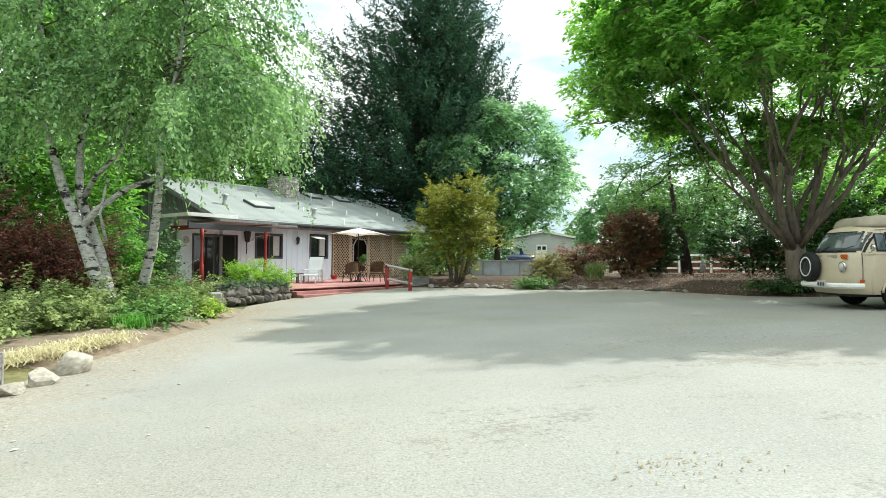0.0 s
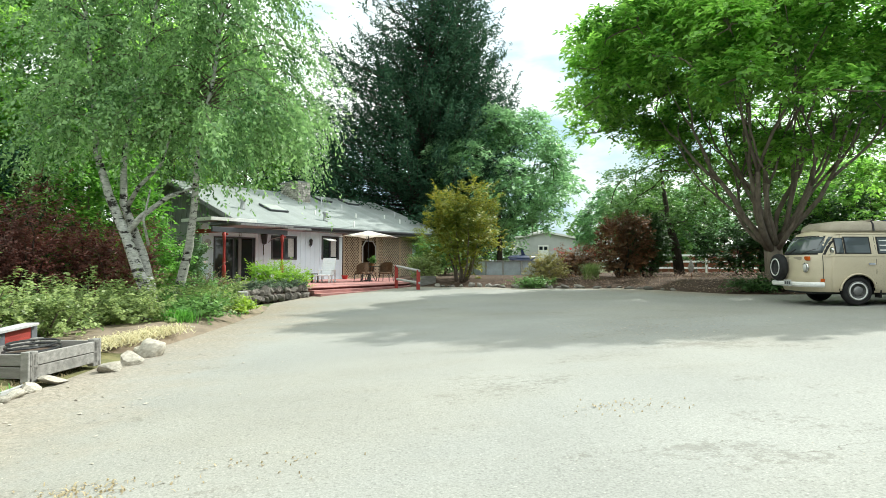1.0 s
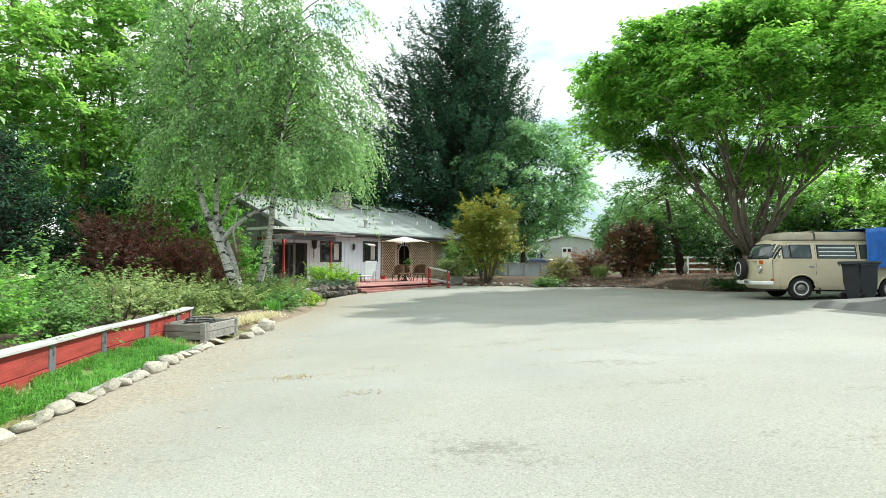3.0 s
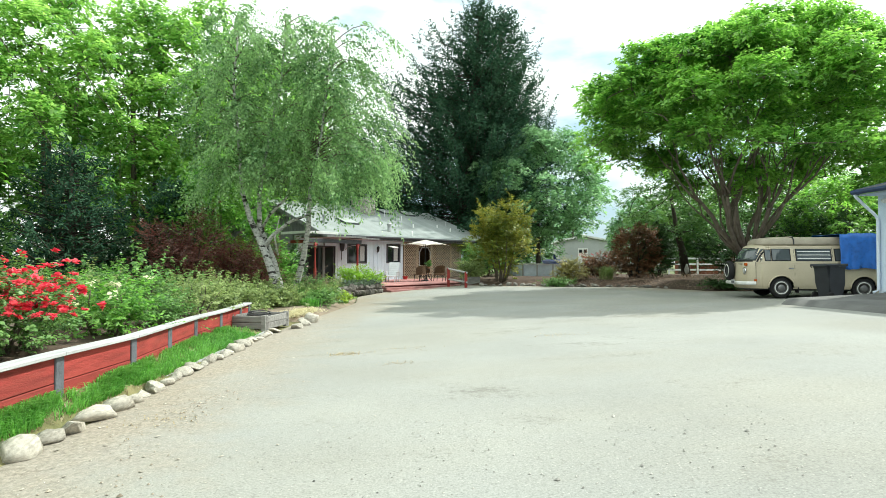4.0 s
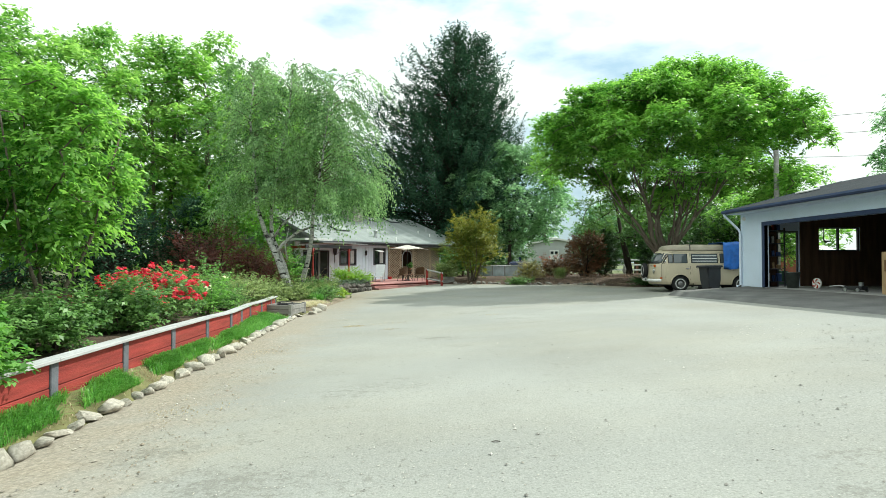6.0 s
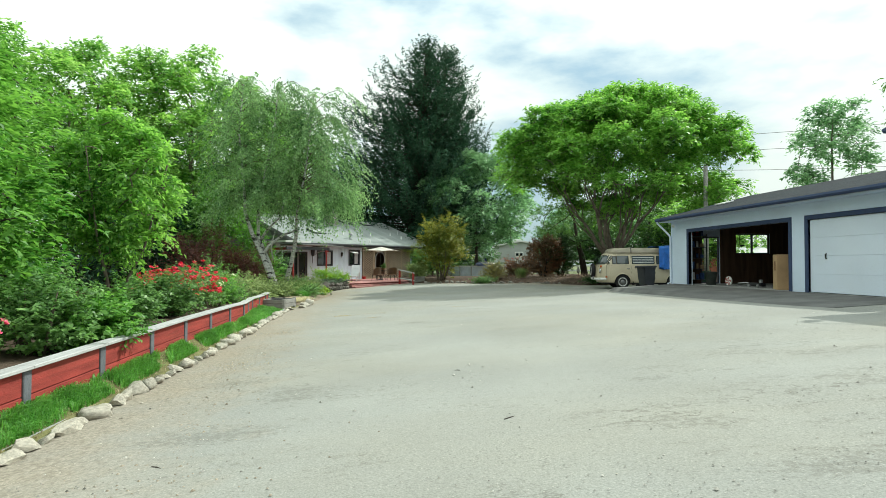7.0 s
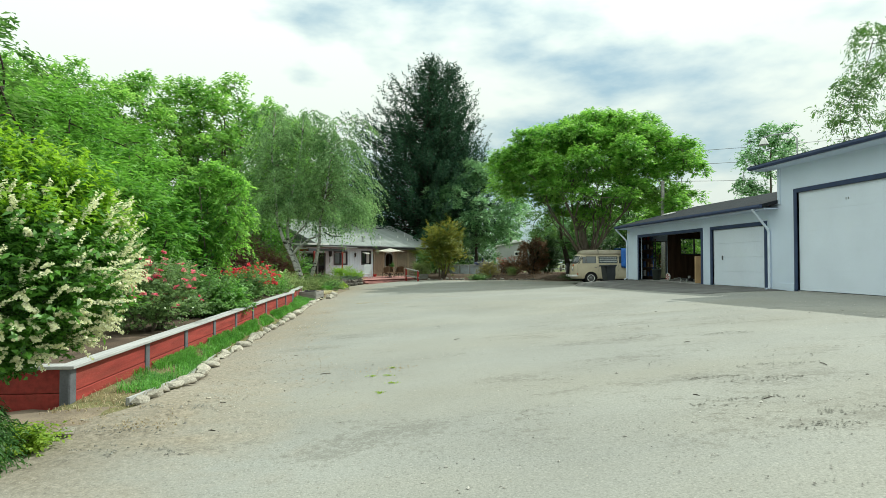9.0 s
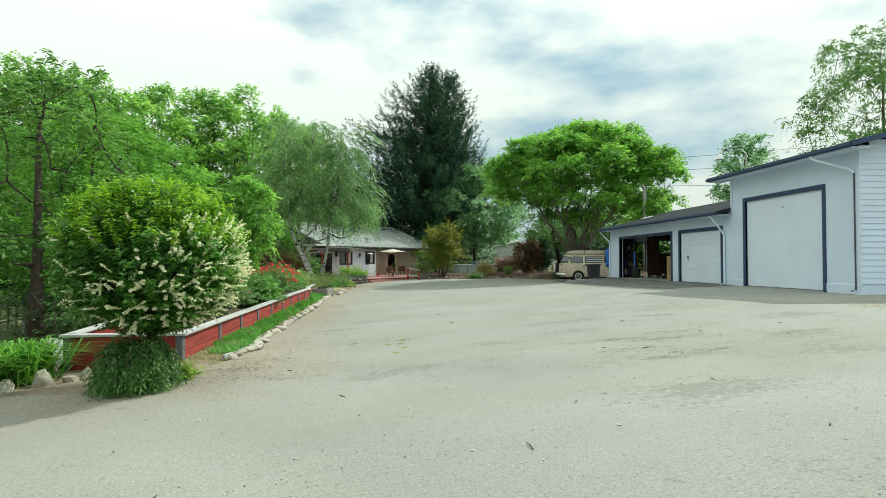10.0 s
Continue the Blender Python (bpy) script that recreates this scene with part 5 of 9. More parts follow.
for v in lid.verts:
    if v.co.z > 1.0:
        v.co.z += 0.05 * (1 - (v.co.x / 0.4) ** 2)
part("lid", lid, BIN_GREY, bn, "closed plastic lid")
part("handle", tubed([(0.38, -0.25, 0.93), (0.43, -0.25, 0.98), (0.43, 0.25, 0.98), (0.38, 0.25, 0.93)], 0.016, 6), BIN_GREY, bn)
for sy in (-0.26, 0.26):
    part("wheel", lathe([(0.02, -0.03), (0.11, -0.03), (0.125, 0), (0.11, 0.03), (0.02, 0.03)], 16, "y"), RUBBER, bn).location = (0.26, sy, 0.125)


# ---- house ----
HAZ = 44.0
HOUSE = (-15.7, 20.4, 0.0)


def house_at(s, n, z=0.0):
    """World place of a point s along the front, n out from it."""
    a = radians(HAZ)
    return Vector((HOUSE[0] + s * math.sin(a) + n * math.cos(a), HOUSE[1] + s * math.cos(a) - n * math.sin(a), z))


HTURN = -HAZ   # local y runs along the front, local x out from it
house = thing("house", "white board-sided single-storey house with grey roof and red porch posts", "house", HOUSE, HTURN)
EZ, SLOPE, NE, NR = 2.32, 0.37, 0.6, -5.9
RZ = EZ + SLOPE * (NE - NR)
S0, S1 = -3.7, 11.0
DK = -0.36
roof_z = lambda n: EZ + SLOPE * (NE - n)
PATIO = (2.56, 8.3)
part("front_wall", wall_x(-0.15, 0, -5.5, S1 - 0.4, -0.6, 2.2, [(-4.92, -2.83, DK, 1.66), (-1.92, -0.5, 0.69, 1.77), (1.17, 2.28, 0.71, 1.85), (PATIO[0], PATIO[1], DK, 2.05)]), WHITE_WALL, house)
roof = part("roof", prism([(NE, EZ), (NR, RZ), (2 * NR - NE, EZ), (2 * NR - NE, EZ - 0.12), (NR, RZ - 0.14), (NE, EZ - 0.12)], S0 - 0.35, S1), SHINGLE, house, "grey-green shingle roof")
# raised edges of the shingle courses on the slope in view
for k in range(1, 30):
    n = NE - k * 0.22
    if n > NR + 0.05:
        part("shingle_course", boxed((-0.11, S0 - 0.35, 0.0), (0.11, S1 - 0.002, 0.012)), SHINGLE, roof).matrix_basis = Matrix.Translation((n - 0.11 + 0.11, 0, roof_z(n) + 0.003)) @ Matrix.Rotation(math.atan(SLOPE) + 0.022, 4, "Y")
part("ridge_cap", prism([(NR - 0.16, RZ - 0.045), (NR, RZ + 0.03), (NR + 0.16, RZ - 0.045), (NR, RZ - 0.01)], S0 - 0.36, S1 + 0.01), SHINGLE, roof)
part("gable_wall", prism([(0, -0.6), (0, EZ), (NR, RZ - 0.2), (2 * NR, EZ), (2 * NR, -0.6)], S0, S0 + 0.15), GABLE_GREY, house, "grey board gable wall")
part("back_wall", boxed((2 * NR, S0 + 0.15, -0.6), (2 * NR + 0.15, S1 - 0.4, 2.2)), WHITE_WALL, house)
part("end_wall", prism([(0, -0.6), (0, EZ), (NR, RZ - 0.2), (2 * NR, EZ), (2 * NR, -0.6)], S1 - 0.55, S1 - 0.41), WHITE_WALL, house)
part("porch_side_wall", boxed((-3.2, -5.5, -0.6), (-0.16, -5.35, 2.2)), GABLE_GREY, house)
for k in range(24):
    n = -0.35 - k * 0.47
    zt = roof_z(n) - 0.24 if n > NR else roof_z(2 * NR - n) - 0.24
    part("batten", boxed((n - 0.02, S0 - 0.025, 0.2), (n + 0.02, S0 - 0.002, zt)), GABLE_GREY, house)
for n in (-6.05, -6.25):
    part("light_strip", boxed((n - 0.03, S0 - 0.035, 2.4), (n + 0.03, S0 - 0.003, 4.2)), CAP_WOOD, house)
gw = part("gable_window", prism([(-7.75, 2.75), (-7.75, 3.2), (-7.4, 3.55), (-7.05, 3.2), (-7.05, 2.75)], S0 - 0.03, S0 - 0.004), DARK_TRIM, house, "pointed gable window")
part("pane", prism([(-7.67, 2.82), (-7.67, 3.17), (-7.4, 3.45), (-7.13, 3.17), (-7.13, 2.82)], S0 - 0.036, S0 - 0.031), GLASS, gw)
for n0, n1, z0, z1 in ((NE, NR, EZ, RZ), (2 * NR - NE, NR, EZ, RZ)):
    part("rake_board", prism([(n0, z0 - 0.2), (n0, z0 + 0.015), (n1, z1 + 0.015), (n1, z1 - 0.2)], S0 - 0.39, S0 - 0.352), GABLE_GREY, house)
part("fascia", boxed((NE - 0.02, S0 - 0.35, EZ - 0.22), (NE + 0.015, S1, EZ - 0.02)), DARK_TRIM, house)
part("gutter", prism([(NE + 0.016, EZ - 0.03), (NE + 0.13, EZ - 0.03), (NE + 0.14, EZ - 0.09), (NE + 0.11, EZ - 0.14), (NE + 0.016, EZ - 0.14)], -2.2, S1), DARK_TRIM, house, "dark eave gutter")
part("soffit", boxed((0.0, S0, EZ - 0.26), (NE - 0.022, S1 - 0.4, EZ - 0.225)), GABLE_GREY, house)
for s in [-2.65 + 0.305 * k for k in range(18)]:
    if not (-2.05 < s < -0.40 or 1.05 < s < 2.4) and s < 2.5:
        part("batten", boxed((0.002, s - 0.022, DK), (0.02, s + 0.022, 2.06)), WHITE_WALL, house)
    elif s < 2.5:
        part("batten", boxed((0.002, s - 0.022, DK), (0.02, s + 0.022, 0.58)), WHITE_WALL, house)


def house_window(s0, s1, z0, z1, panes, curtain, label):
    w = part("window", frame_x(-0.1, 0.035, s0 + 0.05, s1 - 0.05, z0 + 0.05, z1 - 0.05, 0.09, True), DARK_TRIM, house, label)
    step = (s1 - s0 - 0.1) / panes
    for k in range(panes):
        a = s0 + 0.05 + k * step
        part("pane", boxed((-0.06, a + 0.02, z0 + 0.055), (-0.052, a + step - 0.02, z1 - 0.055)), GLASS, w)
        if k:
            part("mullion", boxed((-0.08, a - 0.025, z0 + 0.05), (0.01, a + 0.025, z1 - 0.05)), DARK_TRIM, w)
    if curtain:
        b = bmesh.new()
        a, e = curtain
        prev = None
        for i in range(25):
            y = a + (e - a) * i / 24
            x = -0.045 + 0.006 * math.sin(i * 1.5)
            cur = [b.verts.new((x, y, z0 + 0.1)), b.verts.new((x, y, z1 - 0.08))]
            if prev:
                b.faces.new((prev[0], cur[0], cur[1], prev[1]))
            prev = cur
        part("curtain", b, mat("pale_curtain", (0.55, 0.56, 0.55), 0.9, 0, 0.1, 8), w, "pale hanging curtain")
    return w


house_window(-1.92, -0.5, 0.69, 1.77, 2, (-0.95, -0.6), "dark-framed window with a torn screen")
house_window(1.17, 2.28, 0.71, 1.85, 2, (1.8, 2.15), "dark-framed window with a pale curtain")
sd = part("sliding_door", frame_x(-0.12, 0.03, -4.86, -2.89, DK + 0.02, 1.6, 0.06), DARK_TRIM, house, "dark-framed sliding glass door")
for k, (a, b) in enumerate(((-4.84, -3.9), (-3.86, -2.91))):
    part("pane", boxed((-0.08 + 0.03 * k, a + 0.05, DK + 0.1), (-0.072 + 0.03 * k, b - 0.05, 1.55)), GLASS, sd)
    part("stile", boxed((-0.1 + 0.03 * k, b - 0.05, DK + 0.03), (-0.05 + 0.03 * k, b, 1.58)), GREY_POST, sd)
part("room_back", boxed((-2.2, -5.2, -0.55), (-2.1, 2.4, 2.1)), STUD, house)
# recessed patio behind the lattice
part("patio_back", boxed((-2.6, PATIO[0] - 0.1, DK), (-2.5, PATIO[1] + 0.1, 2.1)), STUD, house)
part("patio_side", boxed((-2.49, PATIO[0] - 0.1, DK), (-0.16, PATIO[0] - 0.0, 2.1)), GABLE_GREY, house)
part("patio_side", boxed((-2.49, PATIO[1] + 0.0, DK), (-0.16, PATIO[1] + 0.1, 2.1)), GABLE_GREY, house)
part("patio_ceiling", boxed((-2.49, PATIO[0] + 0.0, 2.07), (-0.16, PATIO[1], 2.12)), STUD, house)
SLAT = mat("weathered_tan_lattice", (0.50, 0.40, 0.29), 0.85, 0, 0.15, 6, 0.3, 40)


def lattice(name, s0, s1, z0, z1, x, hole=None, step=0.125, label="diagonal tan wooden lattice screen"):
    """Crossed slats clipped to a panel, with an opening (s0, s1, z0, z1, cut corner)."""
    ob = part(name, frame_x(x - 0.03, x + 0.03, s0 + 0.045, s1 - 0.045, z0 + 0.045, z1 - 0.045, 0.045, True, 0.004), SLAT, house, label)
    shared = {}
    for sign in (1, -1):
        c = s0 - (z1 - z0) if sign > 0 else s0
        end = s1 if sign > 0 else s1 + (z1 - z0)
        while c < end:
            # the line s = c + sign * (z - z0)
            lo, hi = z0, z1
            for lim, up in ((s0, True), (s1, False)):
                zc = z0 + sign * (lim - c)
                if (sign > 0) == up:
                    lo = max(lo, zc)
                else:
                    hi = min(hi, zc)
            runs = [(lo, hi)]
            if hole:
                h0, h1, g0, g1 = hole
                za, zb = sorted((z0 + sign * (h0 - c), z0 + sign * (h1 - c)))
                za, zb = max(za, g0), min(zb, g1)
                if zb > za:
                    runs = [(lo, za), (zb, hi)]
            for a, b in runs:
                if b - a > 0.06:
                    y = lambda z: c + sign * (z - z0)
                    off = 0.006 * sign
                    bm = bmesh.new()
                    w = 0.026
                    vs = [bm.verts.new((x + off + dx, y(z) + dy, z)) for dx in (-0.005, 0.005) for z, dy in ((a, -w), (a, w), (b, w), (b, -w))]
                    for f in ((0, 1, 2, 3), (7, 6, 5, 4), (0, 4, 5, 1), (1, 5, 6, 2), (2, 6, 7, 3), (3, 7, 4, 0)):
                        bm.faces.new([vs[i] for i in f])
                    bmesh.ops.recalc_face_normals(bm, faces=bm.faces)
                    part("slat", bm, SLAT, ob)
            c += step * 1.41
    return ob


lattice("lattice_panel", 2.60, 3.80, DK, 2.02, 0.05)
lattice("lattice_panel", 3.84, 5.15, DK, 2.02, 0.05, (3.98, 5.0, 0.55, 1.72))
lattice("lattice_panel", 5.19, 7.10, DK, 2.02, 0.05)
lattice("lattice_panel", 7.14, 8.2, DK, 2.02, 0.05)
part("arch_trim", tubed([(0.1, 3.98, 0.5), (0.1, 3.98, 1.4), (0.1, 4.2, 1.72), (0.1, 4.78, 1.72), (0.1, 5.0, 1.4), (0.1, 5.0, 0.5)], 0.035, 6), CAP_WOOD, house, "pale trim round the lattice opening")
# chimney of rough stones
ch = part("chimney", boxed((-5.62, 2.78, 3.6), (-4.06, 3.62, 5.18)), mat("chimney_mortar", (0.3, 0.28, 0.25), 0.95), house, "square chimney of rough grey stones")
CHST = mat("rough_grey_stone", (0.52, 0.49, 0.44), 0.9, 0, 0.25, 8, 0.8, 30, per_object=0.3)
cr = random.Random(8)
for k in range(11):
    z = 3.70 + k * 0.138
    for face in (0, 1):
        a = 2.74 if face == 0 else -5.66
        end = 3.66 if face == 0 else -4.02
        while a < end - 0.05:
            w = min(cr.uniform(0.16, 0.36), end - a)
            hgt = cr.uniform(0.115, 0.132)
            d = cr.uniform(0.03, 0.06)
            if face == 0:
                b = boxed((-4.06, a + 0.008, z), (-4.06 + d, a + w - 0.008, z + hgt), 0.016)
            else:
                b = boxed((a + 0.008, 2.78 - d, z), (a + w - 0.008, 2.78, z + hgt), 0.016)
            part("stone", b, CHST, ch)
            a += w
part("chimney_cap", boxed((-5.7, 2.7, 5.2), (-3.98, 3.7, 5.27), 0.015), CONCRETE, ch)
# roof lights and vents
ang = math.degrees(math.atan(SLOPE))


def skylight(s0, s1, n):
    sk = part("skylight", boxed((-0.55, s0, 0.0), (0.55, s1, 0.12), 0.01), DARK_TRIM, house, "dark-framed roof skylight")
    part("pane", boxed((-0.48, s0 + 0.07, 0.121), (0.48, s1 - 0.07, 0.128)), glass_mat("sky_glass", (0.5, 0.53, 0.5), 0.15), sk)
    sk.matrix_basis = pose(n, 0, roof_z(n), 0, ang, 0)


skylight(-1.0, 0.12, -1.95)
skylight(4.95, 5.85, -5.1)
skylight(7.2, 8.2, -5.1)
for s, n in ((-2.58, -1.45), (1.74, -0.45)):
    v = part("roof_vent", lathe([(0.16, -0.1), (0.12, 0.06), (0.10, 0.2), (0.10, 0.38), (0.15, 0.40), (0.15, 0.5), (0.1, 0.53)], 14), STEEL, house, "round metal roof vent", True)
    v.location = (n, s, roof_z(n))
for s, n, hgt in ((2.0, -1.6, 0.22), (4.4, -3.9, 0.45), (5.2, -3.0, 0.35), (5.05, -1.6, 0.25), (3.1, 0.3, 0.3), (7.9, -2.0, 0.2), (9.4, -2.5, 0.35), (8.4, -1.15, 0.25)):
    v = part("vent_pipe", lathe([(0.09, -0.08), (0.045, 0.03), (0.04, hgt), (0.03, hgt + 0.01)], 10), WHITE_PAINT if n > -2.2 else STEEL, house, "thin roof vent pipe", True)
    v.location = (n, s, roof_z(n))
# porch roof, posts and beam
for s0, s1, n0, n1, z, lab in ((-6.2, -4.15, -0.3, 2.0, 2.30, "white-edged flat porch roof"), (-5.1, -2.5, 0.0, 2.35, 2.09, "pale corrugated porch roof"), (-2.75, -1.2, 0.5, 2.0, 2.05, "pale corrugated porch roof")):
    b = part("porch_roof", boxed((n0, s0, z - 0.02), (n1, s1, z + 0.02)), CAP_WOOD, house, lab)
    thin = z < 2.2
    part("edge_board", boxed((n1 + 0.002, s0, z - (0.04 if thin else 0.09)), (n1 + 0.035, s1, z + 0.045), 0.005), GABLE_GREY if thin else WHITE_PAINT, b, "grey roof edge" if thin else "white fascia board")
    part("edge_board", boxed((n0, s0 - 0.035, z - (0.04 if thin else 0.09)), (n1 + 0.035, s0 - 0.002, z + 0.045), 0.005), GABLE_GREY if thin else WHITE_PAINT, b)
part("porch_beam", boxed((2.12, -6.3, 1.74), (2.24, -2.7, 1.94), 0.008), DARK_TRIM, house)
part("porch_beam", boxed((0.02, -5.85, 1.74), (2.11, -5.72, 1.9), 0.008), RED_PAINT, house, "red porch beam")
for s in (-5.75, -2.95):
    p_ = part("porch_post", lathe([(0.075, 0), (0.075, 0.75), (0.05, 0.80), (0.06, 0.9), (0.048, 1.2), (0.048, 1.75), (0.07, 1.82), (0.07, 2.10)], 14), RED_PAINT, house, "turned barn-red porch post", True)
    p_.location = (2.18, s, DK)
    for dy in (-0.09, 0.09):
        part("bracket", lathe([(0.02, 0), (0.05, 0.02), (0.05, 0.06), (0.02, 0.08)], 10, "y"), RED_PAINT, house).location = (2.18, s + dy, 1.66)
part("white_panel", boxed((0.002, -5.45, DK), (0.03, -4.98, 1.62), 0.005), WHITE_WALL, house, "white panel beside the sliding door")
part("panel_emblem", lathe([(0.02, 0.0), (0.15, 0.0), (0.16, 0.01), (0.02, 0.012)], 8, "x"), STEEL, house).location = (0.031, -5.21, 1.38)


def wall_lantern(s, z, k):
    ln = part("wall_lantern", lathe([(0.03, -0.02), (0.07 * k, 0.02), (0.10 * k, 0.26 * k), (0.11 * k, 0.28 * k), (0.02, 0.38 * k)], 6), BLACK, house, "black wall lantern")
    ln.location = (0.16, s, z)
    part("lantern_arm", tubed([(-0.14, 0, 0.05), (-0.05, 0, -0.08), (0, 0, -0.02)], 0.014, 5), BLACK, ln)


wall_lantern(-2.45, 1.38, 1.5)
wall_lantern(0.31, 1.38, 0.9)
part("lantern_drop", tubed([(0.1, -2.45, 1.35), (0.1, -2.45, 0.85)], 0.02, 6), BLACK, house)
aw = part("bracket_shelf", boxed((0.02, 0.85, 1.78), (0.5, 1.35, 1.81)), WHITE_PAINT, house, "small white awning flap")
aw.rotation_euler = (0, radians(14), 0)
part("scroll_bracket", tubed([(0.05, -2.15, 1.45), (0.08, -2.0, 1.62), (0.1, -1.6, 1.72), (0.1, -1.2, 1.7)], 0.02, 6), CAP_WOOD, house)
# climbing vine at the far end of the lattice
vc = in_blobs([(0.3, 8.6, 1.95, 0.5, 1.0, 0.55), (0.2, 7.6, 2.15, 0.35, 0.7, 0.25), (0.35, 9.0, 0.9, 0.35, 0.5, 1.0)], 380, 5, 0.3)
vine = thing("vine", "olive climbing vine over the end of the lattice", "vine", HOUSE, HTURN)
part("stem", tubed([(0.3, 8.9, -0.45), (0.28, 8.8, 0.6), (0.3, 8.7, 1.6), (0.25, 7.8, 2.1)], [0.04, 0.035, 0.03, 0.015], 6), BARK, vine)
part("foliage", leaf_mesh("foliage", vc, 0.22, 22, 0.085, 0.5, 0.2, 8), L_OLIVE, vine)

# ---- deck ----
deck = thing("deck", "low worn red-painted timber deck with two steps", "deck", HOUSE, HTURN)
OUT = [(-5.5, 6.9), (0.3, 6.5), (3.8, 4.4), (8.4, 0.1)]
n = 0.02
while n < 6.85:
    s1 = 8.4
    for (sa, na), (sb, nb) in zip(OUT, OUT[1:]):
        if nb <= n <= na:
            s1 = sa + (sb - sa) * (na - n) / (na - nb)
    part("deck_board", boxed((n, -5.5, DK - 0.03), (n + 0.138, s1, DK), 0.004), DECK_RED, deck)
    n += 0.144
part("deck_frame", slab([(0.02, -5.49), (6.86, -5.49), (6.46, 0.28), (4.36, 3.78), (0.1, 8.35)], -0.75, DK - 0.034), mat("deck_skirt", (0.16, 0.04, 0.035), 0.8), deck)
for k, (dz, dn) in enumerate(((-0.10, 0.34), (-0.20, 0.68))):
    st = [(6.88 + dn, -5.3), (6.5 + dn, 0.25), (4.4 + dn * 0.4, 3.75), (3.6, 3.6), (5.9, 0.0), (5.9, -5.3)]
    part("step", slab(st, -0.78, DK + dz), DECK_RED, deck, "red-painted deck step")


def on_deck(s, n):
    return house_at(s, n, DK + 0.001)


WICKER = mat("brown_wicker", (0.20, 0.13, 0.08), 0.8, 0, 0.25, 30, 0.8, 90)
WHITE_PLASTIC = mat("white_plastic", (0.74, 0.75, 0.76), 0.45, 0, 0.04, 4, 0.05, 60)


def patio_chair(s, n, turn):
    c = thing("patio_chair", "brown wicker patio chair at the round table", "chair", on_deck(s, n), turn, "patio chairs")
    seat = boxed((-0.27, -0.28, 0.36), (0.27, 0.27, 0.44), 0.03)
    part("seat", seat, WICKER, c)
    b = bmesh.new()
    bmesh.ops.create_grid(b, x_segments=12, y_segments=6, size=0.5)
    for v in b.verts:
        u, w = v.co.x * 2, v.co.y + 0.5
        a = u * 1.75
        v.co = Vector((0.33 * math.sin(a), 0.02 - 0.31 * math.cos(a), 0.42 + w * (0.50 - 0.16 * u * u)))
    bmesh.ops.solidify(b, geom=b.faces[:], thickness=0.04)
    part("backrest", b, WICKER, c, "rounded woven back", True)
    for sx in (-0.24, 0.24):
        for sy in (-0.22, 0.22):
            part("leg", tubed([(sx, sy, 0.37), (sx * 1.15, sy * 1.15, 0)], [0.022, 0.018], 6), BLACK, c)


TS, TN = 0.95, 3.6
patio_chair(TS - 0.75, TN + 0.35, HTURN + 100)
patio_chair(TS + 0.62, TN - 0.55, HTURN - 80)
patio_chair(TS + 0.55, TN + 0.65, HTURN + 200)
tb = thing("patio_table", "round glass patio table with dark metal legs", "table", on_deck(TS, TN), 0)
part("tabletop", lathe([(0.02, 0.70), (0.58, 0.70), (0.60, 0.715), (0.58, 0.73), (0.02, 0.73)], 28), glass_mat("table_glass", (0.05, 0.07, 0.07), 0.05), tb)
for k in range(4):
    a = k * 1.571 + 0.4
    part("leg", tubed([(0.3 * math.cos(a), 0.3 * math.sin(a), 0.70), (0.18 * math.cos(a), 0.18 * math.sin(a), 0.35), (0.4 * math.cos(a), 0.4 * math.sin(a), 0)], 0.018, 6), BLACK, tb)
um = thing("patio_umbrella", "open cream square patio umbrella on a dark pole", "umbrella", on_deck(TS, TN), 0)
part("pole", tubed([(0, 0, 0), (0, 0, 2.45)], 0.022, 8), BLACK, um)
part("base", lathe([(0.22, 0), (0.24, 0.03), (0.1, 0.07), (0.04, 0.1), (0.03, 0.25)], 18), BLACK, um)
cb = bmesh.new()
apex = cb.verts.new((0, 0, 2.42))
rim = []
for k in range(16):
    a = 2 * math.pi * k / 16 + math.radians(6)
    rr_ = 1.46 if k % 4 == 0 else (1.08 if k % 4 == 2 else 1.16)
    rim.append(cb.verts.new((rr_ * math.cos(a), rr_ * math.sin(a), 2.08 if k % 4 == 0 else 2.16)))
for k in range(16):
    cb.faces.new((apex, rim[k], rim[(k + 1) % 16]))
bmesh.ops.solidify(cb, geom=cb.faces[:], thickness=0.01)
part("canopy", cb, mat("cream_canvas", (0.82, 0.80, 0.74), 0.85, 0, 0.05, 5, 0.1, 60), um, "cream canvas canopy")
for k in range(4):
    a = math.radians(6) + k * math.pi / 2
    part("rib", tubed([(0, 0, 2.36), (1.4 * math.cos(a), 1.4 * math.sin(a), 2.06)], 0.01, 5), BLACK, um)
bl_ = thing("serving_dish", "turquoise dish on the patio table", "dish", on_deck(TS, TN) + Vector((-0.12, 0.0, 0.731)))
part("bowl", lathe([(0.08, 0), (0.15, 0.1), (0.16, 0.11), (0.13, 0.1), (0.07, 0.02)], 16), mat("turquoise_glaze", (0.05, 0.35, 0.42), 0.3), bl_)
tp_ = thing("table_plant", "small leafy potted plant on the patio table", "plant", on_deck(TS, TN) + Vector((0.2, 0.1, 0.731)))
part("pot", lathe([(0.06, 0), (0.08, 0.12), (0.085, 0.13), (0.06, 0.12)], 12), mat("terracotta", (0.35, 0.15, 0.08), 0.8), tp_)
part("foliage", leaf_mesh("foliage", in_blobs([(0, 0, 0.28, 0.18, 0.18, 0.16)], 40, 3, 0.2), 0.08, 12, 0.09, 0.2, 0.1, 2), L_GARDEN, tp_)

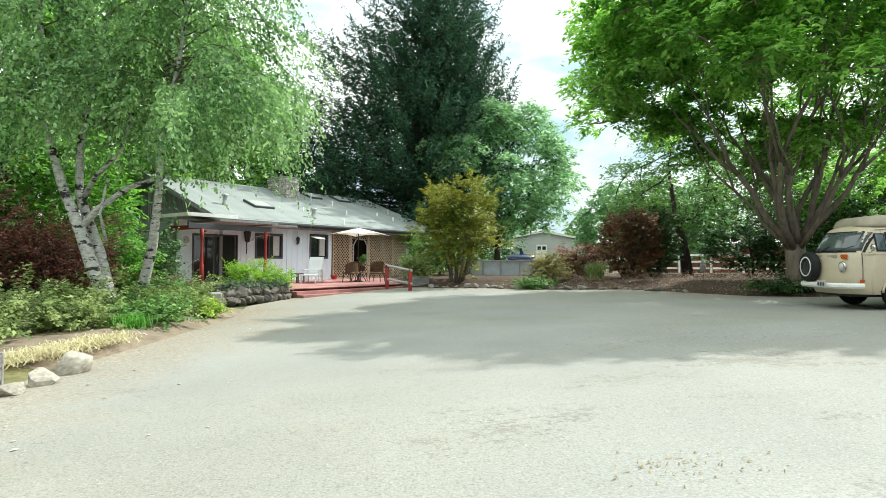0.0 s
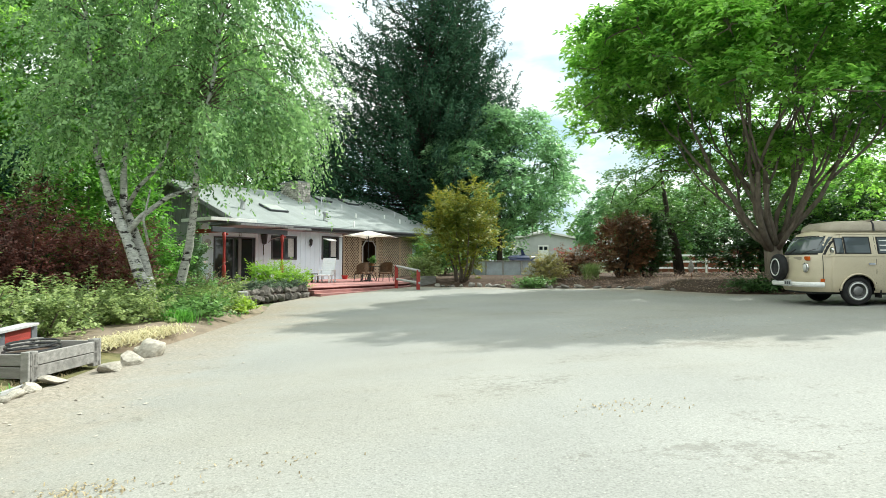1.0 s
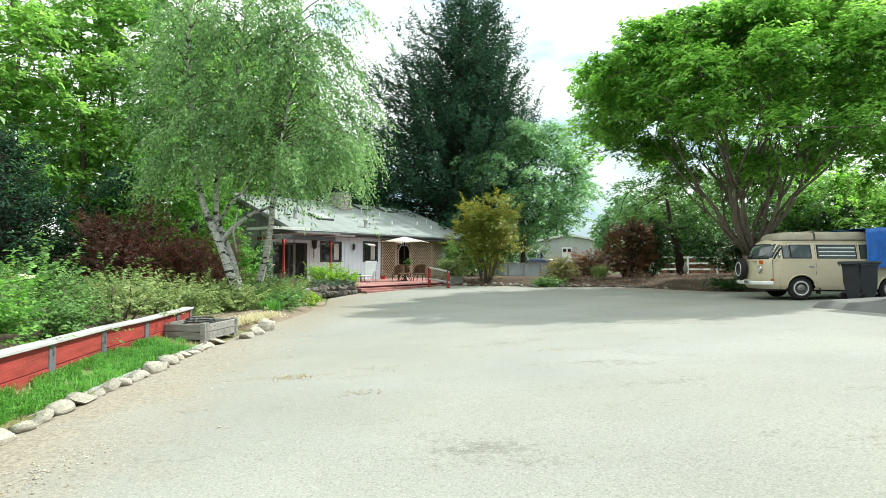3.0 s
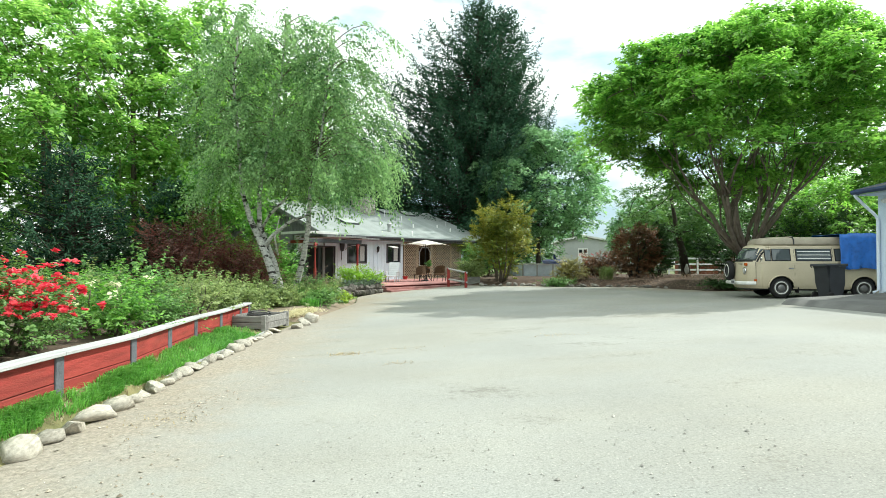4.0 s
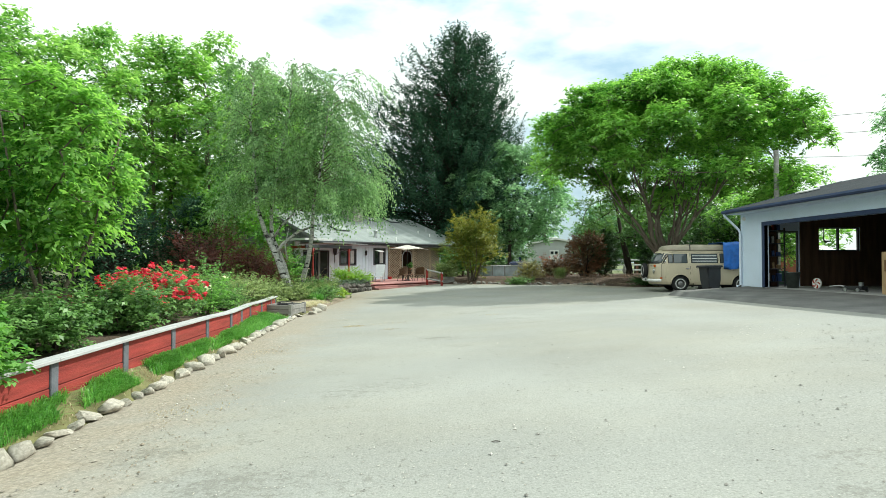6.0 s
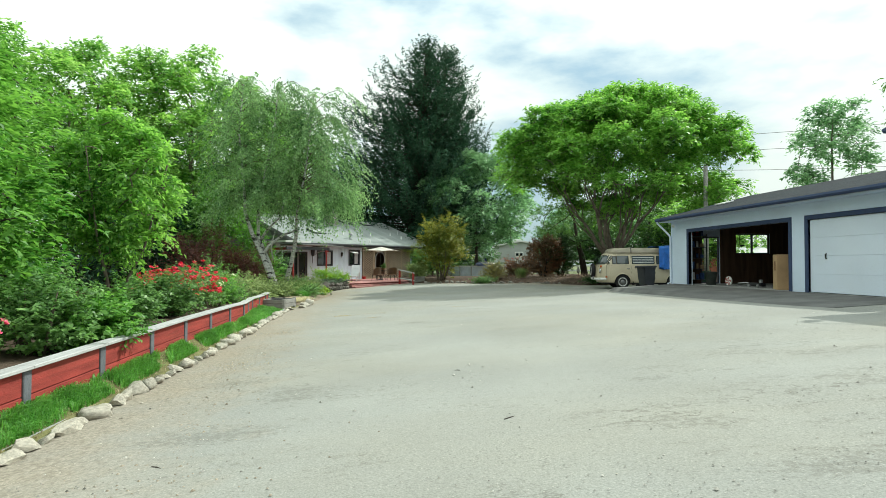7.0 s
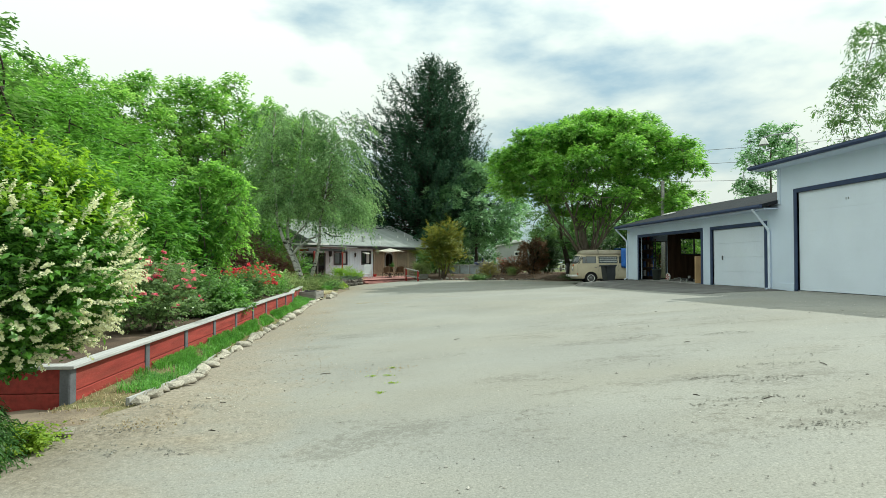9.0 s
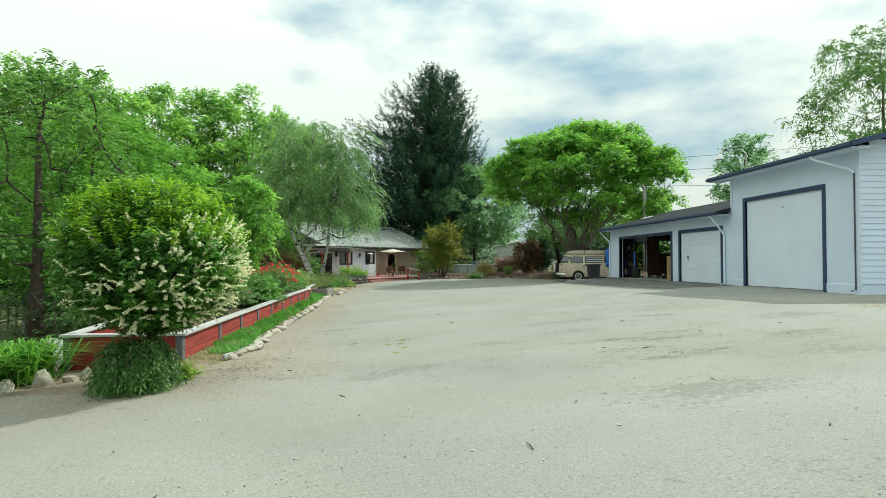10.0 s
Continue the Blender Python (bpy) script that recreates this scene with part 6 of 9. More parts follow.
lg = thing("lounge_chair", "white plastic reclining lounge chair on the deck", "chair", on_deck(-1.35, 3.3), HTURN + 35)
part("seat", boxed((-0.3, -0.85, 0.30), (0.3, 0.15, 0.35), 0.015), WHITE_PLASTIC, lg)
bk = part("backrest", boxed((-0.3, 0.0, 0.0), (0.3, 0.85, 0.05), 0.015), WHITE_PLASTIC, lg, "raised white back")
bk.matrix_basis = pose(0, 0.15, 0.32, 62, 0, 0)
for k in range(6):
    part("slat", boxed((-0.27, 0.08 + k * 0.12, 0.052), (0.27, 0.15 + k * 0.12, 0.062)), WHITE_PLASTIC, bk)
for sx in (-0.3, 0.3):
    part("arm", boxed((sx - 0.04, -0.35, 0.52), (sx + 0.04, 0.3, 0.56), 0.012), WHITE_PLASTIC, lg)
    for sy in (-0.8, -0.3, 0.3):
        part("leg", boxed((sx - 0.025, sy - 0.03, 0), (sx + 0.025, sy + 0.03, 0.52 if sy > -0.5 else 0.31), 0.008), WHITE_PLASTIC, lg)
sl = thing("side_stool", "small dark-legged stool beside the lounge chair", "stool", on_deck(-1.95, 3.0), HTURN)
part("seat", boxed((-0.2, -0.2, 0.36), (0.2, 0.2, 0.40), 0.01), BLACK, sl)
for sx in (-0.17, 0.17):
    for sy in (-0.17, 0.17):
        part("leg", boxed((sx - 0.018, sy - 0.018, 0), (sx + 0.018, sy + 0.018, 0.36)), BLACK, sl)
rp = thing("red_pot", "low red flower pot against the wall", "pot", on_deck(2.3, 0.5))
part("pot", lathe([(0.12, 0), (0.18, 0.18), (0.19, 0.2), (0.15, 0.19)], 16), mat("red_glaze", (0.45, 0.03, 0.03), 0.4), rp)

# railing beside the steps
rl = thing("railing", "short rustic railing with red posts and grey rails", "railing", (0, 0, 0))
pa, pb = Vector((-11.2, 15.1, -0.52)), Vector((-10.36, 13.8, -0.58))
for p, hgt in ((pa, 0.95), (pb, 0.85)):
    part("post", boxed((p.x - 0.07, p.y - 0.07, p.z - 0.1), (p.x + 0.07, p.y + 0.07, p.z + hgt), 0.015), RED_PAINT, rl, "red railing post")
for da, db in ((0.93, 0.80), (0.38, 0.32)):
    part("rail", tubed([pa + Vector((-0.05, 0.08, da)), pb + Vector((0.05, -0.08, db))], 0.05, 8), CAP_WOOD, rl)

# lava-stone wall and planting before the porch
DST = [rock_mesh(40 + i, 0.28, 2) for i in range(6)]
for m_ in DST:
    m_.materials.append(DARKROCK)
lw = thing("lava_wall", "low rough wall of dark lava stones", "wall", (0, 0, 0))
lr_ = random.Random(3)
for k in range(46):
    t = (k % 23) / 22
    row = k // 23
    x, y = piecewise([(0, -16.75), (0.5, -15.65), (1, -14.45)], t), piecewise([(0, 8.35), (0.5, 9.75), (1, 11.2)], t)
    s = lr_.uniform(0.15, 0.25)
    ob = part("stone", lr_.choice(DST), None, lw)
    ob.matrix_basis = pose(x - 0.05 * row + lr_.uniform(-0.05, 0.05), y + 0.1 * row, ground_z(x, y) + 0.09 + 0.20 * row, lr_.uniform(-40, 40), lr_.uniform(-40, 40), lr_.uniform(0, 360)) @ Matrix.Diagonal((s, s * 0.9, s * 0.8, 1))
solo("stone_slab", boxed((-0.17, -0.08, -0.1), (0.17, 0.08, 0.42), 0.03), CONCRETE, "upright pale concrete slab in the lava wall", "slab", at=pose(-16.1, 9.0, ground_z(-16.1, 9.0), 6, 0, 40))
mound("porch_bed", [(-16.6, 8.9), (-15.7, 9.7), (-14.55, 11.2), (-15.0, 13.2), (-17.5, 13.5), (-19, 11)], 0.36, SOIL, "raised soil bed behind the lava wall", "bed", 0.5)


# ---- retaining wall, stones and grass along the drive ----
WALL_X = [(-22.6, -16.24), (-14, -16.12), (-8, -16.12), (-4.6, -16.62), (-0.4, -16.88)]
WALL_Z = [(-22.6, -0.355), (-17, -0.30), (-13, -0.25), (-9, -0.25), (-6, -0.31), (-2.4, -0.37), (-0.4, -0.35)]
BANK_Z = [(-24, -0.79), (-22.5, -0.75), (-20, -0.73), (-17, -0.68), (-13, -0.62), (-8, -0.64), (-4, -0.72), (-0.4, -0.76), (1, -0.78)]
wall_x_at = lambda y: piecewise(WALL_X, y)
wall_z_at = lambda y: piecewise(WALL_Z, y)
bank_at = lambda y: piecewise(BANK_Z, y)
edge_at = lambda y: piecewise(LEFT, y)


def bank_z(x, y):
    """The grass bank between the stones and the wall."""
    a, b = edge_at(y), wall_x_at(y)
    t = max(0.0, min(1.0, (x - a) / (b - a)))
    return (ground_z(a, y) - 0.02) * (1 - t) + bank_at(y) * t + 0.02 * noise.noise(Vector((x, y, 4)) * 2)


bm = bmesh.new()
rows = []
for j in range(96):
    y = -23.6 + j * 0.25
    rows.append([bm.verts.new((p, y, bank_z(p, y))) for p in spread(edge_at(y) + 0.15, wall_x_at(y) - 0.02, 8)])
for a, b in zip(rows, rows[1:]):
    for i in range(8):
        bm.faces.new((a[i], b[i], b[i + 1], a[i + 1]))
TURF = mat("thin_turf", (0.17, 0.165, 0.07), 0.95, 0, 0.25, 3, 0.8, 30, stain=0.7, stain_color=(0.3, 0.24, 0.13))
solo("grass_bank", bm, TURF, "narrow grass bank under the red timber wall", "bank", "structure", smooth=True)

bm = sheet([-23 + 0.35 * i for i in range(20)], [-22.3 + 0.4 * j for j in range(56)], lambda x, y: 0)
for v in bm.verts:
    x, y = v.co.x, v.co.y
    xw = wall_x_at(y) - 0.09
    k = (x + 23) / 6.65
    v.co.x = -23 + (xw + 23) * k
    t = max(0.0, min(1.0, (v.co.x + 22) / 3.0))
    if y < -16.0:     # held on the garden side by the short return wall
        xl = -17.99 - 0.131 * (y + 22.46)
        t = max(0.0, min(1.0, (v.co.x - xl + 0.4) / 0.35))
    v.co.z = (ground_z(v.co.x, y) - 0.1) * (1 - t) + (wall_z_at(y) - 0.14) * t + 0.05 * noise.noise(Vector((v.co.x, y, 2)) * 1.5)
solo("raised_bed", bm, SOIL, "raised soil bed behind the red timber wall", "bed", "structure", smooth=True)

wall = thing("retaining_wall", "low red timber retaining wall with grey posts and pale cap", "wall", (0, 0, 0))
POST_Y = [-0.45] + [-1.27 - 1.613 * i for i in range(13)] + [-22.65]


def plank(name, a, b, lo, hi, thick, m, off=0.0, bevel=0.006):
    """A plank from a to b in plan, from heights lo to hi at both ends (pairs)."""
    a, b = Vector((*a, 0)), Vector((*b, 0))
    d = (b - a).normalized()
    n = Vector((d.y, -d.x, 0))
    bm = bmesh.new()
    vs = []
    for p, zl, zh in ((a, lo[0], hi[0]), (b, lo[1], hi[1])):
        for s in (off, off + thick):
            for z in (zl, zh):
                vs.append(bm.verts.new(p + n * s + Vector((0, 0, z))))
    for f in ((0, 1, 3, 2), (4, 6, 7, 5), (0, 4, 5, 1), (2, 3, 7, 6), (0, 2, 6, 4), (1, 5, 7, 3)):
        bm.faces.new([vs[i] for i in f])
    bmesh.ops.recalc_face_normals(bm, faces=bm.faces)
    if bevel:
        bmesh.ops.bevel(bm, geom=bm.edges[:], offset=bevel, segments=1, affect="EDGES")
    return part(name, bm, m, wall)


for i, y in enumerate(POST_Y):
    x, z = wall_x_at(y), wall_z_at(y)
    part("post", boxed((x - 0.05, y - 0.07, bank_at(y) - 0.2), (x + 0.06, y + 0.07, z + 0.005), 0.008), GREY_POST, wall)
    if i:
        ya, yb = y, POST_Y[i - 1]
        pa, pb = (wall_x_at(ya), ya), (wall_x_at(yb), yb)
        za, zb = wall_z_at(ya), wall_z_at(yb)
        plank("board", pa, pb, (za - 0.27, zb - 0.27), (za, zb), 0.04, RED_BOARD, 0.0)
        plank("board", pa, pb, (za - 0.56, zb - 0.56), (za - 0.278, zb - 0.278), 0.04, RED_BOARD, 0.004)
        plank("cap", (pa[0] + 0.02, ya), (pb[0] + 0.02, yb), (za + 0.006, zb + 0.006), (za + 0.046, zb + 0.046), 0.20, CAP_WOOD, -0.10)
ye, xe, ze = POST_Y[-1], wall_x_at(POST_Y[-1]), wall_z_at(POST_Y[-1])
for lo, hi, o in ((-0.27, 0.0, 0.0), (-0.56, -0.278, 0.004)):
    plank("board", (xe - 1.75, ye - 0.01), (xe, ye - 0.01), (ze + lo,) * 2, (ze + hi,) * 2, 0.04, RED_BOARD, o)
plank("cap", (xe - 1.85, ye - 0.01), (xe + 0.12, ye - 0.01), (ze + 0.006,) * 2, (ze + 0.046,) * 2, 0.20, CAP_WOOD, -0.10)
for x in (xe - 1.75, xe + 0.0):
    part("post", boxed((x - 0.055, ye - 0.075, ze - 0.75), (x + 0.055, ye + 0.03, ze + 0.005), 0.008), GREY_POST, wall)
for y0 in (ye,):
    plank("board", (xe - 1.75, ye), (xe - 2.6, ye + 6.5), (ze - 0.85,) * 2, (ze,) * 2, 0.04, RED_BOARD, 0.0)
    plank("cap", (xe - 1.75, ye), (xe - 2.6, ye + 6.5), (ze + 0.006,) * 2, (ze + 0.046,) * 2, 0.2, CAP_WOOD, -0.1)

ROCKS = [rock_mesh(i, 0.26) for i in range(9)]
for r_ in ROCKS:
    r_.materials.append(ROCK)
for r_ in ROCKS[:4]:     # some are worn round
    r_.polygons.foreach_set("use_smooth", [True] * len(r_.polygons))
rk = random.Random(21)
GREYROCKS = [rock_mesh(20 + i, 0.3) for i in range(5)]
for r_ in GREYROCKS:
    r_.materials.append(mat("grey_bed_stone", (0.25, 0.235, 0.21), 0.9, 0, 0.25, 5.0, 0.7, 30, per_object=0.3))
    r_.polygons.foreach_set("use_smooth", [True] * len(r_.polygons))


def stone(x, y, z, sx, sy, sz, label="rounded pale field stone edging the drive", group="edging stones", name="stone"):
    ob = new(name, rk.choice(ROCKS))
    ob.matrix_basis = pose(x, y, z, rk.uniform(-12, 12), rk.uniform(-12, 12), rk.uniform(0, 360)) @ Matrix.Diagonal((sx, sy, sz, 1))
    return tagged(ob, label, "stone", group)


y = -23.02
while y < -1.7:
    s = 0.115 + 0.115 * rk.random() ** 1.4
    wide, long_ = s * rk.uniform(0.75, 1.05), s * rk.uniform(1.1, 1.75)
    x = edge_at(y) - 0.02 + rk.uniform(-0.04, 0.04)
    ob = stone(x, y + long_ * 0.8, ground_z(x, y) + 0.22 * s, wide, long_, s * rk.uniform(0.42, 0.72))
    ob.matrix_basis = pose(x, y + long_ * 0.8, ground_z(x, y) + 0.22 * s, rk.uniform(-14, 14), rk.uniform(-14, 14), rk.uniform(-24, 24) + 180 * rk.randrange(2)) @ Matrix.Diagonal((wide, long_, s * rk.uniform(0.4, 0.6), 1))
    y += long_ * 1.3 + (rk.uniform(0.1, 0.2) if rk.random() < 0.06 else rk.uniform(0.0, 0.04))
for x, y, s in ((-15.4, -1.32, 0.2), (-15.33, -0.82, 0.25), (-15.3, -0.2, 0.3), (-15.55, 0.25, 0.17), (-15.72, 2.9, 0.15), (-15.5, -24.12, 0.12)):
    stone(x, y, ground_z(x, y) + 0.2 * s, s, s * 1.0, s * 0.6, "large pale boulder beside the drive").data = rk.choice(ROCKS[::2])
for x, y, s in ((-17.35, -23.85, 0.13), (-17.6, -24.1, 0.2), (-17.95, -24.3, 0.17), (-18.35, -24.5, 0.22), (-17.3, -23.5, 0.14), (-18.8, -24.7, 0.2)):
    stone(x, y, ground_z(x, y) + 0.3 * s, s, s, s * 0.85, "pale stone under the strap-leaved clump", "clump stones")
mound("dirt_strip", [(-17.0, -22.6), (-15.45, -22.9), (-15.6, -24.5), (-16.4, -25.2), (-18.4, -24.6), (-22, -26), (-25, -24), (-23, -20.5), (-18.6, -20.5)], 0.03, DIRT, "bare trodden dirt beside the drive", "dirt", 0.6, base=-0.05)
# stones before the mulch bed
for k in range(34):
    t = k / 33
    x, y = piecewise([(0, -9.4), (0.25, -7.4), (0.6, -4.8), (0.8, -2.9), (1, -2.2)], t), piecewise([(0, 15.35), (0.25, 14.55), (0.6, 12.2), (0.8, 11.4), (1, 9.2)], t)
    s = rk.uniform(0.08, 0.2)
    stone(x + rk.uniform(-0.15, 0.15), y + rk.uniform(-0.1, 0.2), ground_z(x, y) + 0.25 * s, s * 1.3, s, s * 0.7, "flat grey stone edging the mulch bed", "bed stones").data = rk.choice(GREYROCKS)


def blades(name, pts, height, lean, m, label, category, seed, width=0.012, parent=None):
    """Grass blades as thin bent strips."""
    r = np.random.default_rng(seed)
    p = np.asarray(pts, float)
    n = len(p)
    a = r.random(n) * 2 * np.pi
    h = height * (0.5 + r.random(n))
    ln = lean * h * r.random(n)
    d = np.stack([np.cos(a), np.sin(a), 0 * a], 1)
    s = np.stack([-np.sin(a), np.cos(a), 0 * a], 1) * width * (0.6 + 0.8 * r.random(n))[:, None]
    up = np.array([0, 0, 1.0])
    mid = p + d * (ln * 0.35)[:, None] + up * (h * 0.6)[:, None]
    tip = p + d * ln[:, None] + up * (h * (1 - 0.25 * lean))[:, None]
    v = np.stack([p - s, p + s, mid + s * 0.8, mid - s * 0.8, tip], 1).reshape(-1, 3)
    me = bpy.data.meshes.new(name)
    me.vertices.add(5 * n)
    me.vertices.foreach_set("co", v.ravel())
    idx = np.array([0, 1, 2, 3, 3, 2, 4])[None] + 5 * np.arange(n)[:, None]
    me.loops.add(7 * n)
    me.loops.foreach_set("vertex_index", idx.ravel())
    me.polygons.add(2 * n)
    me.polygons.foreach_set("loop_start", (np.array([0, 4])[None] + 7 * np.arange(n)[:, None]).ravel())
    me.polygons.foreach_set("loop_total", np.tile([4, 3], n))
    me.update(calc_edges=True)
    ob = part(name, me, m, parent)
    return ob if parent else tagged(ob, label, category, "", "stuff")


gr = np.random.default_rng(5)
pts = []
while len(pts) < 36000:
    y = gr.uniform(-22.2, -2.3)
    a, b = edge_at(y) - 0.15, wall_x_at(y) + 0.06
    x = b + (a - b) * gr.random() ** 1.3
    thick = 0.42 + 1.5 * noise.noise(Vector((x * 2.2, y * 1.1, 3))) + 0.9 * noise.noise(Vector((x * 5, y * 4, 8)))
    if y < -20.5:
        thick -= 0.45
    if gr.random() < thick:
        pts.append((x, y, bank_z(x, y) - 0.01))
blades("grass", pts, 0.14, 1.5, L_GRASS, "green grass on the bank under the timber wall", "grass", 6, 0.0048)
pts = []
while len(pts) < 6500:
    y = gr.uniform(-23.2, -1.0)
    x = edge_at(y) - 0.1 - gr.random() * 0.85
    pts.append((x, y, bank_z(x, y) - 0.01))
blades("dry_grass", pts, 0.06, 1.3, L_STRAW, "dry straw-coloured grass between the edging stones", "grass", 8, 0.006)

# loose litter on the paving
lr = np.random.default_rng(17)
verts, faces = [], []
for k in range(6200):
    if k >= 5500:     # fallen leaves under the shade tree
        y, x = 0.2 + lr.normal() * 0.7, -7.3 + lr.normal() * 1.2
    elif k < 4000:
        y = lr.uniform(-30, 8)
        x = edge_at(y) + 0.2 + abs(lr.normal()) * 0.8
    else:
        y = lr.uniform(-31, 13)
        x = lr.uniform(edge_at(y) + 0.3, -0.5)
    z = ground_z(x, y) + 0.012
    s = lr.uniform(0.003, 0.009) * (2.6 if k < 4000 and lr.random() < 0.10 else 2.0 if k >= 5500 else 1)
    a = lr.uniform(0, 6.28)
    i = len(verts)
    for q in range(4):
        verts.append((x + s * math.cos(a + q * 1.57) * (1.5 if q % 2 else 0.8), y + s * math.sin(a + q * 1.57) * (1.5 if q % 2 else 0.8), z - 0.006))
    verts.append((x, y, z - 0.006 + s * 0.35))
    for q in range(4):
        faces.append((i + q, i + (q + 1) % 4, i + 4))
me = bpy.data.meshes.new("litter")
me.from_pydata(verts, [], faces)
LITTER = leaf_mat("dry_litter", (0.17, 0.15, 0.12), (0.5, 0.46, 0.38), 0.0, 0.9)
tagged(part("litter", me, LITTER), "small stones and dry leaf litter strewn on the drive", "litter", "", "stuff")

# crumbled clods of dirt along the shoulder
cd = np.random.default_rng(33)
verts, faces = [], []
for k in range(1100):
    cx, cy, w = ((-14.6, -12.5, 0.5), (-14.5, -15.5, 0.45), (-14.3, -18.6, 0.5), (-14.8, -9.0, 0.3), (-13.6, -21.0, 0.6), (-14.6, -22.6, 0.4))[k % 6]
    x, y = cx + cd.normal() * w * 0.6, cy + cd.normal() * w * 1.9
    x = max(x, edge_at(y) + 0.2)
    s = cd.uniform(0.004, 0.012) * (2.0 if cd.random() < 0.08 else 1.0)
    a, i, z = cd.uniform(0, 6.28), len(verts), ground_z(x, y) + 0.004
    for q in range(5):
        rr_ = s * cd.uniform(0.7, 1.4)
        verts.append((x + rr_ * math.cos(a + q * 1.257), y + rr_ * math.sin(a + q * 1.257), z))
    verts.append((x, y, z + s * cd.uniform(0.5, 0.9)))
    faces += [(i + q, i + (q + 1) % 5, i + 5) for q in range(5)]
me = bpy.data.meshes.new("dirt_clod")
me.from_pydata(verts, [], faces)
tagged(part("dirt_clod", me, leaf_mat("brown_clod", (0.18, 0.15, 0.11), (0.42, 0.36, 0.28), 0.0, 0.95)), "crumbled brown clods of dirt along the drive's shoulder", "dirt", "", "stuff")

# crumbled spots where the paving has broken up
verts, faces = [], []
for cx, cy, w in ((-7.2, -20.9, 0.4), (-8.18, -23.5, 0.45), (-8.75, -24.1, 0.4), (-9.1, -23.8, 0.3), (-9.4, -24.8, 0.5), (-8.76, -25.4, 0.4), (-9.35, -25.65, 0.25), (-6.8, -24.7, 0.4), (-14.8, -23.2, 0.4), (-15.0, -24.1, 0.4), (-14.7, -24.7, 0.5)):
    for k in range(80):
        u = cd.uniform(-1, 1)
        x, y = cx + w * u + cd.normal() * 0.03, cy - 0.1 * w * u + 0.2 * w * (1 - u * u) * (1 if cd.random() < 0.7 else -1) + cd.normal() * 0.035
        s, a, i, z = cd.uniform(0.004, 0.013), cd.uniform(0, 6.28), len(verts), ground_z(x, y) + 0.008
        for q in range(4):
            verts.append((x + s * cd.uniform(0.7, 1.4) * math.cos(a + q * 1.57), y + s * cd.uniform(0.7, 1.4) * math.sin(a + q * 1.57), z))
        verts.append((x, y, z + s * cd.uniform(0.5, 1.0)))
        faces += [(i + q, i + (q + 1) % 4, i + 4) for q in range(4)]
me = bpy.data.meshes.new("broken_paving")
me.from_pydata(verts, [], faces)
tagged(part("broken_paving", me, leaf_mat("dark_paving_crumb", (0.12, 0.115, 0.1), (0.33, 0.32, 0.28), 0.0, 0.95)), "dark crumbs where the paving has broken up", "rubble", "", "stuff")

# loose gravel over the near paving
gv = np.random.default_rng(29)
n = 15000
gx, gy = gv.uniform(-15.2, -2.0, n), gv.uniform(-31.5, -10.0, n)
drift = np.array([noise.noise(Vector((a * 0.45, b * 0.9, 6))) for a, b in zip(gx, gy)])
ok = gv.random(n) < 0.35 + 1.6 * drift
gx, gy = gx[ok], gy[ok]
n = len(gx)
gs = gv.uniform(0.004, 0.010, n) * np.where(gv.random(n) < 0.06, 2.0, 1.0)
ga = gv.random(n) * 6.28
gz_ = np.array([ground_z(a, b) for a, b in zip(gx, gy)]) + 0.006
ring = [np.stack([gx + gs * np.cos(ga + q * 1.57) * (1.3 if q % 2 else 0.85), gy + gs * np.sin(ga + q * 1.57) * (1.3 if q % 2 else 0.85), gz_], 1) for q in range(4)]
peak = np.stack([gx + gs * 0.2, gy, gz_ + gs * 0.8], 1)
gverts = np.stack([*ring, peak], 1).reshape(-1, 3)
gfaces = [(5 * i + q, 5 * i + (q + 1) % 4, 5 * i + 4) for i in range(n) for q in range(4)]
me = bpy.data.meshes.new("gravel")
me.from_pydata(gverts.tolist(), [], gfaces)
tagged(part("gravel", me, leaf_mat("loose_grey_gravel", (0.10, 0.095, 0.085), (0.62, 0.59, 0.53), 0.0, 0.9)), "loose pale gravel strewn over the paving", "gravel", "", "stuff")

# planter box at the end of the wall
planter = thing("planter_box", "weathered grey wooden planter box with dark soil and hose", "planter", (-16.28, -1.45, -0.80), -10)
for z in (0.0, 0.15):
    part("board", boxed((-0.47, -0.62, z), (0.47, -0.58, z + 0.14), 0.006), GREY_WOOD, planter)
    part("board", boxed((-0.47, 0.58, z), (0.47, 0.62, z + 0.14), 0.006), GREY_WOOD, planter)
    part("board", boxed((0.43, -0.575, z), (0.47, 0.575, z + 0.14), 0.006), GREY_WOOD, planter)
    part("board", boxed((-0.47, -0.575, z), (-0.43, 0.575, z + 0.14), 0.006), GREY_WOOD, planter)
for sx in (-1, 1):
    for sy in (-1, 1):
        part("corner_post", boxed((sx * 0.47, sy * 0.50, -0.05), (sx * 0.375, sy * 0.60, 0.32), 0.006), GREY_WOOD, planter)
        part("corner_post", boxed((sx * 0.37, sy * 0.621, -0.05), (sx * 0.47, sy * 0.655, 0.32), 0.006), GREY_WOOD, planter)
part("soil", boxed((-0.425, -0.575, 0.02), (0.425, 0.575, 0.19)), SOIL, planter)
hs = thing("garden_hose", "coiled black garden hose lying in the planter box", "hose", (-16.28, -1.45, -0.60))
part("coil", tubed([(0.30 * math.cos(a) * (1 - 0.015 * a), 0.40 * math.sin(a), 0.02 + 0.008 * a) for a in spread(0, 17, 90)], 0.014, 6), BLACK, hs)
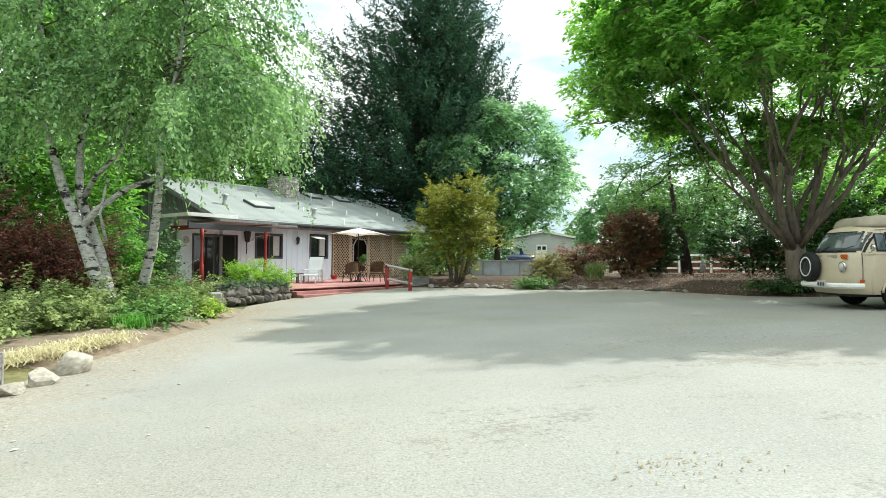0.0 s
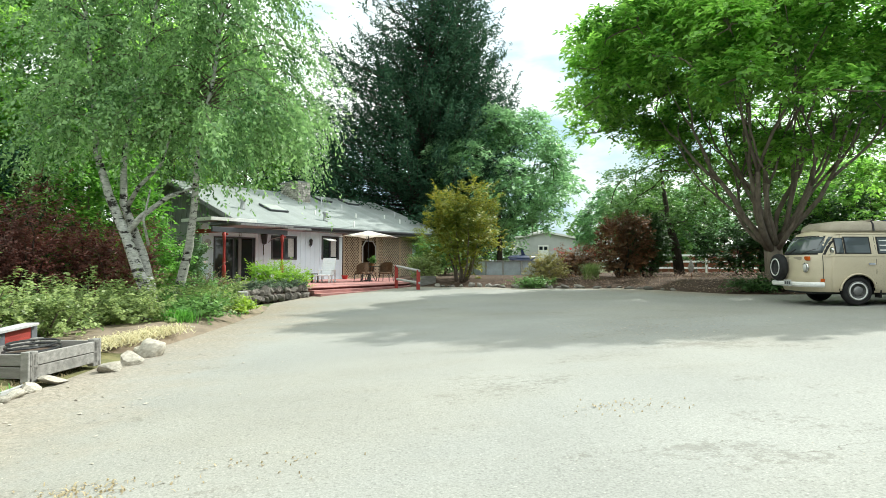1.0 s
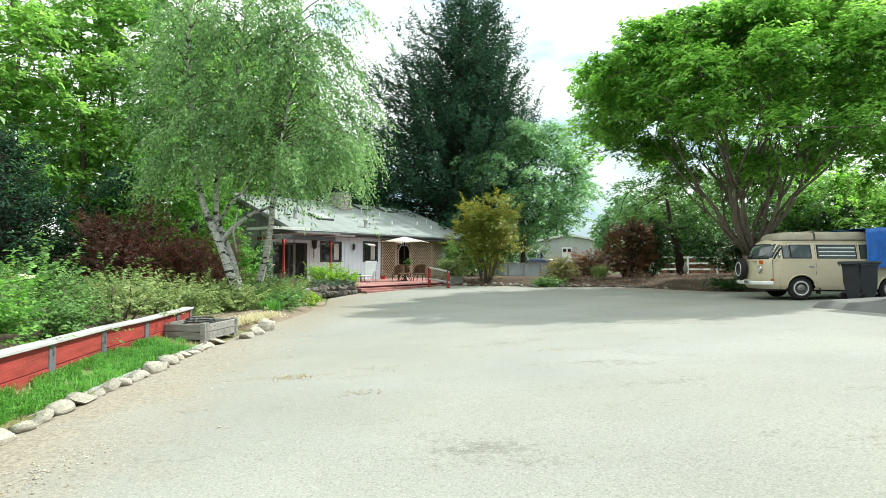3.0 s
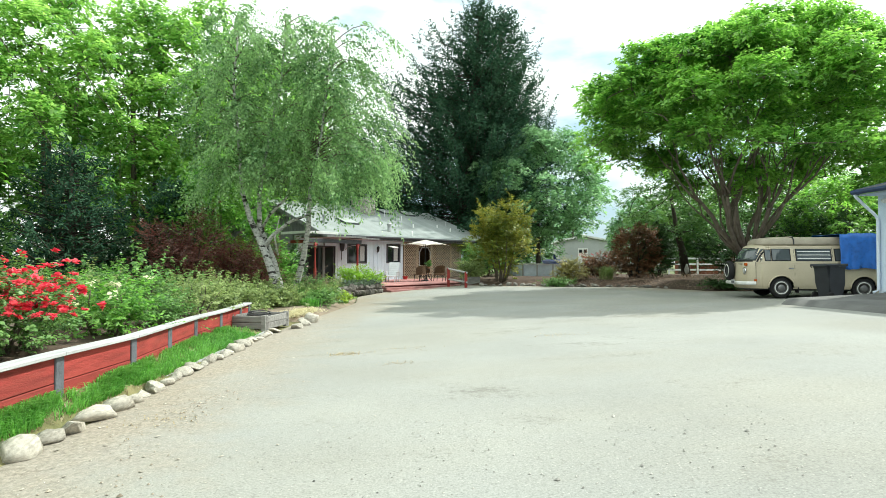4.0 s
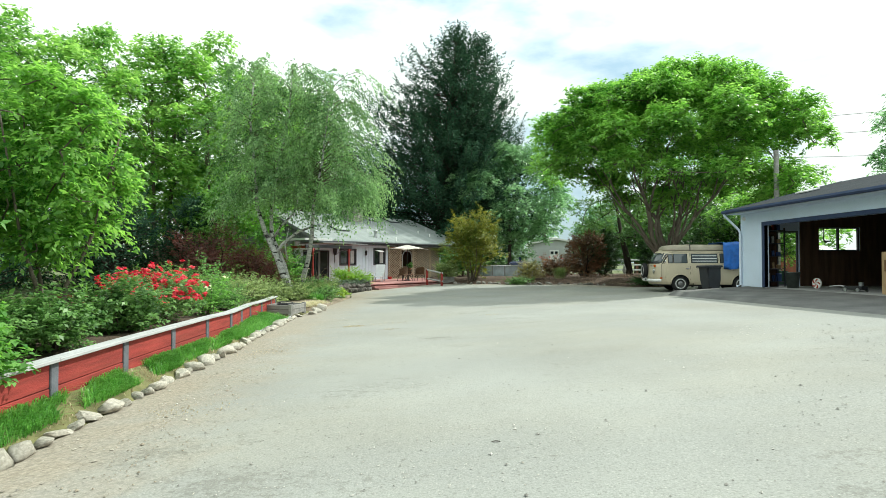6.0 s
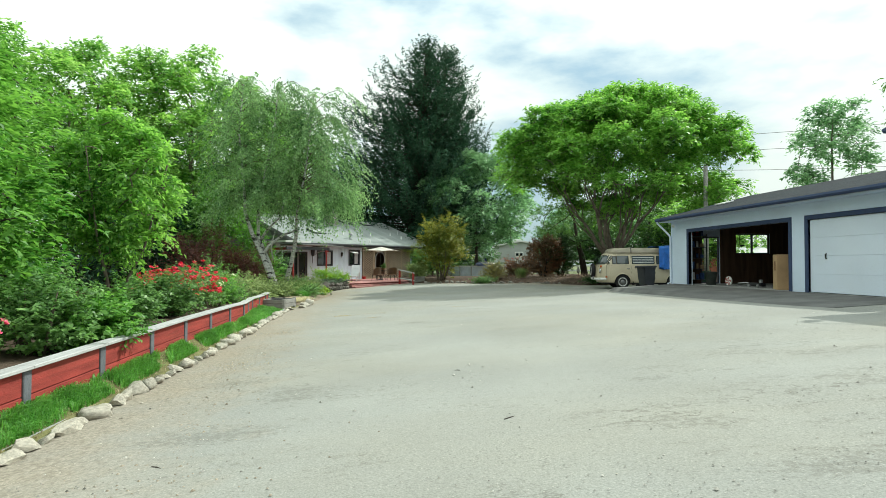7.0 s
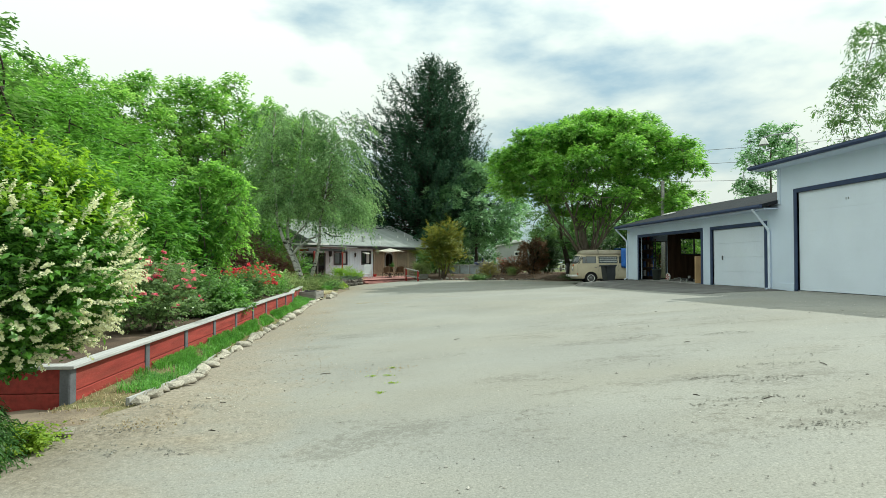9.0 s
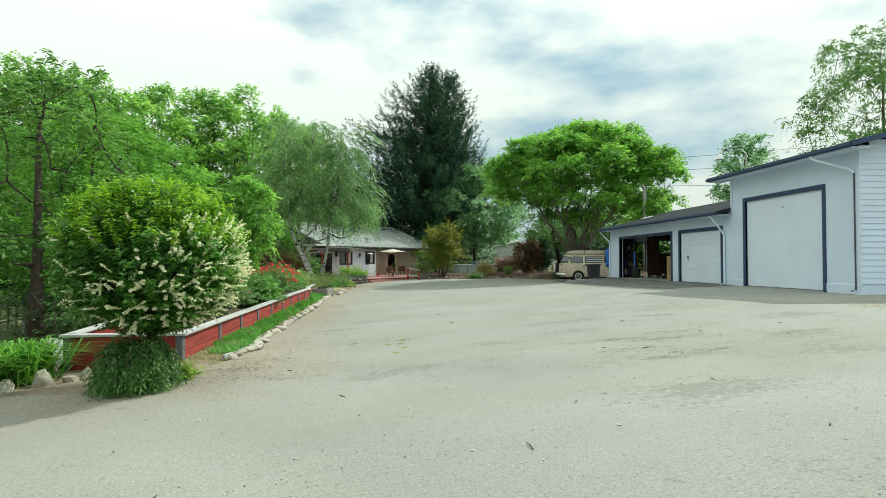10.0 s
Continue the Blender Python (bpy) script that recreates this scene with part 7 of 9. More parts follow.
# bench in the garden
bench = thing("garden_bench", "small brown wooden bench in the shaded garden", "bench", (-24.5, 1.0, ground_z(-24.5, 1.0)), 20)
WOODB = mat("brown_bench_wood", (0.22, 0.11, 0.06), 0.7, 0, 0.15, 4, 0.2, 40)
for k in range(3):
    part("seat_slat", boxed((-0.6, -0.2 + k * 0.14, 0.42), (0.6, -0.08 + k * 0.14, 0.45), 0.005), WOODB, bench)
part("back_slat", boxed((-0.6, 0.22, 0.6), (0.6, 0.25, 0.72), 0.005), WOODB, bench)
for sx in (-0.55, 0.55):
    for sy in (-0.15, 0.2):
        part("leg", boxed((sx - 0.03, sy - 0.03, 0), (sx + 0.03, sy + 0.03, 0.42 if sy < 0 else 0.72), 0.004), WOODB, bench)
# pale cloth over something behind the wall's end
cl = bmesh.new()
bmesh.ops.create_grid(cl, x_segments=14, y_segments=14, size=1.0)
for v in cl.verts:
    u, w = v.co.x, v.co.y
    v.co = Vector((0.42 * u, 0.4 * w, 0.55 - 0.5 * max(abs(u), abs(w)) ** 3 + 0.06 * noise.noise(Vector((u * 3, w * 3, 7)))))
bmesh.ops.solidify(cl, geom=cl.faces[:], thickness=0.01)
solo("cloth_cover", cl, mat("pale_grey_cloth", (0.5, 0.5, 0.48), 0.8, 0, 0.1, 4, 0.3, 20), "pale grey cloth cover draped over a low heap", "cover", at=pose(-19.3, -20.6, ground_z(-19.3, -20.6), 0, 0, 20), smooth=True)

# pale timber edging behind the stones, and twigs on the paving
ed = thing("edging_board", "pale weathered timber edging behind the stones", "edging", (0, 0, 0))
ys_ = [-22.9 + 2.3 * i for i in range(10)]
for a, b in zip(ys_, ys_[1:]):
    xa, xb = edge_at(a) - 0.16, edge_at(b) - 0.16
    bm = bmesh.new()
    vs = [bm.verts.new((x + dx, y, ground_z(x, y) + dz)) for x, y in ((xa, a), (xb, b - 0.01)) for dx, dz in ((-0.02, -0.1), (0.02, -0.1), (0.02, 0.07), (-0.02, 0.07))]
    for f in ((0, 1, 2, 3), (7, 6, 5, 4), (0, 4, 5, 1), (1, 5, 6, 2), (2, 6, 7, 3), (3, 7, 4, 0)):
        bm.faces.new([vs[i] for i in f])
    bmesh.ops.recalc_face_normals(bm, faces=bm.faces)
    part("board", bm, CAP_WOOD, ed)
tw = random.Random(9)
for k in range(26):
    x, y = tw.uniform(-14.5, -3), tw.uniform(-30, -16)
    a, ln = tw.uniform(0, 3.1), tw.uniform(0.03, 0.09)
    t_ = thing("twig", "short dark twig lying on the paving", "twig", (x, y, ground_z(x, y) + 0.006), 0, "loose twigs")
    part("stick", tubed([(-ln * math.cos(a), -ln * math.sin(a), 0.0), (0, 0, 0.004), (ln * math.cos(a + 0.08), ln * math.sin(a + 0.08), 0.0)], [0.004, 0.005, 0.003], 5), DARKBARK, t_)

# little weeds in the worn paving
for k, (x, y) in enumerate(((-12.52, -21.22), (-12.6, -21.78), (-12.81, -21.72), (-12.53, -22.34), (-12.68, -22.84))):
    tuft = thing("weed_tuft", "tiny yellow-green weed tuft in the worn paving", "weed", (x, y, ground_z(x, y) + 0.004), 0, "paving weeds")
    q = gr.normal(size=(40, 2)) * (0.035, 0.022)
    blades("blade", [(a, b, 0) for a, b in q], 0.016, 1.6, L_LIME, "", "", 200 + k, 0.006, tuft)

# wisps of dry straw on the paving
st_, sr = [], np.random.default_rng(44)
for cx, cy, n, w in ((-13.6, -5.75, 150, 0.16), (-12.7, -5.5, 40, 0.25), (-12.7, -6.9, 50, 0.15), (-9.8, -4.8, 60, 0.25), (-14.9, -9.5, 70, 0.3), (-14.7, -14.0, 70, 0.3), (-12.6, -21.3, 60, 0.25), (-14.95, -23.9, 90, 0.22), (-15.9, -23.5, 120, 0.35), (-2.6, -21.4, 260, 0.5), (-1.6, -20.6, 200, 0.4)):
    for k in range(n):
        x, y = cx + sr.normal() * w, cy + sr.normal() * w * 0.6
        st_.append((x, y, ground_z(x, y) + 0.004))
blades("straw_wisp", st_, 0.022, 2.4, L_STRAW, "wisps of dry straw scattered on the paving", "straw", 45, 0.006)


# ---- trees and shrubs ----
def gz(x, y, d=0.0):
    return (x, y, ground_z(x, y) + d)


rr = random.Random(11)
# spreading vase-shaped shade tree behind the van
stems, blobs = [([(0, 0, -0.5), (0.02, 0, 0.5), (0, 0.05, 1.35)], 0.29, 0.27), ([(0, 0.05, 1.2), (0.02, 0, 1.6)], 0.27, 0.2)], []


def fork(p, way, length, rad, depth):
    """Limbs that leave low, curve up and part again and again."""
    pts, d = [p], way.copy()
    n = 4
    for i in range(n):
        d = (d + Vector((rr.uniform(-0.27, 0.27), rr.uniform(-0.27, 0.27), 0.10 + 0.05 * i if d.z < 0.85 else -0.02))).normalized()
        pts.append(pts[-1] + d * length / n)
    end = rad * (0.62 if depth else 0.3)
    stems.append(([tuple(q) for q in pts], rad, end))
    if depth:
        side = Vector((-d.y, d.x, 0)).normalized()
        for s in (-1, 1):
            fork(pts[-1], (d + side * s * rr.uniform(0.2, 0.5) + Vector((d.x, d.y, 0)) * rr.uniform(0, 0.35)).normalized(), length * rr.uniform(0.72, 0.95), end * 0.9, depth - 1)


for i in range(17):
    a = 2 * math.pi * i / 17 + rr.uniform(-0.25, 0.25)
    k = rr.uniform(0.6, 1.3) if i % 3 else 0.35
    fork(Vector((0.17 * math.cos(a), 0.17 * math.sin(a), rr.uniform(1.1, 1.55))), Vector((k * math.cos(a), k * math.sin(a), 0.85)).normalized(), rr.uniform(1.9, 2.9), rr.uniform(0.05, 0.115), 2)


def dome(d):
    """Height of the crown's top at a distance from its middle."""
    return 5.0 + 6.0 * math.sqrt(max(0.0, 1 - (d / 7.5) ** 2))


CY, CK = 0.5, 0.86     # the crown is a little deeper behind the trunk than before it
for i in range(96):     # lobed dome
    a, d = 2.399963 * i + rr.uniform(-0.2, 0.2), 6.75 * math.sqrt((i + 0.5) / 96) * rr.uniform(0.93, 1.05)
    w = rr.uniform(0.62, 1.1)
    blobs.append((0.5 + d * math.cos(a), CY + CK * d * math.sin(a), dome(d) - 0.75 * w + rr.uniform(-0.9, 0.35), w, w, w * rr.uniform(0.6, 0.8)))
for i in range(54):     # fuller layers within
    a, d = 2.399963 * i + 1.1, 6.3 * math.sqrt((i + 0.5) / 54) * rr.uniform(0.85, 1.08)
    w = rr.uniform(0.55, 1.0)
    blobs.append((0.5 + d * math.cos(a), CY + CK * d * math.sin(a), 5.5 + (dome(d) - 5.8) * rr.uniform(0.08, 0.7), w, w, w * rr.uniform(0.35, 0.55)))
for i in range(30):     # leaves among the limbs, most at the back
    a, d = 2.399963 * i + 0.4 if i % 4 == 0 else rr.uniform(-0.3, 2.2), rr.uniform(1.6, 5.6)
    w = rr.uniform(0.45, 0.85)
    blobs.append((0.5 + d * math.cos(a), CY + CK * d * math.sin(a), rr.uniform(3.5, 5.2) + 0.12 * d, w, w, 0.36))
for i in range(34):     # ragged hanging rim
    a = 2 * math.pi * i / 34 + rr.uniform(-0.08, 0.08)
    d = rr.uniform(5.2, 6.9)
    w = rr.uniform(0.5, 0.95)
    blobs.append((0.4 + d * math.cos(a), CY + CK * d * math.sin(a), rr.uniform(4.5, 6.1) + 1.2 * max(0.0, math.cos(a - 2.6)) - 0.9 * max(0.0, math.cos(a + 0.4)), w, w, 0.38))
tree("shade_tree", "broad spreading shade tree with many upright limbs and bright green leaves", "tree", gz(0.7, 8.0, 0.15), stems, blobs, BIGBARK, L_BIG, 14000, 11, 0.5, 0.195, 3, 300, 0.35, 0.9, aspect=0.48, limb_r=0.05, low=-0.35, depth=0.3)

# birch clump before the house
def birch(base):
    top = thing("birch_tree", "multi-stemmed weeping birch with white bark and hanging grey-green leaves", "tree", base)
    r = random.Random(5)
    bm = bmesh.new()
    left = [(0.3, 0, -0.4), (0.1, 0, 0.3), (-0.25, 0, 1.0), (-0.6, 0.1, 1.9), (-1.25, 0.5, 3.1), (-1.65, 0.7, 4.2), (-1.7, 0.6, 5.4), (-2.0, 0.6, 8.4), (-1.75, 0.6, 10.9)]
    mid = [(0.1, 0.15, 0.1), (-0.35, 0.45, 1.5), (-1.0, 0.8, 2.9), (-1.05, 0.9, 4.1), (-0.8, 1.0, 6.0), (-0.3, 1.1, 8.6), (-0.1, 1.0, 11.0)]
    right = [(0.2, 1.2, -0.4), (0.32, 1.2, 0.5), (0.68, 0.9, 1.7), (0.95, 0.45, 2.9), (1.0, 0.5, 4.3), (1.4, 0.5, 6.4), (1.8, 0.4, 10.0)]
    for pts, r0, r1 in ((left, 0.21, 0.03), (mid, 0.15, 0.03), (right, 0.17, 0.03)):
        tube(bm, pts, [r0 + (r1 - r0) * (i / (len(pts) - 1)) ** 0.8 for i in range(len(pts))], 10)
    for pts, r0, r1 in (([(-0.68, 0.15, 2.0), (-0.35, 0.3, 2.5), (0.3, 0.4, 3.05), (0.97, 0.47, 3.3)], 0.09, 0.05), ([(-0.95, 0.8, 2.7), (-0.55, 0.6, 3.3), (0.1, 0.4, 3.9), (0.4, 0.3, 4.8)], 0.07, 0.03), ([(-0.15, 0.3, 1.75), (-0.25, 0.2, 2.4), (-0.05, 0.1, 3.2)], 0.04, 0.02)):
        tube(bm, pts, [r0 + (r1 - r0) * i / (len(pts) - 1) for i in range(len(pts))], 8)
    hang, ways, twigs = [], [], bmesh.new()
    for pts, many in ((left, 42), (mid, 30), (right, 52)):
        for i in range(many):
            z = 4.4 + (pts[-1][2] - 4.5) * (i + r.random()) / many
            for p, q in zip(pts, pts[1:]):
                if p[2] <= z <= q[2]:
                    s0 = Vector(p).lerp(Vector(q), (z - p[2]) / (q[2] - p[2]))
            a = 2.39996 * i + r.uniform(-0.5, 0.5)
            f = (z - 3.4) / (pts[-1][2] - 3.4)
            reach = (2.6 - 1.15 * f) * r.uniform(0.65, 1.15) * (1.45 if math.cos(a) > 0.3 and pts is right else 1.0)
            rise = 0.35 + 0.75 * f
            out = Vector((math.cos(a), 0.85 * math.sin(a), 0))
            arc = [s0 + out * reach * t + Vector((0, 0, rise * math.sin(t * 2.2) * reach * 0.5 - 0.42 * reach * t * t)) for t in spread(0, 1, 6)]
            tube(twigs, arc, [0.024 * (1 - 0.8 * k / 6) for k in range(7)], 5, False)
            for k in range(int(5 + reach * 7)):
                t = 0.1 + 0.9 * r.random()
                g = t * 6
                p = arc[int(min(5, g))].lerp(arc[int(min(5, g)) + 1], g - int(min(5, g)))
                hang.append((p.x + r.gauss(0, 0.14), p.y + r.gauss(0, 0.14), p.z + r.uniform(-0.1, 0.12)))
                ways.append((out.x * 0.45, out.y * 0.45, 0.15 - 0.9 * r.random()))
    for i in range(16):     # long low skirts towards the drive and the house
        a = -1.2 + 2.2 * i / 15
        s0 = Vector((1.0, 0.5, 4.3 + 0.12 * i))
        out = Vector((math.cos(a), math.sin(a), 0))
        arc = [s0 + out * 3.4 * r.uniform(0.8, 1.05) * t + Vector((0, 0, 0.9 * math.sin(t * 2.6) - 0.5 * t * t)) for t in spread(0, 1, 6)]
        tube(twigs, arc, [0.024 * (1 - 0.8 * k / 6) for k in range(7)], 5, False)
        for k in range(30):
            t = 0.5 + 0.5 * r.random()
            g = t * 6
            p = arc[int(min(5, g))].lerp(arc[int(min(5, g)) + 1], g - int(min(5, g)))
            hang.append((p.x + r.gauss(0, 0.15), p.y + r.gauss(0, 0.15), p.z))
            ways.append((out.x * 0.3, out.y * 0.3, -0.9))
    part("trunk", bm, BIRCHBARK, top, "white bark with dark scars", True)
    part("twig", twigs, BARK, top, "thin arching brown twigs", True)
    part("crown", spray_mesh("crown", hang, ways, 1.0, 24, 0.12, 0.55, 8, 0.5, 0.3, 0.2, 1.0), L_BIRCH, top)


birch(gz(-17.75, 6.2, 0.1))

# tall conifer
def conifer(name, label, base, height, radius, leaf, seed, layers=34, per=60, size=0.5, tops=((0, 0, 1.0),), group="", skew=0.0, plume=1.15):
    """Upswept plumes of needles on level branches, fuller below. tops: (x, y, share of the height)."""
    top = thing(name, label, "tree", base, 0, group)
    bm = bmesh.new()
    r = random.Random(seed)
    cen, ways = [], []
    for tx, ty, th in tops:
        tube(bm, [(tx * 0.6, ty * 0.6, -0.4), (tx * 0.8, ty * 0.8, height * 0.5), (tx, ty, height * th)], [radius * 0.09, radius * 0.05, 0.04], 9)
        for k in range(layers):
            z = height * th * (0.06 + 0.93 * k / layers)
            f = 1 - z / (height * th)
            lx, ly = tx * (1 - 0.45 * f), ty * (1 - 0.45 * f)
            reach = radius * (0.03 + 0.95 * (1 - (1 - f) ** 1.9)) * r.uniform(0.85, 1.08)
            if f < 0.05:
                reach = radius * 0.06
            n = 9 if f > 0.3 else 7
            for i in range(n):
                a = 2 * math.pi * (i + r.random()) / n
                rl = reach * r.uniform(0.5, 1.08)
                sag = 0.12 * rl
                zz = z + r.uniform(-0.5, 0.5) * height / layers * 2.6
                p0 = Vector((lx, ly, zz + 0.1))
                p1 = Vector((lx + rl * math.cos(a) * (1 - skew * math.cos(a)), ly + rl * math.sin(a), zz + r.uniform(0.08, 0.34) * rl))
                tube(bm, [p0, (p0 + p1) / 2 - Vector((0, 0, sag * 0.6)), p1], [0.05, 0.03, 0.012], 4, False)
                m = max(3, int(rl * 1.9))
                for j in range(m):
                    t = 0.3 + 0.7 * (j + r.random()) / m
                    cen.append(p0.lerp(p1, t) + Vector((r.uniform(-0.35, 0.35), r.uniform(-0.35, 0.35), -sag * 0.6 * math.sin(math.pi * t) + r.uniform(-0.55, 0.2))))
                    ways.append((p1 - p0).normalized() * 0.7 + Vector((r.uniform(-0.4, 0.4), r.uniform(-0.4, 0.4), r.uniform(0.5, 1.6))))
    part("trunk", bm, DARKBARK, top, "", True)
    part("crown", spray_mesh("crown", cen, ways, plume, per, size, 0.0, seed, 0.27, 0.3, 0.22, 0.4), leaf, top)
    return top



conifer("conifer_tree", "tall dark redwood with drooping branches and twin tops", gz(-11.7, 36.5), 24.3, 11.4, L_CONIFER, 4, 48, 15, 0.35, ((4.0, 0, 1.0), (6.2, 0.8, 0.99)), skew=0.28)
conifer("conifer_tree", "young dark conifer far behind the house", gz(-19.8, 50), 14.5, 3.8, L_CONIFER, 17, 20, 6, 0.6, group="far conifers")
conifer("conifer_tree", "young dark conifer far behind the house", gz(-16.6, 53), 13.0, 3.6, L_CONIFER, 18, 20, 6, 0.6, group="far conifers")
conifer("conifer_tree", "young dark conifer far behind the house", gz(-31, 62), 17, 3.6, L_CONIFER, 14, 22, 5, 0.8, group="far conifers")
conifer("conifer_tree", "young dark conifer far behind the house", gz(-26.5, 66), 15, 3.2, L_CONIFER, 15, 22, 5, 0.8, group="far conifers")
conifer("conifer_tree", "young dark conifer far behind the house", gz(-36, 58), 14, 3.4, L_CONIFER, 16, 22, 5, 0.8, group="far conifers")

# blue-green tree behind the pool
def round_tree(name, label, base, height, radius, leaf, bark, seed, clumps, per, size, trunk=0.22, low=0.3, spread=0.5, up=0.9, droop=0.3, group="", lean=(0, 0), stems=1, squash=0.8, lobes=40, lobe=(0.16, 0.30), aspect=0.5):
    """A crown of many lobes on an egg-shaped outline, some deep inside it."""
    r = random.Random(seed)
    st, bl = [], []
    fork = height * low
    for k in range(stems):
        o = 0.25 * (stems > 1)
        a = 2 * math.pi * k / max(1, stems) + 0.4
        st.append(([(o * 0.3 * math.cos(a), o * 0.3 * math.sin(a), -0.3), (lean[0] * 0.3 + o * math.cos(a), lean[1] * 0.3 + o * math.sin(a), fork * 0.6), (lean[0] * 0.6 + 2.2 * o * math.cos(a), lean[1] * 0.6 + 2.2 * o * math.sin(a), fork), (lean[0] + 4 * o * math.cos(a), lean[1] + 4 * o * math.sin(a), height * 0.78)], trunk, trunk * 0.25))
    cz, hz = (fork * 0.8 + height) / 2, (height - fork * 0.8) / 2
    for i in range(lobes):
        u = 1 - 2 * (i + 0.5) / lobes
        a = 2.39996 * i + r.random() * 0.6
        q = math.sqrt(1 - u * u) * (r.uniform(0.8, 1.08) if i % 4 else r.uniform(0.3, 0.7))
        k = radius * 0.82 * (1 - 0.18 * u)
        b = radius * r.uniform(*lobe)
        bl.append((lean[0] + k * q * math.cos(a), lean[1] + k * q * math.sin(a), cz + u * hz * 0.84 + r.uniform(-0.05, 0.05) * height, b, b, b * squash))
    return tree(name, label, "tree", base, st, bl, bark, leaf, clumps, per, spread, size, seed, 60 if height * per > 120 else 24, droop, up, group, aspect, max(0.03, trunk * 0.2))


round_tree("broadleaf_tree", "rounded blue-green broadleaf tree behind the pool", gz(-2.9, 34), 12.3, 6.3, L_MID, DARKBARK, 21, 4800, 10, 0.27, 0.26, 0.22, 0.6, lobes=80, lobe=(0.13, 0.24), droop=0.4)
# bright maples behind the birch
for x, y, hh, rad, sd in ((-31, 14, 15.4, 4.8, 31), (-25.5, 19, 16.4, 4.6, 32), (-37, 8, 14.8, 5.2, 33), (-21.5, 30, 15.4, 4.4, 34), (-43, -2, 10.5, 5, 35), (-28.2, 17.0, 16.2, 4.4, 27), (-34.5, 11.0, 15.6, 4.6, 28), (-23.0, 24.0, 16.0, 4.2, 29)):
    round_tree("maple_tree", "tall bright yellow-green maple behind the garden", gz(x, y), hh, rad, L_MAPLE, BARK, sd, 2000, 9, 0.285, 0.24, 0.2, 0.62, group="garden maples", stems=3, lobes=84, lobe=(0.12, 0.24))
for x, y, hh, rad, sd in ((-27.0, 8.8, 6.2, 3.4, 36), (-31.5, 5.5, 6.6, 3.6, 37), (-24.0, 11.5, 5.0, 2.6, 38), (-29.5, 0.5, 5.6, 3.2, 53)):
    conifer("fir_tree", "dark low evergreen under the maples", gz(x, y), hh, rad, L_CONIFER, sd, 18, 18, 0.22, group="dark evergreens", plume=0.7)
round_tree("green_tree", "light green understorey tree beside the birch", gz(-22.0, 12.0), 6.2, 2.8, L_FINE, BARK, 39, 1500, 10, 0.2, 0.1, 0.15, 0.45, lobes=50)
# fine-leaved layered trees over the garden
for x, y, hh, rad, sd, n, sq, m in ((-22.6, -12.4, 6.8, 4.0, 41, 2800, 0.4, L_FINE), (-26.2, -4.5, 9.2, 4.4, 40, 1500, 0.5, L_FINE), (-31.5, -9.5, 10.0, 4.6, 42, 700, 0.5, L_FINE), (-19.9, -14.9, 4.4, 2.3, 43, 1700, 0.4, L_FINE), (-20.9, -18.4, 6.8, 2.3, 50, 460, 0.3, L_GARDEN)):
    round_tree("locust_tree", "fine-leaved fresh green tree with layered sprays", gz(x, y), hh, rad, m, DARKBARK, sd, n, 16, 0.17, 0.13 + 0.012 * hh, 0.3 if sd == 50 else 0.16, 0.62, 1.3, 0.45, "fine-leaved trees", lobes=56, lobe=(0.16, 0.34), squash=sq, aspect=0.34)
# young tree in the raised bed
round_tree("young_tree", "young leafy tree with slim stems in the raised bed", (-17.95, -11.2, -0.5), 4.55, 1.2, L_BIG, BARK, 45, 1300, 12, 0.115, 0.045, 0.36, 0.36, 0.6, 0.7, stems=3, lobes=52, lobe=(0.17, 0.32), aspect=0.45)
# small dark-limbed tree by the copper hedge
round_tree("small_tree", "small open tree with dark crooked trunk", gz(2.1, 16.4, 0.15), 6.4, 3.0, L_GARDEN, DARKBARK, 46, 1000, 9, 0.15, 0.27, 0.40, 0.4, lean=(-0.9, 0.2), lobes=24)
for x, y, hh, sd in ((8.6, 20.0, 7.8, 55),):
    round_tree("understorey_tree", "dark green tree in the shade behind the spreading crown", gz(x, y), hh, 3.6, L_GARDEN, DARKBARK, sd, 1300, 9, 0.26, 0.16, 0.3, 0.55, lobes=50)
for x, y, hh, rad, sd in ((5.7, 34.0, 6.6, 2.6, 56), (9.0, 33.4, 7.2, 3.0, 57), (12.5, 33.5, 7.0, 3.4, 58)):
    round_tree("paddock_tree", "light green tree behind the white paddock fence", gz(x, y), hh, rad, L_GARDEN if sd == 57 else L_MID, BARK, sd, 900, 9, 0.28, 0.14, 0.12, 0.5, group="paddock trees", lobes=40)
# dense wood behind the maples
for k, (x, y) in enumerate(((-52, 14), (-46, 22), (-40, 29), (-33, 34), (-27, 40), (-50, 2), (-52, -10), (-44, -14), (-60, 24), (-48, -24))):
    round_tree("wood_tree", "dark green tree in the wood behind the garden", gz(x, y), 12.5 + (k * 29) % 4 * 0.7, 5.8, (L_GARDEN, L_DARK)[k % 2], DARKBARK, 90 + k, 520, 8, 0.6, 0.24, 0.06, 0.9, group="wood behind the garden", lobes=44)
for k, (x, y) in enumerate(((-44, 4), (-40, 12), (-38, 18), (-33, 22), (-47, -6), (-34, -3), (-38, 2), (-29, 24), (-41, -14), (-33, -15), (-9, 43), (-5, 46), (-1.5, 48), (-13.5, 47))):
    shrub("wood_shrub", "dark leafy undergrowth at the edge of the wood", "shrub", gz(x, y), (3.6, 3.2, 3.0 + (k * 7) % 3 * 0.5), (L_DARK, L_GARDEN)[k % 3 == 2], DARKBARK, 420, 12, 0.34, 190 + k, low=0.0, spread=0.7, group="undergrowth")
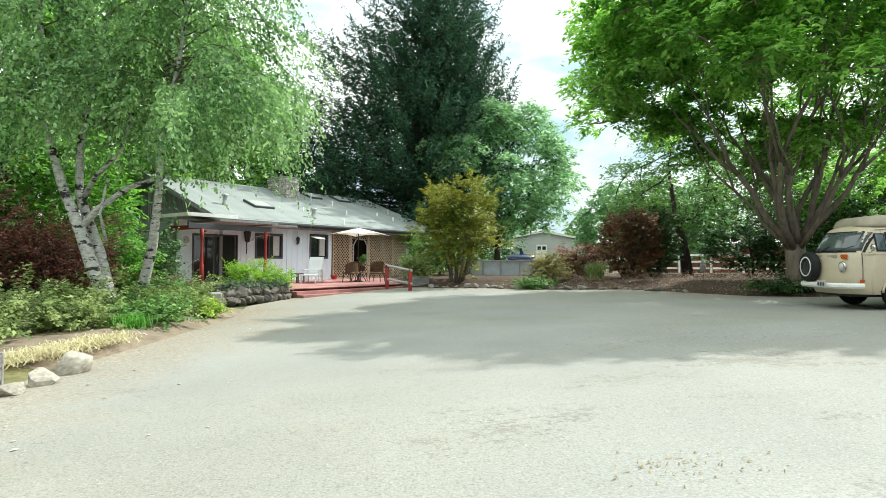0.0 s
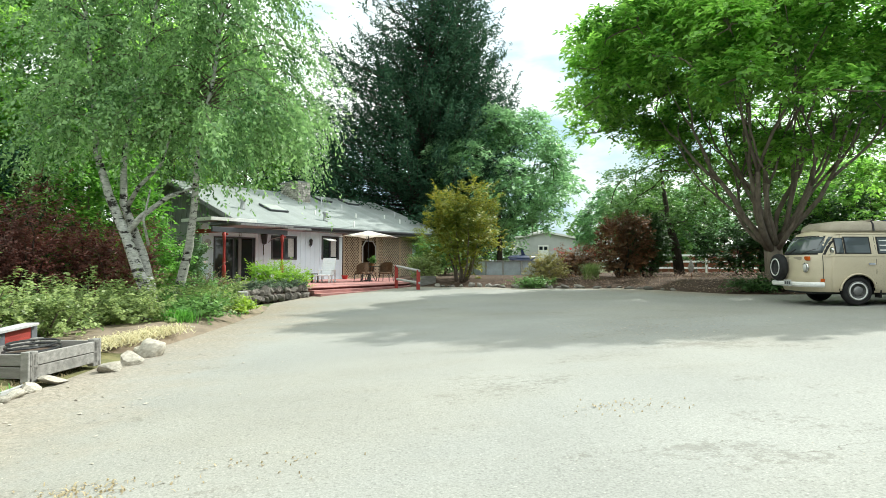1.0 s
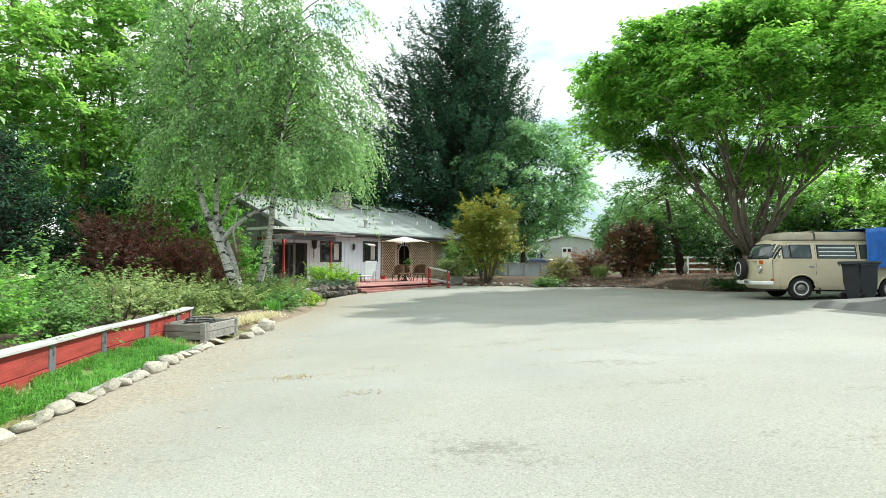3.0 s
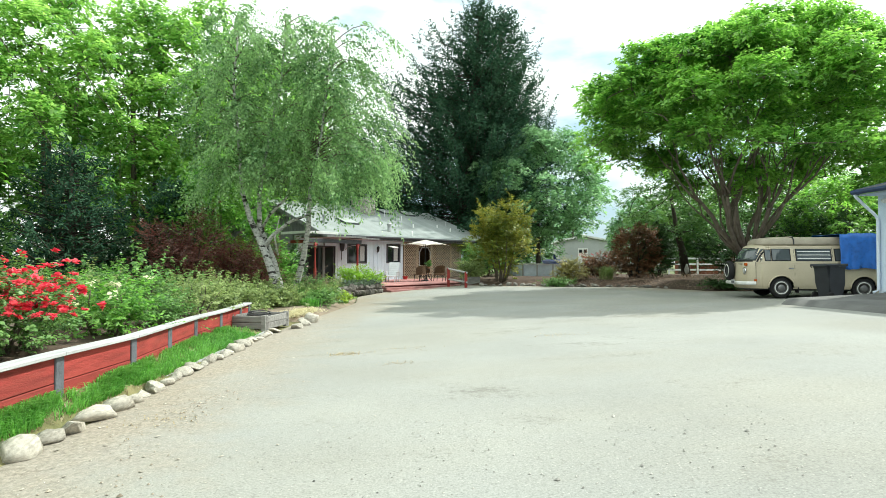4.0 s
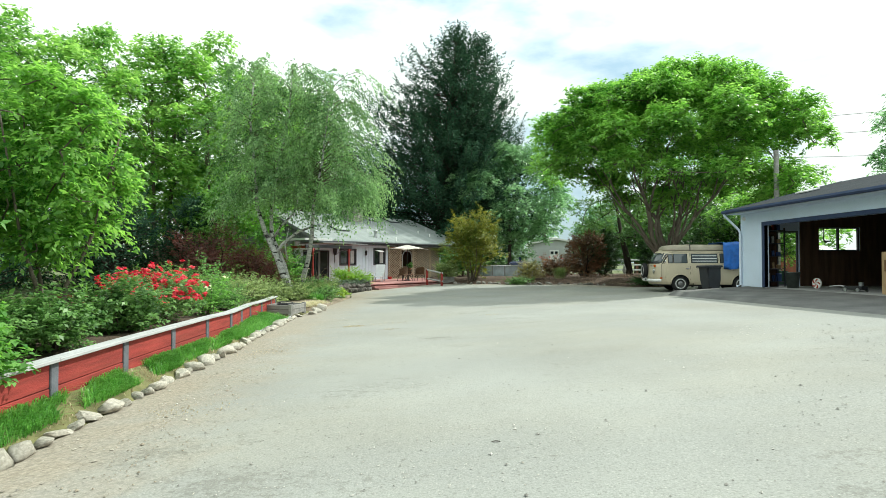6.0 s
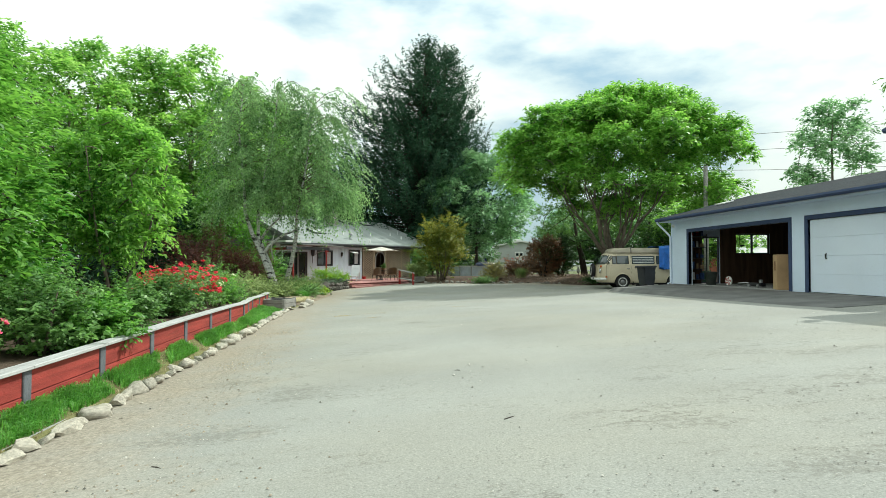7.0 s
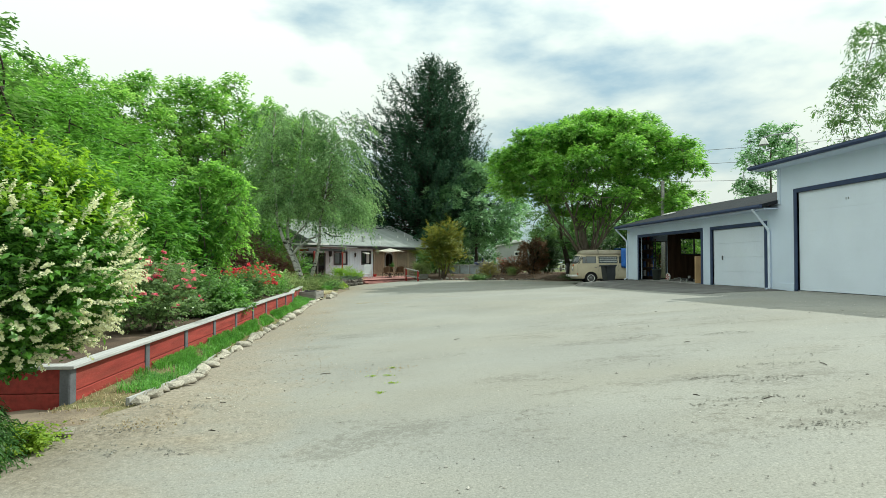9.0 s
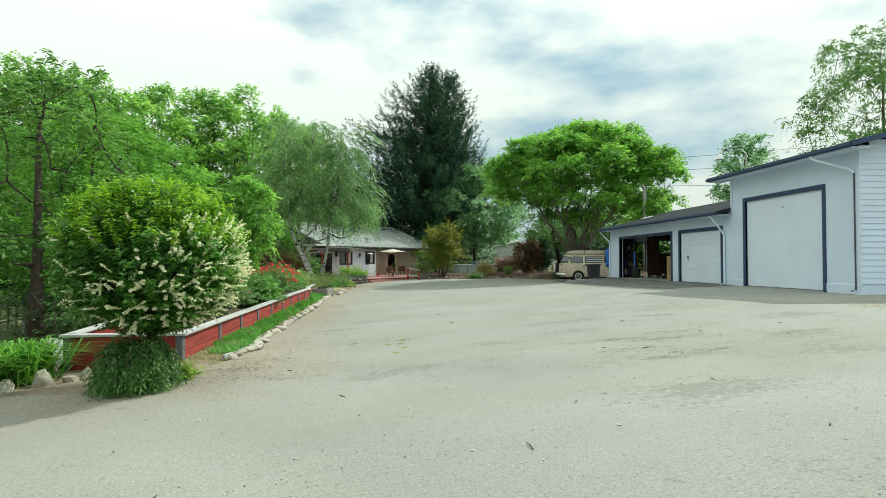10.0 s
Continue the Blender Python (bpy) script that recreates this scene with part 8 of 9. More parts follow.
# behind the garage
round_tree("lime_tree", "sunlit yellow-green tree behind the van", gz(10.0, 15), 5.4, 3.6, L_MAPLE, BARK, 47, 1400, 10, 0.22, 0.12, 0.2, 0.5, lobes=50)
round_tree("poplar_tree", "open green tree behind the garage roof", gz(10.6, 3.6), 9.6, 2.0, L_MID, BARK, 48, 900, 10, 0.19, 0.14, 0.4, 0.5, group="trees behind the garage", lobes=24, lobe=(0.2, 0.4))
round_tree("gum_tree", "tall drooping grey-green tree behind the tall garage bay", gz(18.2, 1.0), 16.0, 5.4, L_GARDEN, DARKBARK, 49, 2400, 11, 0.22, 0.22, 0.3, 0.8, 0.3, 0.9, "trees behind the garage", lobes=60, lobe=(0.14, 0.26), aspect=0.3)
for k, (x, y) in enumerate(((8, 75), (18, 70), (-2, 82), (28, 66), (40, 62), (34, 44), (46, 40), (22, 48), (-14, 84), (52, 28), (10.5, 36), (36, 30))):
    round_tree("far_tree", "distant green tree beyond the neighbouring sheds", gz(x, y), (5.2 if y < 50 and x < 30 else 7.5) + (k * 37) % 3 * 0.6, 3.8, (L_MID, L_GARDEN, L_BIG)[k % 3], BARK, 60 + k, 340, 7, 0.55, 0.2, 0.2, 0.9, group="distant trees", lobes=26, lobe=(0.2, 0.36))

# shrubs of the mulch bed
shrub("olive_shrub", "tall olive-yellow shrub with many bare stems", "shrub", gz(-8.3, 16.2, 0.2), (1.75, 1.7, 3.8), L_YELLOW, BARK, 1500, 26, 0.105, 70, low=0.12, spread=0.22, shell=0.4, lumps=0.3)
shrub("copper_hedge", "tall copper-red hedge shrub", "hedge", gz(-1.3, 15.0, 0.2), (1.25, 1.1, 2.85), L_RED, DARKBARK, 1000, 26, 0.10, 71, low=0.0, spread=0.22, shell=0.75, lumps=0.15)
shrub("copper_hedge", "dark green end of the tall hedge shrub", "hedge", gz(-0.1, 15.3, 0.2), (0.95, 0.95, 2.9), L_DARK, DARKBARK, 800, 26, 0.10, 82, low=0.0, spread=0.22, shell=0.75, lumps=0.15)
shrub("copper_shrub", "dark copper shrub beside the hedge", "shrub", gz(-2.7, 17.0, 0.1), (1.2, 1.1, 1.5), L_RED, DARKBARK, 420, 24, 0.11, 72, low=0.0, spread=0.26, flowers=(F_RED, 14, 8, 0.07, 0.08, "few red flowers", 0.6))
shrub("golden_shrub", "low golden shrub with red-tipped flowers", "shrub", gz(-4.95, 14.1, 0.1), (0.75, 0.7, 1.25), L_GOLD, BARK, 320, 22, 0.09, 73, low=0.0, spread=0.2)
shrub("rhododendron", "dark green rhododendron with pale blossom", "shrub", gz(4.7, 15.4, 0.15), (2.7, 1.8, 2.9), L_DARK, DARKBARK, 640, 24, 0.15, 74, low=0.0, spread=0.34, flowers=(F_PALE, 24, 9, 0.08, 0.1, "pale pink blossom", 0.3))
shrub("rhododendron", "dark green rhododendron with pale blossom", "shrub", gz(8.4, 14.2, 0.15), (2.8, 2.0, 4.2), L_DARK, DARKBARK, 640, 24, 0.16, 75, low=0.0, spread=0.36)
shrub("green_shrub", "grey-green shrub at the corner of the deck", "shrub", gz(-9.9, 17.6, 0.15), (0.8, 0.8, 1.15), L_OLIVE, BARK, 260, 22, 0.09, 76, low=0.05, spread=0.2, group="deck shrubs")
shrub("green_shrub", "tall leafy shrub behind the lattice", "shrub", gz(-8.6, 21.5, 0.1), (1.6, 1.6, 2.2), L_GARDEN, BARK, 460, 22, 0.14, 77, low=0.05, spread=0.3, group="deck shrubs")
shrub("herb_patch", "low green herbs before the mulch bed", "shrub", gz(-5.9, 12.9, 0.0), (0.9, 0.5, 0.45), L_GARDEN, BARK, 200, 20, 0.07, 78, low=0.0, spread=0.14, group="low herbs")
shrub("herb_patch", "low green herbs before the mulch bed", "shrub", gz(-0.5, 6.9, 0.1), (1.05, 0.5, 0.32), L_DARK, BARK, 260, 20, 0.08, 79, low=0.0, spread=0.16, group="low herbs")
gp = np.random.default_rng(3)
q = gp.normal(size=(900, 2)) * 0.12
tuft = thing("grass_tuft", "pale fine ornamental grass tuft in the mulch bed", "grass", gz(-3.3, 13.6, 0.15))
blades("blade", [(a, b, 0) for a, b in q], 0.75, 0.9, L_OLIVE, "", "", 12, 0.008, tuft)

# shrubs of the garden bed
shrub("smoke_bush", "dark purple-red smoke bush under the birch", "shrub", gz(-21.9, 7.6, 0.1), (1.9, 1.7, 3.2), L_PURPLE, DARKBARK, 1000, 26, 0.09, 80, low=0.0, spread=0.34, group="smoke bushes", lumps=0.5)
shrub("smoke_bush", "lower dark purple-red smoke bush under the birch", "shrub", gz(-19.5, 7.9, 0.1), (1.5, 1.3, 2.5), L_PURPLE, DARKBARK, 760, 24, 0.085, 81, low=0.0, spread=0.3, group="smoke bushes")
n_ = 90
for x, y, a, b, c, m in ((-17.75, 1.3, 0.95, 0.8, 0.85, L_OLIVE), (-18.4, 0.6, 1.1, 1.0, 1.3, L_OLIVE), (-17.0, 3.1, 0.85, 0.8, 0.66, L_OLIVE), (-18.0, 2.6, 1.1, 1.0, 1.05, L_OLIVE), (-16.1, 4.2, 0.85, 0.8, 0.5, L_GARDEN), (-17.3, 4.1, 1.0, 1.0, 0.85, L_OLIVE), (-16.1, 5.7, 0.8, 0.8, 0.6, L_OLIVE), (-19.4, 0.8, 1.4, 1.2, 1.3, L_GARDEN), (-21.5, 0.3, 1.6, 1.3, 1.5, L_FINE), (-17.0, 7.4, 0.9, 0.8, 0.75, L_GARDEN), (-16.6, 8.3, 0.8, 0.7, 0.6, L_OLIVE)):
    n_ += 1
    shrub("cover_shrub", ("dense low olive-green" if m is L_OLIVE else "loose bright green" if m is L_FINE else "dense fresh green") + " shrub on the bank", "shrub", gz(x, y, 0.12), (a, b, c), m, BARK, 300, 22, 0.08, n_, low=0.0, spread=0.2, lumps=0.5, group="bank shrubs")
shrub("lime_shrub", "low lime-green creeping shrub at the drive's edge", "shrub", gz(-15.6, 6.0, 0.05), (0.62, 0.75, 0.34), L_LIME, BARK, 220, 22, 0.075, 105, low=0.0, spread=0.15, group="lime shrubs")
shrub("lime_shrub", "low lime-green creeping shrub at the drive's edge", "shrub", gz(-16.2, 7.2, 0.05), (0.6, 0.7, 0.4), L_LIME, BARK, 220, 22, 0.075, 106, low=0.0, spread=0.15, group="lime shrubs")
shrub("lime_shrub", "sunlit fresh green shrub between the birch stems", "shrub", gz(-18.9, 9.6, 0.1), (1.1, 1.1, 2.1), L_FINE, BARK, 380, 24, 0.11, 107, low=0.0, spread=0.28, group="lime shrubs")
shrub("dry_shrub", "dry brownish twiggy shrub at the foot of the birch", "shrub", gz(-17.0, 7.9, 0.1), (0.75, 0.6, 0.95), leaf_mat("dry_brown_leaf", (0.08, 0.06, 0.035), (0.24, 0.19, 0.11), 0.2), BARK, 260, 22, 0.05, 109, low=0.0, spread=0.2, lumps=0.5)
shrub("dark_shrub", "dark leafy shrub against the porch", "shrub", gz(-18.7, 11.8, 0.1), (0.75, 0.7, 2.2), L_DARK, DARKBARK, 300, 24, 0.11, 108, low=0.0, spread=0.26)
st_ = []
for k in range(2600):
    t_ = gp.random()
    x, y = -16.35 + 0.55 * t_ + gp.normal() * 0.2, 0.0 + 1.9 * t_ + gp.normal() * 0.3
    st_.append((x, y, ground_z(x, y) + 0.10 + 0.06 * gp.random()))
blades("straw_mat", st_, 0.11, 3.0, L_HAY, "flattened straw-coloured dead foliage at the bed's edge", "straw", 31, 0.008)
q = gp.normal(size=(700, 2)) * 0.15
tuft = thing("grass_tuft", "fresh green fine grass tuft at the bed's edge", "grass", gz(-16.05, 3.3, 0.1))
blades("blade", [(a, b, 0) for a, b in q], 0.34, 1.2, L_GRASS, "", "", 13, 0.009, tuft)

# roses and shrubs of the raised bed
def bed_z(y):
    return wall_z_at(y) - 0.16


shrub("rose_bush", "red-flowered rose bush in the raised bed", "rose bush", (-17.6, -8.15, bed_z(-8.1)), (1.0, 1.25, 1.05), L_GARDEN, BARK, 760, 24, 0.06, 120, low=0.02, spread=0.14, shell=0.6, group="rose bushes", lumps=0.35, flowers=(F_RED, 430, 14, 0.062, 0.04, "bright red roses", 0.45))
shrub("rose_bush", "full pink-flowered rose bush in the raised bed", "rose bush", (-17.2, -17.9, bed_z(-17.9)), (1.02, 0.9, 1.28), L_ROSE, BARK, 1050, 26, 0.055, 121, low=0.06, spread=0.13, shell=0.62, group="rose bushes", lumps=0.3, flowers=(F_PINK, 105, 16, 0.06, 0.035, "pink and salmon roses", 0.4))
for k, (x, y, a, c, m) in enumerate(((-17.7, -1.8, 1.0, 0.95, L_OLIVE), (-18.9, -2.6, 1.2, 1.35, L_GARDEN), (-17.4, -6.0, 0.85, 0.95, L_FINE), (-18.6, -4.8, 1.0, 1.0, L_OLIVE), (-17.35, -10.1, 0.8, 0.92, L_GARDEN), (-17.1, -15.4, 0.78, 1.1, L_GARDEN), (-17.4, -4.1, 0.7, 0.6, L_GARDEN), (-20.2, -9.6, 1.3, 1.2, L_DARK), (-17.3, -12.4, 0.8, 0.8, L_GARDEN), (-20.0, -14.2, 1.4, 1.5, L_DARK), (-20.3, -18.2, 1.5, 1.5, L_DARK), (-21.5, -16.4, 1.6, 1.4, L_DARK), (-18.9, -19.6, 0.8, 0.8, L_GARDEN), (-16.62, -14.9, 0.52, 0.72, L_FINE), (-18.6, -13.2, 0.9, 1.0, L_DARK))):
    near = x > -18.8 and y < -9
    shrub("garden_shrub", ("dark" if m is L_DARK else "olive" if m is L_OLIVE else "fresh") + " green shrub in the raised bed", "shrub", (x, y, bed_z(y) if x > -19 else ground_z(x, y) + 0.2), (a, a, c), m, BARK, 480 if near else 260, 20, (0.065, 0.085, 0.075)[k % 3], 130 + k, low=0.0, spread=0.13 if near else 0.2, shell=0.6 if near else 0.45, lumps=0.4, group="bed shrubs", flowers=(F_WHITE, 9, 16, 0.07, 0.07, "few white flowers", 0.6) if k in (2,) else None)


def privet(base, rad, foot, height):
    """A broad clipped dome of upright shoots on a short trunk, with blossom trusses at their tips. foot: where the crown begins."""
    top = thing("privet_bush", "large dome-shaped bush covered in cream blossom trusses", "shrub", base)
    r = np.random.default_rng(150)
    half = (height - foot) / 2
    bm = bmesh.new()
    tube(bm, [(0, 0, -0.15), (0.03, 0.05, 0.4), (0, 0.1, foot + 0.1)], [0.09, 0.075, 0.07], 9)
    for i in range(11):
        a = i * 0.571
        limb(bm, (0.03 * math.cos(a), 0.1 + 0.03 * math.sin(a), foot), (0.75 * rad * math.cos(a), 0.1 + 0.75 * rad * math.sin(a), foot + half * (0.7 + 0.06 * i)), 0.04, 0.012, 0.1, 700 + i, 6, 4)
    part("stem", bm, DARKBARK, top, "", True)
    n = 2400
    d = unit_rows(r.normal(size=(n, 3)))
    k = 0.55 + 0.43 * r.random(n) ** 0.45
    wob = 1 + 0.05 * np.sin(d[:, 0] * 9 + 1) * np.sin(d[:, 1] * 8) + 0.04 * np.sin(d[:, 2] * 11)
    mid = np.array([0, 0.1, foot + half])
    c = d * (k * wob)[:, None] * [rad, rad, half] + mid
    out = unit_rows(d * [1, 1, 0.6] + [0, 0, 0.75])
    part("foliage", spray_mesh("foliage", c - out * 0.12, out, 0.27, 20, 0.068, 0.1, 151, 0.4, 0.6, 0.3), L_PRIVET, top)
    tip = (k > 0.76) & (d[:, 2] > 0.15)
    part("young_shoot", spray_mesh("young_shoot", c[tip], np.tile([0.0, 0.0, 1.0], (tip.sum(), 1)) + d[tip] * 0.35, 0.2, 16, 0.07, 0.0, 152, 0.36, 0.5, 0.2), L_YOUNG, top, "yellow-green upright young shoots")
    u = unit_rows(r.normal(size=(2200, 3)))
    sunny = np.clip(u[:, 0] * 0.75 - u[:, 1] * 0.25 - u[:, 2] * 0.45 + 0.05, 0, 1.4)
    keep = (u[:, 2] < 0.5) & (u[:, 2] > -0.85) & (r.random(2200) < 0.03 + 0.62 * sunny)
    f = u[keep] * [rad, rad, half] * 0.98 + mid
    part("blossom", spray_mesh("blossom", f, u[keep] + [0, 0, 0.5], 0.15, 40, 0.025, 0.0, 153, 0.8, 0.4, 0.4, 1.9), F_WHITE, top, "cream blossom trusses")


privet(gz(-15.92, -24.75, 0.0), 1.12, 0.68, 2.6)
shrub("trailing_mound", "dense dark green mound of trailing evergreen", "shrub", gz(-15.95, -25.05, -0.02), (0.56, 0.55, 0.76), L_MOUND, BARK, 1000, 24, 0.05, 151, low=-0.1, spread=0.12, shell=0.8, lumps=0.12, droop=1.6, aspect=0.32)
shrub("lime_shrub", "low lime-green creeping shrub at the drive's edge", "shrub", gz(-15.66, -24.5, 0.0), (0.26, 0.24, 0.17), L_LIME, BARK, 200, 22, 0.042, 152, low=0.0, spread=0.1, group="lime shrubs")
for k, (x, y) in enumerate(((-18.05, -23.65), (-18.4, -23.3), (-18.45, -24.0), (-18.85, -23.75), (-18.9, -24.3), (-19.4, -24.1))):
    cp = thing("strap_clump", "clump of arching bright green strap leaves", "plant", gz(x, y, 0.05), 0, "strap-leaved clumps")
    q = gp.normal(size=(420, 2)) * 0.14
    blades("leaf", [(a, b, 0.0) for a, b in q], 0.66, 1.9, L_STRAP, "", "", 40 + k, 0.015, cp)

lt = np.random.default_rng(71)
lp = []
while len(lp) < 900:
    x, y = lt.uniform(-8.5, 3.0), lt.uniform(6.2, 17.0)
    if y < 14.6 and x > piecewise(RIGHT, y) + 0.1:
        lp.append((x, y, ground_z(x, y) + 0.02 + 0.28 * min(1.0, max(0.0, (x - piecewise(RIGHT, y)) / 1.8)) ** 1.5))
ob = part("leaf_litter", leaf_mesh("leaf_litter", lp, 0.35, 12, 0.06, 0, 2.5, 72, 0.6), leaf_mat("brown_fallen_leaf", (0.14, 0.085, 0.06), (0.5, 0.37, 0.27), 0.2))
tagged(ob, "brown fallen leaves scattered over the mulch", "leaf litter", "", "stuff")


# ---- planting at the porch ----
shrub("porch_shrub", "rounded bright green shrub behind the lava wall", "shrub", gz(-15.75, 12.0, 0.3), (0.95, 0.9, 0.9), L_YOUNG, BARK, 420, 24, 0.07, 160, low=0.0, spread=0.18, shell=0.7, group="porch shrubs")
shrub("porch_shrub", "small bright green shrub behind the lava wall", "shrub", gz(-14.95, 12.2, 0.25), (0.6, 0.6, 0.65), L_YOUNG, BARK, 220, 24, 0.07, 161, low=0.0, spread=0.15, shell=0.7, group="porch shrubs")
for k, (x, y) in enumerate(((-16.2, 10.4), (-15.6, 10.9), (-15.0, 11.4))):
    shrub("lavender", "low blue-grey lavender cushion on the lava wall", "shrub", gz(x, y, 0.3), (0.6, 0.45, 0.32), leaf_mat("grey_green_leaf", (0.06, 0.10, 0.06), (0.17, 0.23, 0.14), 0.25) if k == 0 else bpy.data.materials["grey_green_leaf"], BARK, 160, 24, 0.06, 165 + k, low=0.0, spread=0.12, group="lavender cushions")
shrub("potted_shrub", "dark leafy shrub with pink flowers by the porch post", "shrub", gz(-18.3, 10.7, 0.25), (0.6, 0.6, 1.5), L_DARK, DARKBARK, 160, 22, 0.09, 168, low=0.05, spread=0.22, flowers=(F_PALE, 10, 8, 0.05, 0.06, "pale pink flowers", 0.4))

# ---- beyond the bed ----
pool = thing("swimming_pool", "round above-ground pool with grey panelled wall", "pool", gz(-4.6, 22.6, 0.05))
POOL = mat("blue_grey_pool_wall", (0.76, 0.83, 0.9), 0.55, 0, 0.08, 3, 0.05, 60)
R_ = 2.45
for k in range(16):
    a0, a1 = 2 * math.pi * k / 16, 2 * math.pi * (k + 1) / 16
    b = bmesh.new()
    g = [[b.verts.new((r * math.cos(a), r * math.sin(a), z)) for z in (0.0, 0.9)] for a in spread(a0 + 0.012, a1 - 0.012, 4) for r in (R_,)]
    for p, q in zip(g, g[1:]):
        b.faces.new((p[0], q[0], q[1], p[1]))
    bmesh.ops.solidify(b, geom=b.faces[:], thickness=0.02)
    part("wall_panel", b, POOL, pool)
    part("upright", boxed((R_ - 0.03, -0.05, 0), (R_ + 0.05, 0.05, 0.93), 0.01), STEEL, pool).matrix_basis = pose(0, 0, 0, 0, 0, math.degrees(a0))
part("top_rail", lathe([(R_ - 0.08, 0.92), (R_ + 0.07, 0.92), (R_ + 0.08, 0.95), (R_ - 0.07, 0.95)], 48), WHITE_PAINT, pool, "pale top rail")
part("foot_rail", lathe([(R_ + 0.01, 0.0), (R_ + 0.06, 0.0), (R_ + 0.06, 0.1), (R_ + 0.01, 0.1)], 48), WHITE_PAINT, pool, "pale foot rail")
part("water", lathe([(0.01, 0.70), (R_ - 0.05, 0.70), (R_ - 0.05, 0.705), (0.01, 0.705)], 32), glass_mat("pool_water", (0.08, 0.28, 0.34), 0.05), pool)
fl = thing("inflatable_float", "dark blue and white inflatable pool float", "float", gz(-4.2, 21.6, 0.78), 10)
b = bmesh.new()
bmesh.ops.create_uvsphere(b, u_segments=20, v_segments=12, radius=1.0)
for v in b.verts:
    v.co = Vector((v.co.x * 0.85, v.co.y * 0.34, v.co.z * 0.24 + 0.20 * v.co.x * v.co.x * 0.5 + 0.3))
part("body", b, mat("dark_blue_vinyl", (0.012, 0.02, 0.06), 0.25, spec=0.6), fl, "", True)
b = bmesh.new()
bmesh.ops.create_uvsphere(b, u_segments=20, v_segments=10, radius=1.0)
for v in b.verts:
    v.co = Vector((v.co.x * 0.8, v.co.y * 0.36, v.co.z * 0.12 + 0.16))
part("belly", b, mat("white_vinyl", (0.7, 0.75, 0.78), 0.3, spec=0.6), fl, "white underside", True)
part("fin", prism([(-0.05, 0.45), (0.2, 0.45), (0.0, 0.85), (-0.08, 0.85)], -0.03, 0.03), bpy.data.materials["dark_blue_vinyl"], fl)

shed = thing("far_shed", "grey shed with white metal roof beyond the trees", "shed", (4.2, 58, 0.3), -8)
SHEDW = mat("grey_shed_wall", (0.42, 0.43, 0.43), 0.8, 0, 0.06, 1, 0.1, 30)
part("wall", prism([(0, 0), (0, 3.1), (3.2, 3.7), (6.4, 3.1), (6.4, 0)], 0, 10), SHEDW, shed)
part("roof", prism([(-0.3, 3.06), (3.2, 3.72), (6.7, 3.06), (6.7, 3.28), (3.2, 3.94), (-0.3, 3.28)], -0.3, 10.3), WHITE_PAINT, shed, "white metal roof")
for a in (3.0, 6.0):
    part("roof_vent", boxed((2.6, a, 3.75), (3.8, a + 1.4, 4.18), 0.05), WHITE_PAINT, shed)
part("door", boxed((2.4, -0.05, 0), (3.6, -0.01, 2.3)), WHITE_PAINT, shed, "white double door")
for dx in (0.12, 0.68):
    part("pane", boxed((2.4 + dx, -0.06, 1.7), (2.4 + dx + 0.4, -0.051, 2.1)), GLASS, shed)
part("long_wall", boxed((6.4, 0.3, 0), (8.4, 9.7, 2.95)), SHEDW, shed)
part("lean_roof", prism([(6.6, 3.15), (8.8, 3.0), (8.8, 3.1), (6.6, 3.26)], 0, 10.2), WHITE_PAINT, shed, "white lean-to roof")

barn = thing("far_barn", "low reddish barn with pale roof edge beyond the trees", "barn", (13.0, 40, ground_z(6, 30) - 0.1), -6)
part("wall", boxed((0, 0, 0), (19, 5, 2.4)), mat("brown_red_barn_wall", (0.2, 0.07, 0.04), 0.85, 0, 0.2, 1, 0.2, 20), barn)
part("roof", prism([(-0.3, 2.42), (2.5, 3.1), (5.3, 2.42), (5.3, 2.55), (2.5, 3.25), (-0.3, 2.55)], -0.4, 19.4, "x"), WHITE_PAINT, barn)
fence = thing("paddock_fence", "white three-rail paddock fence beyond the bed", "fence", (0, 0, 0))
for k in range(8):
    x, y = 2.5 + 2.2 * k, 31 - 0.25 * k
    z = ground_z(x, y)
    part("post", boxed((x - 0.06, y - 0.06, z), (x + 0.06, y + 0.06, z + 1.5), 0.01), WHITE_PAINT, fence)
    if k < 7:
        for dz in (0.45, 0.9, 1.35):
            part("rail", boxed((x + 0.062, y - 0.16, z + dz), (x + 2.138, y - 0.10, z + dz + 0.13), 0.006), WHITE_PAINT, fence)
gfence = thing("garden_fence", "old grey picket fence behind the raised bed", "fence", (0, 0, 0))
for k in range(34):
    y = -20 + 0.42 * k
    x = -23.6 - 0.02 * k
    if k % 5 == 0:
        part("post", boxed((x - 0.05, y - 0.05, ground_z(x, y) - 0.1), (x + 0.05, y + 0.05, ground_z(x, y) + 1.25), 0.008), GREY_WOOD, gfence)
    else:
        part("picket", boxed((x - 0.012, y - 0.04, ground_z(x, y) + 0.1), (x + 0.012, y + 0.04, ground_z(x, y) + 1.05)), GREY_WOOD, gfence)
for dz in (0.35, 0.85):
    part("rail", tubed([(-23.62, -20.2, ground_z(-23.6, -20) + dz), (-24.3, -5.9, ground_z(-24.3, -6) + dz)], 0.03, 4), GREY_WOOD, gfence)

